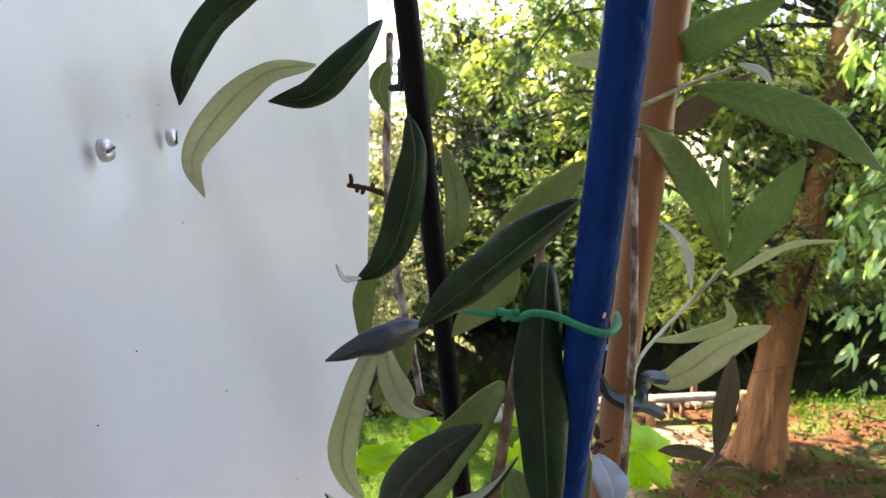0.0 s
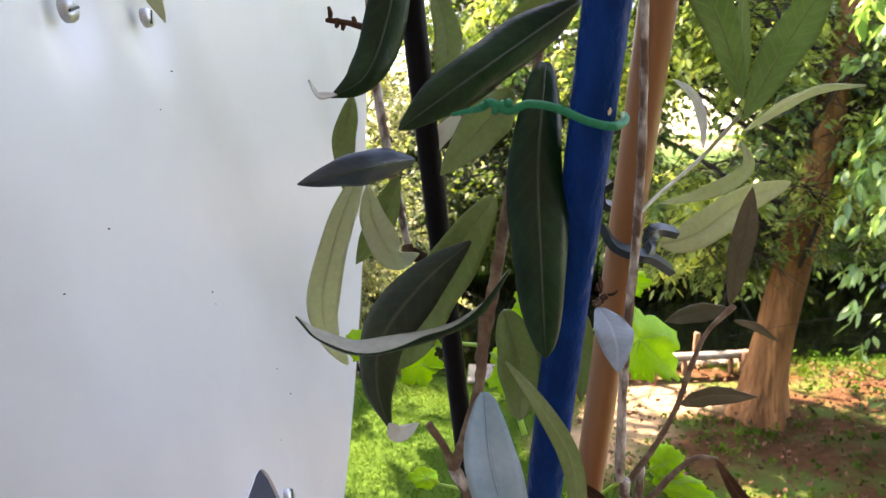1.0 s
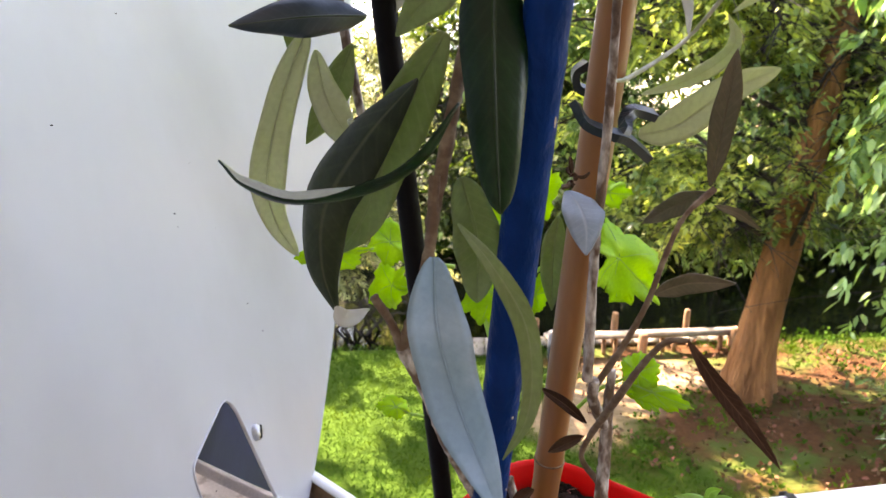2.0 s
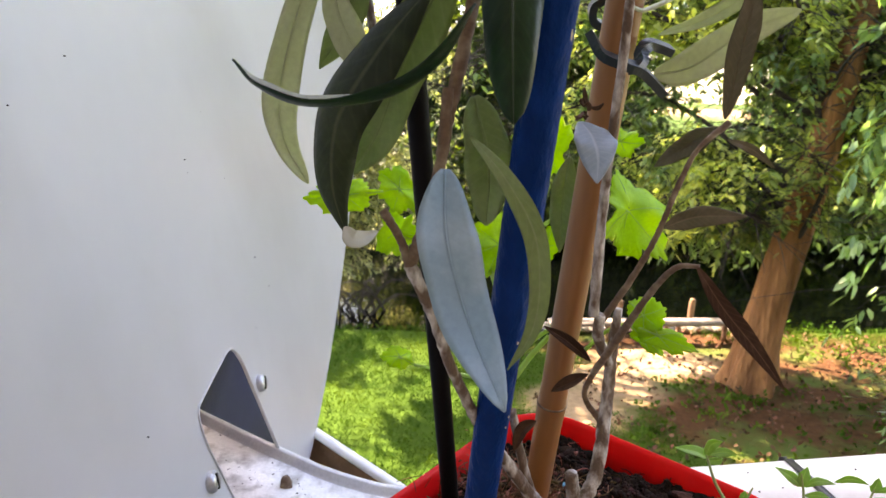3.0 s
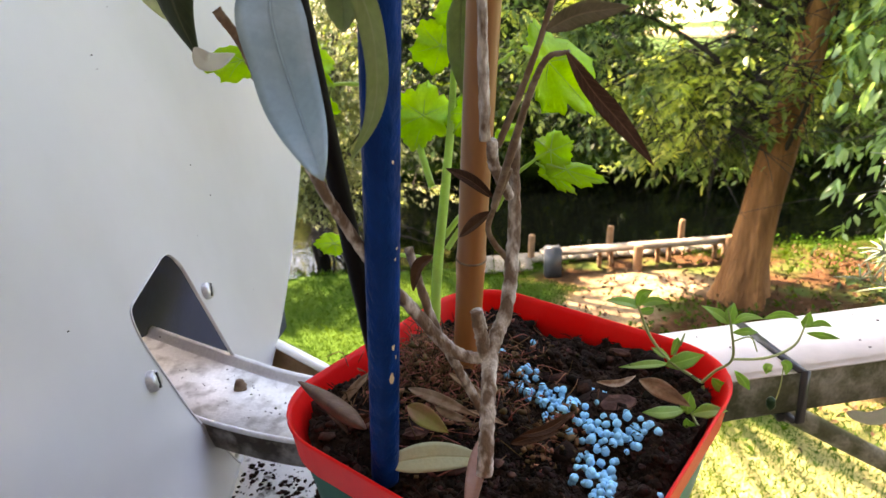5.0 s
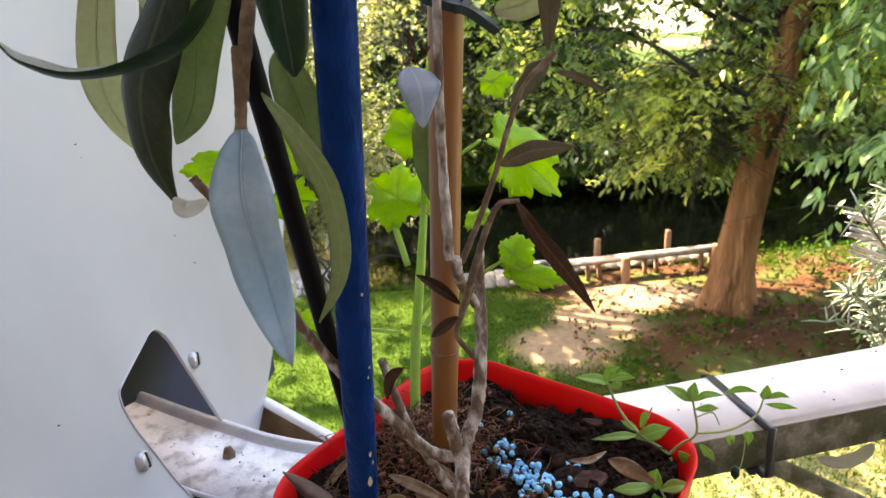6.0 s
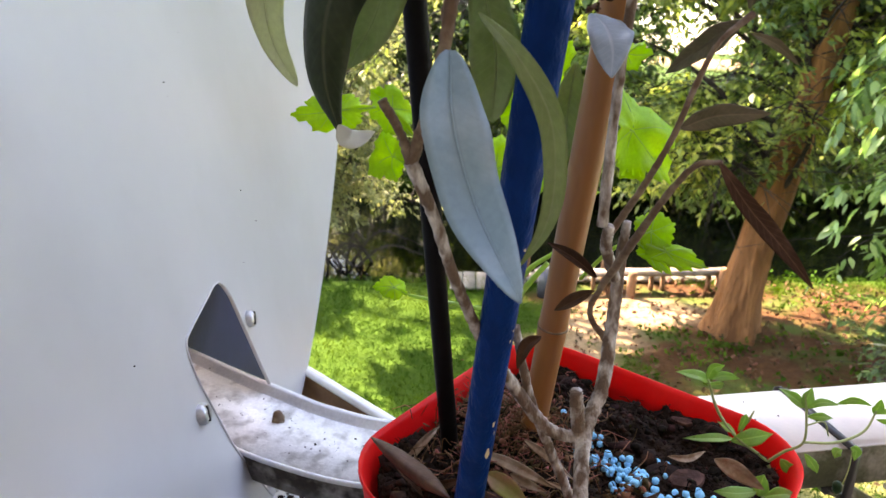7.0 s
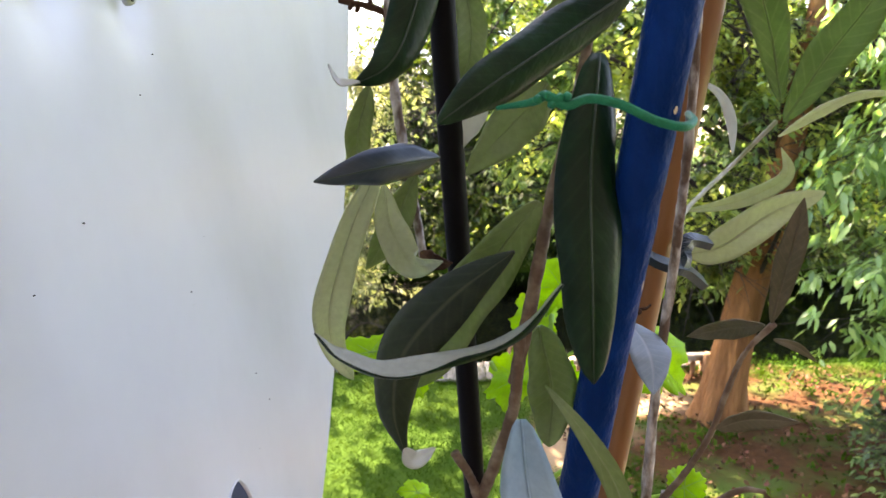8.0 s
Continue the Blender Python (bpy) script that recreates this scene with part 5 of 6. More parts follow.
olive_leaf([(0.0487, 0.2900, 3.6044), (0.0360, 0.2800, 3.5855), (0.0201, 0.2750, 3.5716), (0.0039, 0.2700, 3.5691)], 0.0139, DARK, None)
olive_leaf([(0.0237, 0.2720, 3.5834), (0.0033, 0.2700, 3.5803), (-0.0146, 0.2660, 3.5647), (-0.0264, 0.2640, 3.5469), (-0.0218, 0.2630, 3.5310)], 0.0127, PALE, None, "pale green underside leaf")


# ---------------------------------------------------------------- fixings on the plant
def twine(points):
    at = tuple(points[0])
    root = thing("green_twine", at, "bright green twine knotted round the blue stake", "twine")
    part("strand", shift(tube(bmesh.new(), points, [0.0006, 0.0011, 0.0013, 0.0012, 0.0012, 0.0012, 0.0012, 0.0012, 0.0012, 0.001], n=90, sides=8), at), TWINE, root)
    return root


def plant_clip(lines):
    at = tuple(lines[0][0])
    root = thing("plant_clip", at, "dark teal plastic clip holding the stem to the cane", "plant clip")
    for pts in lines:
        n = 20
        q = spline(pts, n)
        bm = bmesh.new()
        rows = []
        for i in range(n):
            d = (q[min(i + 1, n - 1)] - q[max(i - 1, 0)]).normalized()
            wide = Vector((0, 1, 0.45))
            wide = (wide - d * wide.dot(d)).normalized()
            thin = d.cross(wide)
            rows.append([bm.verts.new(q[i] + wide * a * 0.0026 + thin * b * 0.0015) for a, b in ((-1, -1), (1, -1), (1, 1), (-1, 1))])
        for a, b in zip(rows, rows[1:]):
            for s in range(4):
                bm.faces.new((a[s], a[(s + 1) % 4], b[(s + 1) % 4], b[s]))
        bm.faces.new(rows[0][::-1])
        bm.faces.new(rows[-1])
        part("jaw", shift(bm, at), CLIPTEAL, root, smooth=False)
    return root


def paint_chip(z, off, high, wide):
    """A bare patch on the blue stake, lying on its round surface."""
    a, b = Vector(BLUE_LOW), Vector(BLUE_HIGH)
    c = a.lerp(b, (z - a.z) / (b.z - a.z))
    rng = random.Random(int(z * 1000))
    bm = bmesh.new()
    rows = []
    for i in range(6):
        v = i / 5
        span = wide * math.sin(math.pi * (0.12 + 0.76 * v)) * rng.uniform(0.75, 1.2)
        q = a.lerp(b, (z + (v - 0.5) * high - a.z) / (b.z - a.z))
        rows.append([bm.verts.new(q - a + Vector((math.sin(off + span * s), -math.cos(off + span * s), 0)) * (0.00582 + 0.0031 * (q.z - a.z))) for s in (-1, -0.5, 0, 0.5, 1)])
    for r0, r1 in zip(rows, rows[1:]):
        for s in range(4):
            bm.faces.new((r0[s], r0[s + 1], r1[s + 1], r1[s]))
    part("paint_chip", bm, CHIP, blue, "bare yellowish patch where the coating chipped off")


for z, off, high, wide in ((3.283, 0.75, 0.0035, 0.1), (3.269, 0.65, 0.005, 0.17), (3.278, 0.95, 0.002, 0.06), (3.4935, 0.6, 0.002, 0.12), (3.447, 1.0, 0.0035, 0.1), (3.318, 0.9, 0.0012, 0.06), (3.322, 1.05, 0.001, 0.1), (3.352, 0.75, 0.0012, 0.06)):
    paint_chip(z, off, high, wide)


def dark_bud(at, n, r, seed, name="dried_bud", label="dark brown dried bud on the stem"):
    rng = random.Random(seed)
    root = thing(name, at, label, "bud")
    for i in range(n):
        d = Vector((rng.gauss(0, 1), rng.gauss(0, 1), rng.gauss(0, 1))).normalized()
        p = Vector(at) + d * r * 0.5
        bm = lance(bmesh.new(), [p, p + d * r * 0.6, p + d * r * 1.1 + Vector((0, 0, r * 0.3))], r * 0.8, rng.uniform(0, 90), n=7)
        part("scale", shift(bm, at), DEAD, root)


dark_bud((0.137, 0.268, 3.427), 9, 0.004, 3)
bm = tube(bmesh.new(), [(0.0495, 0.288, 3.5275), (0.046, 0.289, 3.531), (0.0384, 0.29, 3.5335), (0.0309, 0.29, 3.5346)], [0.001, 0.0012, 0.0012, 0.0009], n=16, sides=7, wobble=0.3)
for x, z, h in ((0.0325, 3.5346, 0.005), (0.0375, 3.5335, -0.003), (0.042, 3.5325, 0.003), (0.035, 3.534, -0.0025)):
    tube(bm, [(x, 0.29, z), (x + 0.0003, 0.29, z + h * 0.5), (x - 0.0003, 0.29, z + h)], [0.0009, 0.0012, 0.0007], n=6, sides=6)
part("dry_spur", shift(bm, OLIVE_AT), DEAD, olive, "dry brown twig spur")
for p, w in (([(0.0535, 0.27, 3.584), (0.0493, 0.27, 3.5745), (0.0525, 0.27, 3.563)], 0.008), ([(0.0675, 0.27, 3.583), (0.0725, 0.27, 3.574), (0.0688, 0.27, 3.563)], 0.0085)):
    part("leaf", shift(lance(bmesh.new(), p, w, 10, n=10), OLIVE_AT), GREEN, olive)
bm = box(bmesh.new(), (0.0592, 0.262, 3.5775), (0.0028, 0.004, 0.012), bevel=0.0006)
box(bm, (0.0592, 0.262, 3.572), (0.01, 0.004, 0.0025), bevel=0.0006)
tagged(link_mesh("stem_clip", bm, CLIPTEAL), "small dark clip on the black stake", "plant clip")


# ---------------------------------------------------------------- bright green lobed plant
LIME_AT = (0.118, 0.366, 3.215)
lime = thing("lobed_seedling", LIME_AT, "bright green seedling with lobed leaves growing in the pot", "plant")


def lobed(bm, points, width, lobe, view_eye=(0.12, 0.03, 3.42), rings=4, turns=72):
    """A broad leaf blade cut into rounded lobes with blunt teeth, bent along its midrib, turned roughly to the camera.
    Returns the lobes' tips.
    """
    pts = spline(points, 24)
    length = sum((b - a).length for a, b in zip(pts, pts[1:]))
    rng = random.Random(int(abs(points[0][0] * 1e5) + abs(points[-1][2] * 1e4)))
    lobe *= 0.42
    lobes = [(0.0, 1.0, 0.5), (1.0 + rng.uniform(-0.1, 0.1), 0.95, 0.46), (-1.0 + rng.uniform(-0.1, 0.1), 0.9, 0.46), (2.0, 0.78, 0.44), (-2.0, 0.82, 0.44), (math.pi, 0.74, 0.16), (-math.pi, 0.74, 0.16)]

    def reach(a):
        r = max(h * math.exp(-((a - c) / w) ** 2 * 0.9) for c, h, w in lobes)
        r = r * lobe + (1 - lobe) * 0.8 * (1 - 0.16 * abs(a) / math.pi)
        return max(r, 0.36) * (1 + 0.055 * math.sin(a * 19 + 1) + 0.03 * math.sin(a * 31))

    def place(r, a):
        u, across = 0.42 + r * math.cos(a) * 0.58, r * math.sin(a) * width / 1.5
        f = min(1, max(0, u)) * 23
        k = min(int(f), 22)
        q = pts[k].lerp(pts[k + 1], f - k)
        d = (pts[k + 1] - pts[k]).normalized()
        q = q + d * (u - min(1, max(0, u))) * length
        view = (Vector(view_eye) - q).normalized() + Vector((0.1, 0, 0.3))
        face = (view - d * view.dot(d)).normalized()
        side = d.cross(face)
        h = 2 * across / width
        lift = 0.1 * abs(h) - 0.2 * h * h + 0.05 * math.sin(h * 5 + u * 6) + 0.05 * math.sin(a * 5) * r
        return q + side * across + face * lift * width, face

    layers = []
    for down in (0.0, 0.0003):
        grid = []
        for k in range(rings + 1):
            row = []
            for t in range(turns if k else 1):
                a = -math.pi + 2 * math.pi * t / turns
                p, face = place(reach(a) * k / rings, a)
                row.append(bm.verts.new(p - face * down))
            grid.append(row)
        layers.append(grid)
    top, low = layers
    for t in range(turns):
        m = (t + 1) % turns
        for grid in layers:
            vs = (grid[0][0], grid[1][t], grid[1][m])
            bm.faces.new(vs if grid is top else vs[::-1])
            for k in range(1, rings):
                vs = (grid[k][t], grid[k + 1][t], grid[k + 1][m], grid[k][m])
                bm.faces.new(vs if grid is top else vs[::-1])
        bm.faces.new((top[-1][t], low[-1][t], low[-1][m], top[-1][m]))
    bmesh.ops.recalc_face_normals(bm, faces=bm.faces)
    return [[place(reach(c) * v, c) for v in (0.05, 0.45, 0.88)] for c, h, w in lobes[:5]]


def lime_leaf(points, width, lobe):
    bm = bmesh.new()
    tips = lobed(bm, points, width, lobe)
    leaf = part("leaf", shift(bm, LIME_AT), LIME, lime)
    bm = bmesh.new()
    tube(bm, [Vector(points[0]), tips[0][0][0] + tips[0][0][1] * 0.0003], [0.0006, 0.0005], n=6, sides=5)
    for line in tips:
        tube(bm, [p + f * 0.0001 for p, f in line], [0.0003, 0.0002, 0.0001], n=8, sides=5)
    part("vein", shift(bm, LIME_AT), LIMESTEM, leaf)


def lime_stem(points, radii):
    part("stem", shift(tube(bmesh.new(), points, radii, n=28, sides=10, wobble=0.03), LIME_AT), LIMESTEM, lime)


# ---------------------------------------------------------------- weed on the rim
WEED_AT = (0.247, 0.326, 3.21)
weed = thing("chickweed", WEED_AT, "small sprawling green weed hanging over the red rim", "plant")


def weed_stem(points, radii):
    part("stem", shift(tube(bmesh.new(), points, radii, n=24, sides=7), WEED_AT), WEEDSTEM, weed)


def weed_leaf(points, width):
    rng = random.Random(int(points[0][0] * 1e5 + points[-1][2] * 1e5))
    bm = lance(bmesh.new(), points, width * rng.uniform(0.8, 1.0), (rng.uniform(-10, 40), rng.uniform(-25, 35)), fold=rng.uniform(0.1, 0.45), shape=rng.uniform(0.8, 1.15), n=14, thick=0.0003, wave=0.1)
    part("leaf", shift(bm, WEED_AT), WEED, weed)


WEEDSTEM = material("weed_stem", (0.34, 0.42, 0.17), 0.5, var=0.12, translucent=0.2)
CRUMBPALE = material("pale_dry_leaf", (0.27, 0.175, 0.11), 0.75, spec=0.15, var=0.25, scale=120, fine=700, second=(0.48, 0.38, 0.28), bump=0.5, bump_dist=0.0006, translucent=0.15)
YELLOWED = material("yellowed_leaf", (0.26, 0.26, 0.06), 0.6, var=0.2, scale=80, fine=600, second=(0.36, 0.2, 0.12), translucent=0.2)
PINKISH = material("pinkish_dead_leaf", (0.3, 0.15, 0.1), 0.55, var=0.2, scale=60, fine=600, second=(0.38, 0.22, 0.17), translucent=0.1)
FALLENPALE = material("pale_fallen_leaf", (0.4, 0.47, 0.3), 0.5, var=0.15, scale=90, fine=600, second=(0.42, 0.46, 0.26), mix=(0.55, 0.7), bump=0.3, bump_dist=0.0005, translucent=0.1, rib=(0.36, 0.42, 0.24), veins=0.06)
ROLLED = material("rolled_brown_leaf", (0.06, 0.026, 0.014), 0.6, spec=0.3, var=0.3, scale=80, fine=500, second=(0.11, 0.056, 0.033), bump=0.5, bump_dist=0.0006, stretch=(1, 1, 1))
LITTER_WORDS = {"ROLLED": "rolled-up reddish-brown dead leaf", "DEAD": "curled dead brown leaf", "CRUMBPALE": "pale dry curled leaf", "YELLOWED": "yellowing fallen leaf", "PALE": "pale green fallen leaf", "FALLENPALE": "large pale green fallen leaf", "PINKISH": "pinkish-brown fallen leaf"}


def litter(points, width, mat):
    word = {ROLLED: "ROLLED", DEAD: "DEAD", CRUMBPALE: "CRUMBPALE", YELLOWED: "YELLOWED", PALE: "PALE", FALLENPALE: "FALLENPALE", PINKISH: "PINKISH"}[mat]
    bm = lance(bmesh.new(), points, width, 12, fold=-1.5 if mat is ROLLED else 0.75 if mat is not FALLENPALE else 0.15, n=14, shape=0.8 if mat is not FALLENPALE else 0.5, thick=0.0004)
    at = points[0]
    ob = link_mesh("fallen_leaf", shift(bm, at), mat)
    ob.location = at
    tagged(ob, LITTER_WORDS[word] + " lying in the pot", "leaf", "fallen leaves in the pot")


lime_leaf([(0.1637, 0.3750, 3.3806), (0.1824, 0.3900, 3.3694), (0.2116, 0.4040, 3.3389)], 0.0407, 0.75)
lime_leaf([(0.1619, 0.3750, 3.4122), (0.1715, 0.3700, 3.4094), (0.1808, 0.3600, 3.4106)], 0.0150, 0.6)
lime_leaf([(0.1646, 0.3000, 3.3390), (0.1725, 0.3000, 3.3426), (0.1817, 0.3000, 3.3469)], 0.0177, 0.3)
lime_leaf([(0.1664, 0.3000, 3.3378), (0.1790, 0.2950, 3.3344), (0.1947, 0.2900, 3.3301)], 0.0107, 0.6)
lime_leaf([(0.1652, 0.3000, 3.3378), (0.1730, 0.3000, 3.3317), (0.1835, 0.3000, 3.3226)], 0.0074, 0.6)
lime_leaf([(0.0517, 0.3580, 3.3829), (0.0291, 0.3550, 3.3803), (0.0092, 0.3530, 3.3783)], 0.0181, 0.75)
lime_leaf([(0.0624, 0.4000, 3.3647), (0.0538, 0.4000, 3.3510), (0.0576, 0.4000, 3.3370)], 0.0273, 0.75)
lime_leaf([(0.0658, 0.4000, 3.3632), (0.0520, 0.4000, 3.3805), (0.0409, 0.4000, 3.3891)], 0.0229, 0.75)
lime_leaf([(0.1259, 0.4200, 3.3308), (0.1091, 0.4200, 3.3460), (0.0956, 0.4200, 3.3573)], 0.0408, 0.75)
lime_leaf([(0.1349, 0.4200, 3.3714), (0.1216, 0.4200, 3.3839), (0.1117, 0.4200, 3.3976)], 0.0313, 0.75)
lime_leaf([(0.1260, 0.4200, 3.3307), (0.1353, 0.4200, 3.3408), (0.1481, 0.4200, 3.3454)], 0.0209, 0.6)
lime_leaf([(0.1282, 0.4200, 3.3822), (0.1370, 0.4200, 3.4052), (0.1423, 0.4200, 3.4274)], 0.0300, 0.75)
lime_leaf([(0.1289, 0.4100, 3.3346), (0.1387, 0.4100, 3.3471), (0.1435, 0.4100, 3.3608)], 0.0185, 0.6)
lime_leaf([(0.0617, 0.4200, 3.2638), (0.0505, 0.4200, 3.2688), (0.0375, 0.4200, 3.2679)], 0.0147, 0.6)
lime_leaf([(0.1540, 0.4000, 3.3373), (0.1584, 0.3900, 3.3361), (0.1621, 0.3850, 3.3323)], 0.0190, 0.6)
lime_stem([(0.1135, 0.3680, 3.2023), (0.1169, 0.3850, 3.2548), (0.1224, 0.4000, 3.2977), (0.1279, 0.4150, 3.3407), (0.1317, 0.4200, 3.3838)], [0.0030, 0.0030, 0.0028, 0.0022, 0.0016])
lime_stem([(0.1157, 0.4050, 3.3057), (0.1062, 0.4200, 3.3339), (0.0962, 0.4200, 3.3538)], [0.0020, 0.0020, 0.0014])
lime_stem([(0.1215, 0.3950, 3.2778), (0.1336, 0.4000, 3.2911), (0.1460, 0.4000, 3.3005)], [0.0017, 0.0015, 0.0012])
lime_stem([(0.1237, 0.3850, 3.2740), (0.1315, 0.3900, 3.2843), (0.1419, 0.3900, 3.2979)], [0.0017, 0.0017, 0.0014])
lime_stem([(0.1298, 0.4200, 3.3497), (0.1462, 0.4100, 3.3655), (0.1628, 0.4000, 3.3777)], [0.0014, 0.0011, 0.0008])
lime_stem([(0.0902, 0.4100, 3.3616), (0.0736, 0.4050, 3.3647), (0.0624, 0.4000, 3.3647)], [0.0014, 0.0011, 0.0008])
lime_stem([(0.1076, 0.4000, 3.2648), (0.0844, 0.4100, 3.2643), (0.0617, 0.4200, 3.2638)], [0.0012, 0.0012, 0.0009])
lime_stem([(0.1500, 0.3300, 3.3104), (0.1572, 0.3100, 3.3299), (0.1651, 0.3000, 3.3390)], [0.0009, 0.0009, 0.0006])
weed_stem([(0.2491, 0.3240, 3.2127), (0.2475, 0.3270, 3.2205), (0.2350, 0.3350, 3.2280), (0.2259, 0.3400, 3.2395), (0.2194, 0.3420, 3.2559)], [0.0007, 0.0008, 0.0008, 0.0008, 0.0006])
weed_stem([(0.2476, 0.3270, 3.2195), (0.2527, 0.3230, 3.2287), (0.2582, 0.3180, 3.2376), (0.2557, 0.3160, 3.2537), (0.2532, 0.3160, 3.2640)], [0.0008, 0.0007, 0.0006, 0.0006, 0.0004])
weed_stem([(0.2582, 0.3180, 3.2376), (0.2757, 0.3220, 3.2359), (0.2903, 0.3270, 3.2394), (0.2960, 0.3300, 3.2491)], [0.0006, 0.0007, 0.0006, 0.0004])
weed_stem([(0.2358, 0.3350, 3.2281), (0.2411, 0.3350, 3.2430), (0.2396, 0.3350, 3.2365)], [0.0005, 0.0003, 0.0003])
weed_stem([(0.2851, 0.3240, 3.2329), (0.2828, 0.3200, 3.2225), (0.2806, 0.3190, 3.2128)], [0.0003, 0.0003, 0.0003])
weed_stem([(0.2565, 0.3160, 3.2478), (0.2654, 0.3180, 3.2488), (0.2701, 0.3200, 3.2404)], [0.0004, 0.0004, 0.0003])
weed_stem([(0.2386, 0.3000, 3.2136), (0.2373, 0.3050, 3.2163), (0.2358, 0.3100, 3.2207)], [0.0006, 0.0006, 0.0004])
weed_leaf([(0.2324, 0.3350, 3.2255), (0.2417, 0.3320, 3.2302), (0.2487, 0.3280, 3.2351)], 0.0094)
weed_leaf([(0.2353, 0.3370, 3.2253), (0.2262, 0.3400, 3.2236), (0.2113, 0.3420, 3.2215)], 0.0051)
weed_leaf([(0.2351, 0.3360, 3.2291), (0.2302, 0.3370, 3.2322), (0.2259, 0.3380, 3.2346)], 0.0045)
weed_leaf([(0.2354, 0.3350, 3.2313), (0.2375, 0.3350, 3.2380), (0.2379, 0.3350, 3.2412)], 0.0045)
weed_leaf([(0.2323, 0.3000, 3.2223), (0.2234, 0.3000, 3.2210), (0.2131, 0.3000, 3.2214)], 0.0073)
weed_leaf([(0.2331, 0.3000, 3.2199), (0.2333, 0.3000, 3.2269), (0.2337, 0.3000, 3.2314)], 0.0077)
weed_leaf([(0.2352, 0.3000, 3.2200), (0.2427, 0.3000, 3.2215), (0.2510, 0.3000, 3.2213)], 0.0064)
weed_leaf([(0.2329, 0.3000, 3.2177), (0.2347, 0.3000, 3.2133), (0.2365, 0.3000, 3.2056)], 0.0069)
weed_leaf([(0.2204, 0.3420, 3.2544), (0.2144, 0.3420, 3.2572), (0.2035, 0.3420, 3.2592)], 0.0065)
weed_leaf([(0.2195, 0.3420, 3.2550), (0.2211, 0.3420, 3.2615), (0.2265, 0.3420, 3.2637)], 0.0070)
weed_leaf([(0.2211, 0.3420, 3.2560), (0.2272, 0.3420, 3.2580), (0.2348, 0.3420, 3.2568)], 0.0050)
weed_leaf([(0.2197, 0.3420, 3.2527), (0.2249, 0.3420, 3.2530), (0.2276, 0.3420, 3.2542)], 0.0050)
weed_leaf([(0.2547, 0.3160, 3.2567), (0.2488, 0.3160, 3.2617), (0.2414, 0.3160, 3.2662)], 0.0060)
weed_leaf([(0.2542, 0.3160, 3.2566), (0.2547, 0.3160, 3.2626), (0.2558, 0.3160, 3.2671)], 0.0055)
weed_leaf([(0.2555, 0.3160, 3.2567), (0.2615, 0.3160, 3.2601), (0.2695, 0.3160, 3.2591)], 0.0046)
weed_leaf([(0.2562, 0.3160, 3.2523), (0.2626, 0.3160, 3.2527), (0.2679, 0.3160, 3.2521)], 0.0042)
weed_leaf([(0.2740, 0.3250, 3.2548), (0.2817, 0.3250, 3.2568), (0.2900, 0.3250, 3.2543)], 0.0042)
weed_leaf([(0.2949, 0.3300, 3.2474), (0.2963, 0.3300, 3.2506), (0.2971, 0.3300, 3.2553)], 0.0053)
weed_leaf([(0.2968, 0.3300, 3.2444), (0.3052, 0.3300, 3.2428), (0.3130, 0.3300, 3.2408)], 0.0043)
weed_leaf([(0.2957, 0.3300, 3.2475), (0.3026, 0.3300, 3.2495), (0.3084, 0.3300, 3.2474)], 0.0038)
weed_leaf([(0.2789, 0.3220, 3.2321), (0.2770, 0.3220, 3.2304), (0.2765, 0.3220, 3.2272)], 0.0053)
weed_leaf([(0.2828, 0.3220, 3.2333), (0.2857, 0.3220, 3.2316), (0.2858, 0.3220, 3.2263)], 0.0057)
weed_leaf([(0.2599, 0.3180, 3.2315), (0.2648, 0.3180, 3.2256), (0.2676, 0.3180, 3.2211)], 0.0047)
weed_leaf([(0.2506, 0.3200, 3.2265), (0.2552, 0.3200, 3.2221), (0.2587, 0.3200, 3.2208)], 0.0072)
litter([(0.0568, 0.3000, 3.2409), (0.0760, 0.2800, 3.2397), (0.0939, 0.2620, 3.2400)], 0.0085, ROLLED)
litter([(0.1074, 0.3000, 3.2361), (0.1225, 0.2900, 3.2361), (0.1384, 0.2800, 3.2335)], 0.0053, CRUMBPALE)
litter([(0.1091, 0.2800, 3.2391), (0.1174, 0.2750, 3.2371), (0.1264, 0.2700, 3.2325)], 0.0086, YELLOWED)
litter([(0.1020, 0.2620, 3.2238), (0.1205, 0.2650, 3.2246), (0.1388, 0.2680, 3.2215)], 0.0118, FALLENPALE)
litter([(0.1421, 0.2650, 3.2358), (0.1384, 0.2500, 3.2275), (0.1340, 0.2250, 3.2240)], 0.0079, PINKISH)
litter([(0.2110, 0.3000, 3.2381), (0.2206, 0.3000, 3.2335), (0.2326, 0.2950, 3.2271)], 0.0080, CRUMBPALE)
litter([(0.1200, 0.2900, 3.2324), (0.1267, 0.2880, 3.2296), (0.1358, 0.2850, 3.2277)], 0.0042, CRUMBPALE)
litter([(0.0685, 0.3100, 3.2164), (0.0788, 0.3200, 3.2259), (0.0866, 0.3300, 3.2292)], 0.0041, CRUMBPALE)
litter([(0.1473, 0.2800, 3.3286), (0.1387, 0.2850, 3.3346), (0.1293, 0.2930, 3.3381)], 0.0047, DEAD)
litter([(0.1465, 0.2800, 3.3232), (0.1402, 0.2850, 3.3169), (0.1336, 0.2900, 3.3104)], 0.0052, DEAD)
litter([(0.1249, 0.2550, 3.3146), (0.1200, 0.2550, 3.3104), (0.1172, 0.2550, 3.3015)], 0.0047, DEAD)
litter([(0.1514, 0.2620, 3.2323), (0.1606, 0.2620, 3.2350), (0.1716, 0.2650, 3.2357)], 0.0043, DEAD)
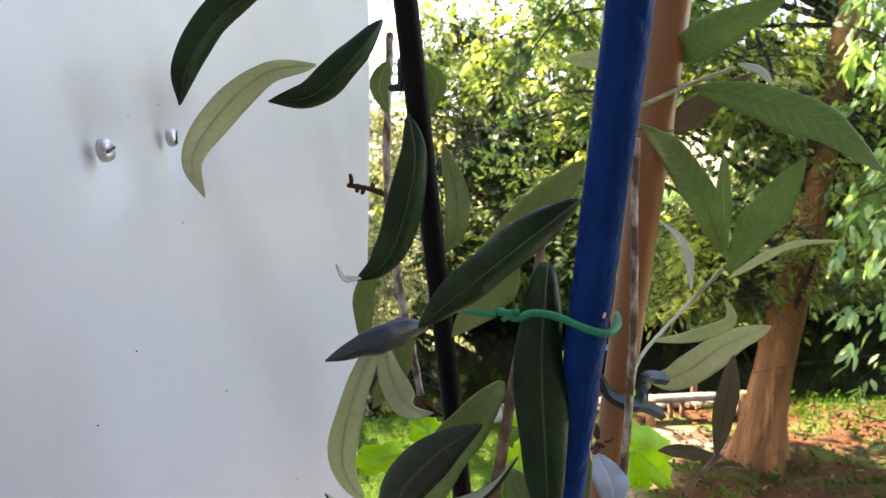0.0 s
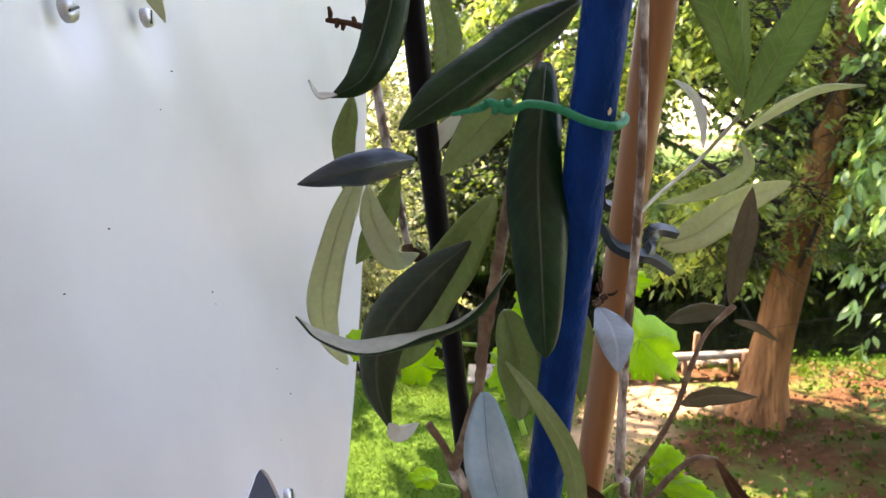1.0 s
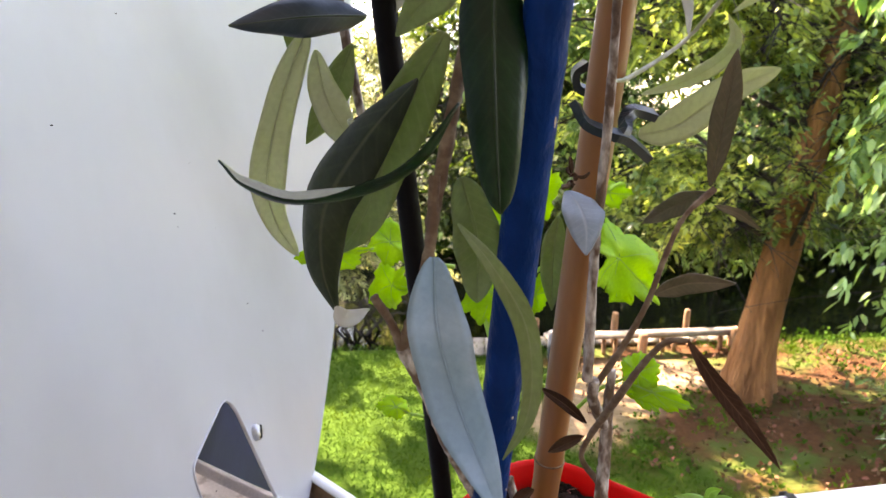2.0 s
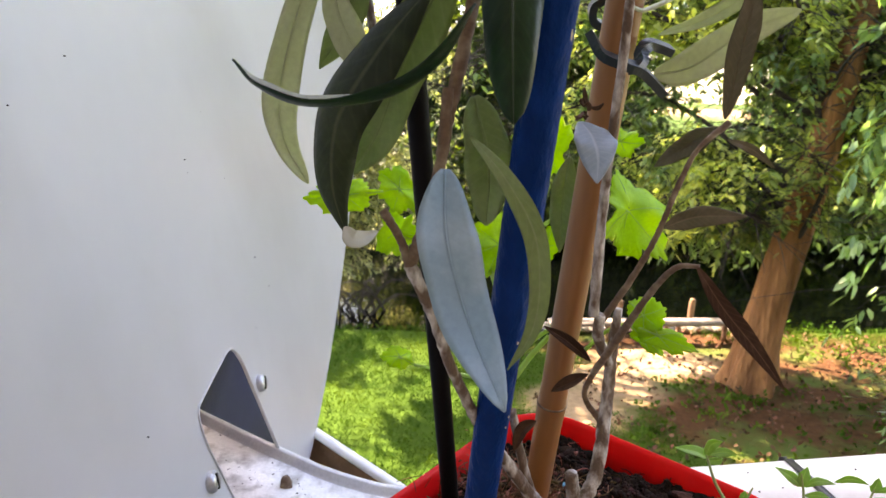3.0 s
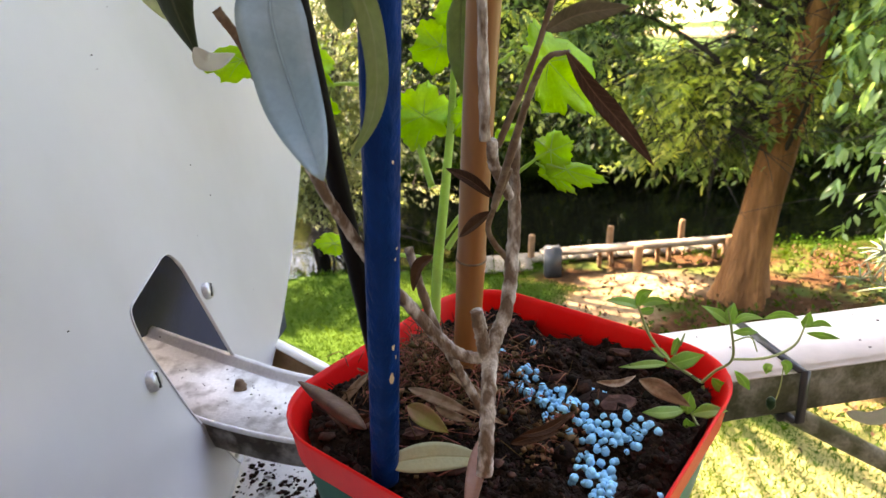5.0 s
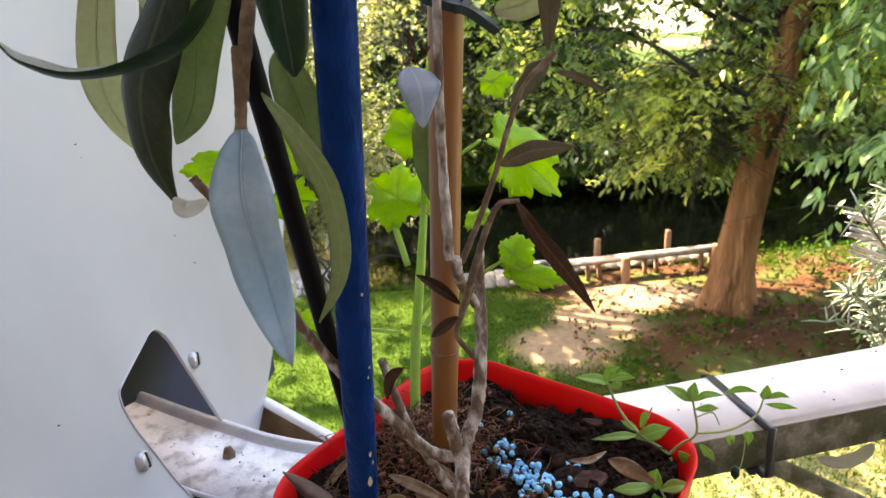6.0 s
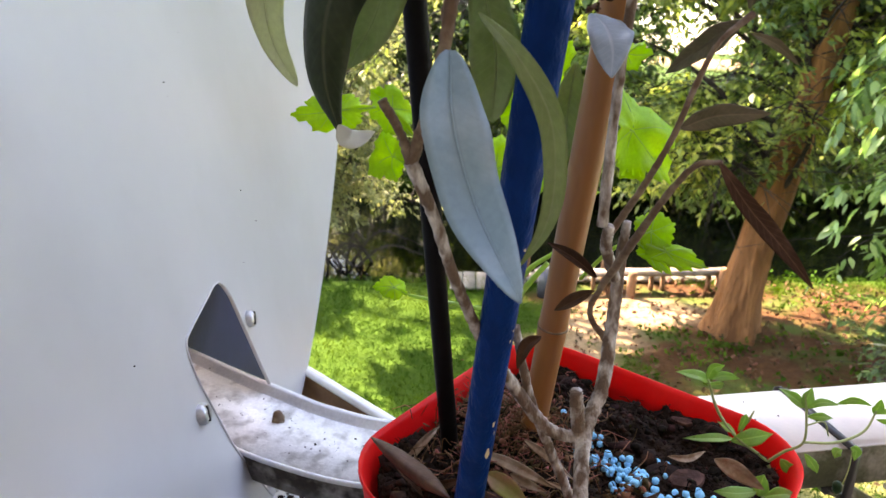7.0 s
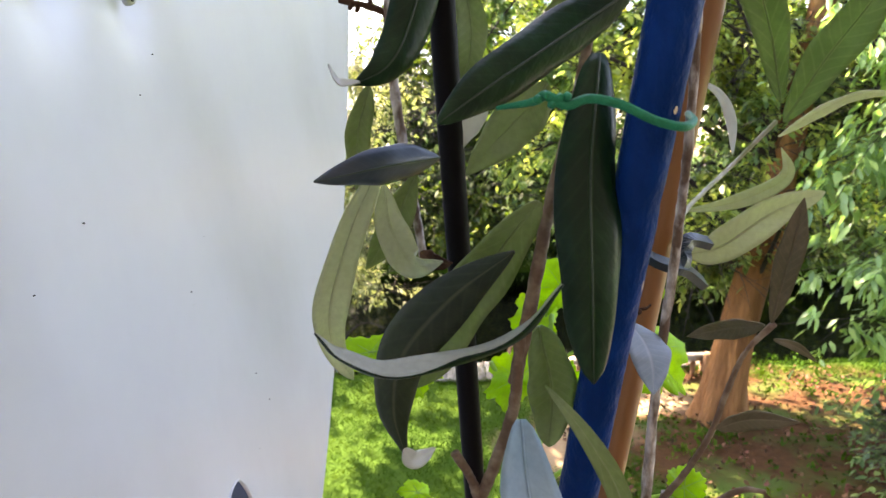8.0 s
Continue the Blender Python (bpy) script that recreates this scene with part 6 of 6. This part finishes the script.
litter([(0.0826, 0.2800, 3.2293), (0.0921, 0.2750, 3.2367), (0.1000, 0.2700, 3.2432)], 0.0038, DEAD)
litter([(0.1552, 0.2580, 3.2386), (0.1662, 0.2620, 3.2389), (0.1785, 0.2680, 3.2433)], 0.0043, DEAD)
litter([(0.1262, 0.3000, 3.2434), (0.1356, 0.2950, 3.2394), (0.1470, 0.2850, 3.2344)], 0.0037, CRUMBPALE)
litter([(0.1352, 0.2800, 3.2367), (0.1440, 0.2780, 3.2343), (0.1501, 0.2750, 3.2324)], 0.0025, CRUMBPALE)
litter([(0.0673, 0.3000, 3.2287), (0.0758, 0.2900, 3.2277), (0.0826, 0.2800, 3.2255)], 0.0038, DEAD)
litter([(0.1942, 0.3100, 3.2317), (0.2052, 0.3150, 3.2279), (0.2146, 0.3200, 3.2288)], 0.0034, CRUMBPALE)
twine([(0.0839, 0.2130, 3.4939), (0.0920, 0.2045, 3.4951), (0.0947, 0.2022, 3.4964), (0.0996, 0.2022, 3.4942), (0.1048, 0.2022, 3.4958), (0.1123, 0.2022, 3.4945), (0.1205, 0.2020, 3.4909), (0.1273, 0.2020, 3.4894), (0.1315, 0.2075, 3.4909), (0.1325, 0.2140, 3.4928)])
KNOT = (0.0966, 0.2022, 3.4955)
plant_clip([[(0.1382, 0.2780, 3.4524), (0.1422, 0.2740, 3.4455), (0.1499, 0.2720, 3.4421), (0.1567, 0.2760, 3.4401), (0.1666, 0.2850, 3.4332)], [(0.1689, 0.2880, 3.4480), (0.1607, 0.2840, 3.4498), (0.1572, 0.2800, 3.4469), (0.1561, 0.2770, 3.4433), (0.1533, 0.2740, 3.4401)], [(0.1458, 0.3000, 3.4677), (0.1417, 0.3000, 3.4645), (0.1424, 0.3000, 3.4593), (0.1476, 0.3000, 3.4566)]])
bm = bmesh.new()
tube(bm, [(0.2785, 0.319, 3.2165), (0.2787, 0.319, 3.215), (0.2788, 0.3187, 3.212), (0.2788, 0.3187, 3.2095)], [0.0008, 0.0022, 0.0022, 0.0008], n=10, sides=10)
part("seed_pod", shift(bm, WEED_AT), DARK, weed, "round dark green seed pod")
bm = bmesh.new()
for i in range(5):
    u = i / 4
    bmesh.ops.create_icosphere(bm, subdivisions=1, radius=0.0013, matrix=Matrix.Translation((KNOT[0] - 0.004 + 0.007 * u, KNOT[1] - 0.0005, KNOT[2] + 0.0012 * math.sin(i * 2.2))))
ob = link_mesh("twine_knot", bm, TWINE)
ob.parent = bpy.data.objects["green_twine"]
ob.matrix_parent_inverse = Matrix.Translation([-c for c in bpy.data.objects["green_twine"].location])


# ---------------------------------------------------------------- fertiliser, crumbs and fibres
def soil_world(x, y):
    q = POT.inverted() @ Vector((x, y, 3.2))
    return POT @ Vector((q.x, q.y, soil_z(q.x, q.y)))


def granules():
    rng = random.Random(9)
    shapes = []
    for k in range(5):
        bm = bmesh.new()
        bmesh.ops.create_icosphere(bm, subdivisions=2, radius=1)
        for v in bm.verts:
            v.co *= 1 + 0.2 * noise.noise(v.co * 1.7 + Vector((k * 7, 0, 0))) + 0.05 * noise.noise(v.co * 6)
        me = bpy.data.meshes.new("granule")
        bm.to_mesh(me)
        bm.free()
        me.shade_smooth()
        me.materials.append(GRANULE)
        shapes.append(me)
    line = [(0.161, 0.343), (0.165, 0.329), (0.175, 0.323), (0.183, 0.314), (0.178, 0.307), (0.188, 0.297), (0.2, 0.294), (0.208, 0.292), (0.194, 0.285), (0.187, 0.277), (0.185, 0.263), (0.192, 0.254)]
    places = []
    while len(places) < 185:
        u = rng.random() * (len(line) - 1)
        k = int(u)
        a, b = Vector(line[k]), Vector(line[k + 1])
        p = a.lerp(b, u - k) + Vector((rng.gauss(0, 0.0034), rng.gauss(0, 0.0034)))
        r = rng.uniform(0.0013, 0.0021)
        near = sum((p - q).length < (r + s) * 0.85 for q, s, _ in places)
        if near <= 1:
            places.append((p, r, near))
    for x, y in ((0.1697, 0.3726), (0.2018, 0.3324), (0.1959, 0.3309), (0.2204, 0.3042), (0.216, 0.2866), (0.2097, 0.2577), (0.15, 0.345), (0.152, 0.36)):
        places.append((Vector((x, y)), rng.uniform(0.0015, 0.0024), 0))
    for p, r, layer in places:
        ob = new("fertiliser_granule", shapes[rng.randrange(5)])
        q = soil_world(p.x, p.y)
        ob.location = q + Vector((0, 0, r * (0.55 + 1.1 * layer)))
        ob.rotation_euler = (rng.uniform(0, 6), rng.uniform(0, 6), rng.uniform(0, 6))
        ob.scale = (r, r, r)
        tagged(ob, "sky-blue fertiliser granule on dark soil", "fertiliser", "fertiliser granules")


granules()


def near_roots(rng):
    p = soil_world(0.125 + rng.gauss(0, 0.02), 0.335 + rng.gauss(0, 0.022))
    return p + Vector((0, 0, abs(rng.gauss(0, 0.004))))


pebbles("coir_lumps", 520, 0.0004, 0.0024, FIBRE, near_roots, 21, "brown coir lumps round the roots", "soil", squash=0.6, rough=0.8)


BARKCHIP = material("dark_bark_chip", (0.045, 0.02, 0.014), 0.8, spec=0.2, var=0.4, scale=100, fine=500, second=(0.12, 0.06, 0.04), bump=0.6, island=0.5)


def chip_place(rng):
    while True:
        p = on_soil(rng)
        if p.x < 0.16:
            return p + Vector((0, 0, 0.0015))


pebbles("bark_chips", 34, 0.0025, 0.0055, BARKCHIP, chip_place, 22, "brown bark chips scattered on the soil", "bark", squash=0.3, rough=0.5)


def fibres(name, count, place, length, mat, seed, label):
    rng = random.Random(seed)
    bm = bmesh.new()
    for _ in range(count):
        p = place(rng)
        d = Vector((rng.gauss(0, 1), rng.gauss(0, 1), rng.gauss(0.25, 0.5))).normalized() * length * rng.uniform(0.4, 1.2)
        k = Vector((rng.gauss(0, 1), rng.gauss(0, 1), rng.gauss(0.3, 1))) * length * 0.2
        tube(bm, [p, p + d * 0.5 + k, p + d], [0.0003, 0.00025, 0.00015], n=6, sides=4)
    ob = link_mesh(name, bm, mat)
    ob["kind"] = "stuff"
    tagged(ob, label, "soil")


fibres("coir_fibres", 1100, near_roots, 0.012, FIBRE, 31, "fine brown coir fibres")
def by_trunk(rng):
    c = rng.choice(((0.177, 0.3), (0.166, 0.285), (0.176, 0.3)))
    return soil_world(c[0] + rng.gauss(0, 0.005), c[1] + rng.gauss(0, 0.006)) + Vector((0, 0, abs(rng.gauss(0, 0.003))))


pebbles("bark_crumble", 130, 0.0006, 0.002, FIBRE, by_trunk, 28, "reddish-brown crumbled bark by the stem", "soil", rough=0.8)


def bark_plate(x, y, wide, deep, turn, seed):
    rng = random.Random(seed)
    bm = bmesh.new()
    ring = []
    for k in range(11):
        a = 2 * math.pi * k / 11
        r = rng.uniform(0.75, 1.1)
        ring.append((wide / 2 * r * math.cos(a), deep / 2 * r * math.sin(a)))
    low = [bm.verts.new((u, v, 0)) for u, v in ring]
    top = [bm.verts.new((u * 0.92, v * 0.92, 0.0016 + rng.uniform(-0.0004, 0.0006))) for u, v in ring]
    mid = bm.verts.new((0, 0, 0.0026))
    bm.faces.new(low[::-1])
    for k in range(11):
        bm.faces.new((low[k], low[(k + 1) % 11], top[(k + 1) % 11], top[k]))
        bm.faces.new((top[k], top[(k + 1) % 11], mid))
    ob = link_mesh("bark_plate", bm, BARKCHIP, smooth=False)
    ob.matrix_world = Matrix.Translation(soil_world(x, y) + Vector((0, 0, 0.001))) @ Matrix.Rotation(0.2, 4, 'X') @ Matrix.Rotation(turn, 4, 'Z')
    tagged(ob, "flat dark brown piece of bark on the soil", "bark", "bark pieces in the pot")


for x, y, w, d, a in ((0.0765, 0.309, 0.018, 0.012, 0.7), (0.204, 0.312, 0.019, 0.012, 0.3), (0.09, 0.325, 0.014, 0.008, -0.6), (0.11, 0.29, 0.012, 0.008, 0.2), (0.135, 0.295, 0.012, 0.007, 1.1), (0.215, 0.36, 0.014, 0.006, -0.3)):
    bark_plate(x, y, w, d, a, int(x * 1e4))

fibres("root_fibres", 700, on_soil, 0.008, CRUMB, 32, "fine dark root fibres on the soil")


def on_shelf(rng):
    k = rng.choice(((-0.03, 0.455), (0.0, 0.44), (0.03, 0.46), (0.03, 0.42), (-0.02, 0.4), (0.05, 0.44)))
    return Vector((k[0] + rng.gauss(0, 0.014), min(0.52, k[1] + rng.gauss(0, 0.014)), 3.0725))


pebbles("shelf_dirt", 520, 0.0003, 0.0026, CRUMB, on_shelf, 24, "dark dirt crumbs on the white shelf", "dirt", squash=0.35, rough=0.55)


def on_arm(rng):
    u = rng.random()
    x = -0.1 + 0.14 * u
    y = 0.438 - 0.34 * x if x < 0 else 0.438 - 0.12 * x
    return Vector((x, y + rng.gauss(0, 0.012), 3.1395 + max(0, 0.03 - x) * 0.1 + 0.0005))


pebbles("arm_dirt", 80, 0.0002, 0.0009, CRUMB, on_arm, 25, "small dirt specks in the metal channel", "dirt", squash=0.5)


def on_dish(rng):
    y, z = rng.uniform(0.25, 0.6), rng.uniform(3.16, 3.6)
    return Vector((dish_x(y, z) + 0.0004, y, z))


pebbles("dish_specks", 18, 0.0003, 0.0008, CRUMB, on_dish, 26, "tiny dark dirt specks on the white dish", "dirt", squash=0.6)


def on_rail(rng):
    p = Vector((0.345, 0.436, 3.188)) + RAIL_DIR * rng.uniform(-0.1, 0.35) + Vector((0.22, -0.97, 0)) * rng.uniform(-0.03, 0.03)
    return p


pebbles("rail_specks", 40, 0.0003, 0.001, CRUMB, on_rail, 27, "tiny dirt specks on the white rail", "dirt", squash=0.6)


bm = lance(bmesh.new(), [(0.402, 0.46, 3.1165), (0.42, 0.46, 3.1115), (0.436, 0.462, 3.116), (0.4445, 0.463, 3.124)], 0.0105, 20, fold=0.3, n=14, shape=0.5, wave=0.2)
ob = link_mesh("dry_leaf", shift(bm, (0.402, 0.46, 3.1165)), WHITE)
ob.location = (0.402, 0.46, 3.1165)
tagged(ob, "whitish dry leaf caught under the rail", "leaf")


# ---------------------------------------------------------------- dry herb beyond the rail
def herb():
    at = (0.8, 0.65, 2.97)
    root = thing("rosemary_bush", at, "grey-green rosemary with dry whitish stalks behind the rail", "herb")
    bm = box(bmesh.new(), (0.84, 0.66, 2.93), (0.3, 0.12, 0.1), Matrix.Rotation(0.22, 4, 'Z'), 0.008)
    part("trough", shift(bm, at), DARKPLATE, root, "dark plastic trough")
    rng = random.Random(4)
    for k in range(7):
        y = 0.545 + rng.uniform(0, 0.02)
        a, b = Vector((0.56, y, 3.205 + 0.006 * k + rng.uniform(-0.003, 0.003))), Vector((0.452 + rng.uniform(0, 0.012), y - 0.01, 3.25 + 0.0048 * k))
        bm = tube(bmesh.new(), [(0.8, 0.65, 2.97), (0.72, 0.6, 3.14), a, b], [0.0012, 0.0014, 0.0016, 0.0015], n=24, sides=7)
        part("dry_stalk", shift(bm, at), DRYGREY, root, "cut whitish dry stalk")
    for k in range(16):
        x, y = rng.uniform(0.48, 0.6), rng.uniform(0.53, 0.6)
        top = Vector((x - rng.uniform(-0.03, 0.05), y - 0.02, rng.uniform(3.14, 3.3)))
        line = [(0.74 + (x - 0.49), 0.65, 2.97), (x + 0.1, y + 0.02, 3.12), top]
        bm = tube(bmesh.new(), line, [0.0016, 0.0013, 0.0008], n=14, sides=6)
        part("stem", shift(bm, at), TWIG, root)
        needles = bmesh.new()
        for q in spline(line, 26)[6:]:
            for _ in range(4):
                d = Vector((rng.gauss(0, 1), rng.gauss(0, 0.7), rng.gauss(0.5, 0.6))).normalized() * rng.uniform(0.014, 0.028)
                tube(needles, [q, q + d * 0.5 + Vector((0, 0, 0.001)), q + d], [0.0007, 0.0009, 0.0003], n=4, sides=4)
        part("needles", shift(needles, at), ROSEMARY, root)["kind"] = "stuff"
    sprigs = [[(0.5599, 0.6000, 3.0789), (0.5376, 0.6000, 3.1395), (0.5164, 0.5950, 3.1988), (0.5015, 0.5900, 3.2513)],
              [(0.5705, 0.6000, 3.0782), (0.5441, 0.6000, 3.1618), (0.5258, 0.6000, 3.2126), (0.5127, 0.6000, 3.2648)],
              [(0.5955, 0.6200, 3.0715), (0.5686, 0.6200, 3.1518), (0.5461, 0.6200, 3.2265), (0.5375, 0.6200, 3.2750)],
              [(0.5591, 0.6000, 3.0850), (0.5207, 0.5850, 3.1532), (0.4992, 0.5800, 3.1841), (0.4803, 0.5750, 3.1980)]]
    for line in sprigs:
        line = [(0.8, 0.65, 2.97)] + line
        bm = tube(bmesh.new(), line, [0.0022, 0.002, 0.0016, 0.0013, 0.0008], n=26, sides=7, wobble=0.08)
        part("stem", shift(bm, at), DRYGREY, root, "pale woody stem")
        needles = bmesh.new()
        for q in spline(line, 60)[20:]:
            for _ in range(3):
                d = Vector((rng.gauss(0, 1), rng.gauss(0, 0.6), rng.gauss(0.55, 0.5))).normalized() * rng.uniform(0.012, 0.026)
                tube(needles, [q, q + d * 0.5 + Vector((0, 0, 0.0015)), q + d], [0.0007, 0.0011, 0.0004], n=4, sides=4)
        part("needles", shift(needles, at), ROSEMARY, root)["kind"] = "stuff"


herb()


# ---------------------------------------------------------------- lawn, litter
def lawn():
    rng = np.random.default_rng(3)
    n = 170000
    x, y = rng.uniform(-4.5, 8, n), rng.uniform(3.4, 10.2, n)
    keep = np.array([(y[i] < bank(x[i]) - 0.05) and ((x[i] - 4.6) / 2.9) ** 2 + ((y[i] - 7.3) / 2.4) ** 2 > 0.85 + 0.5 * noise.noise(Vector((x[i], y[i], 0)))
                     and ((x[i] - 2.6) / 1.7) ** 2 + ((y[i] - 8.95) / 0.75) ** 2 > 0.9 + 0.6 * noise.noise(Vector((x[i], y[i], 9)))
                     and min(((x[i] - a) / 0.65) ** 2 + ((y[i] - b) / 0.6) ** 2 for a, b in ((1.2, 7.05), (1.75, 7.75), (2.3, 8.4), (2.9, 8.7))) > 0.9 + 0.6 * noise.noise(Vector((x[i] * 1.3, y[i], 5))) for i in range(n)])
    x, y = x[keep], y[keep]
    pts = [(a, b, 0.035) for a, b in zip(x, y)]
    root = thing("lawn_grass", (0, 0, 0), "short bright green lawn grass", "grass", kind="stuff")
    leaf_mesh("blades", pts, 0.02, len(pts), 0.05, GRASSBLADE, root, 5, droop=-0.7, long=6, flat=0.3)


lawn()


def fallen_leaves():
    rng = random.Random(8)
    pts = []
    while len(pts) < 2400:
        x, y = rng.uniform(0.5, 8), rng.uniform(4.2, 9.8)
        if y < bank(x) - 0.1 and (((x - 4.6) / 3.1) ** 2 + ((y - 7.3) / 2.6) ** 2 < 1.1 or rng.random() < 0.05):
            pts.append((x, y, 0.07))
    root = thing("leaf_litter", (0, 0, 0), "brown fallen leaves scattered under the tree", "leaves", kind="stuff")
    leaf_mesh("litter", pts, 0.012, len(pts), 0.06, LEAFLITTER, root, 6, droop=0.0, long=1.7, flat=0.3)


fallen_leaves()


def ground_weeds():
    """Small broad-leaved sprouts in loose patches on the bare earth and along the water's edge."""
    rng = random.Random(19)
    pts = []
    for x, y, wide, count in ((2.75, 7.6, 0.35, 26), (3.1, 7.3, 0.3, 22), (4.2, 7.5, 0.4, 20), (2.3, 6.9, 0.35, 14), (3.4, 6.2, 0.6, 22), (4.6, 6.9, 0.5, 24), (4.9, 9.2, 0.7, 60), (6.0, 9.4, 0.7, 50), (1.6, 6.1, 0.4, 14), (2.6, 5.2, 0.6, 26)):
        for _ in range(count):
            c = (x + rng.gauss(0, wide), y + rng.gauss(0, wide * 0.7), 0.05)
            pts += [c] * 7
    root = thing("ground_weeds", (0, 0, 0), "small green sprouts scattered on the bare earth", "weeds", kind="stuff")
    leaf_mesh("sprout_leaves", pts, 0.035, len(pts), 0.065, GRASSBLADE, root, 9, droop=-0.25, long=2.0, flat=0.5)


ground_weeds()
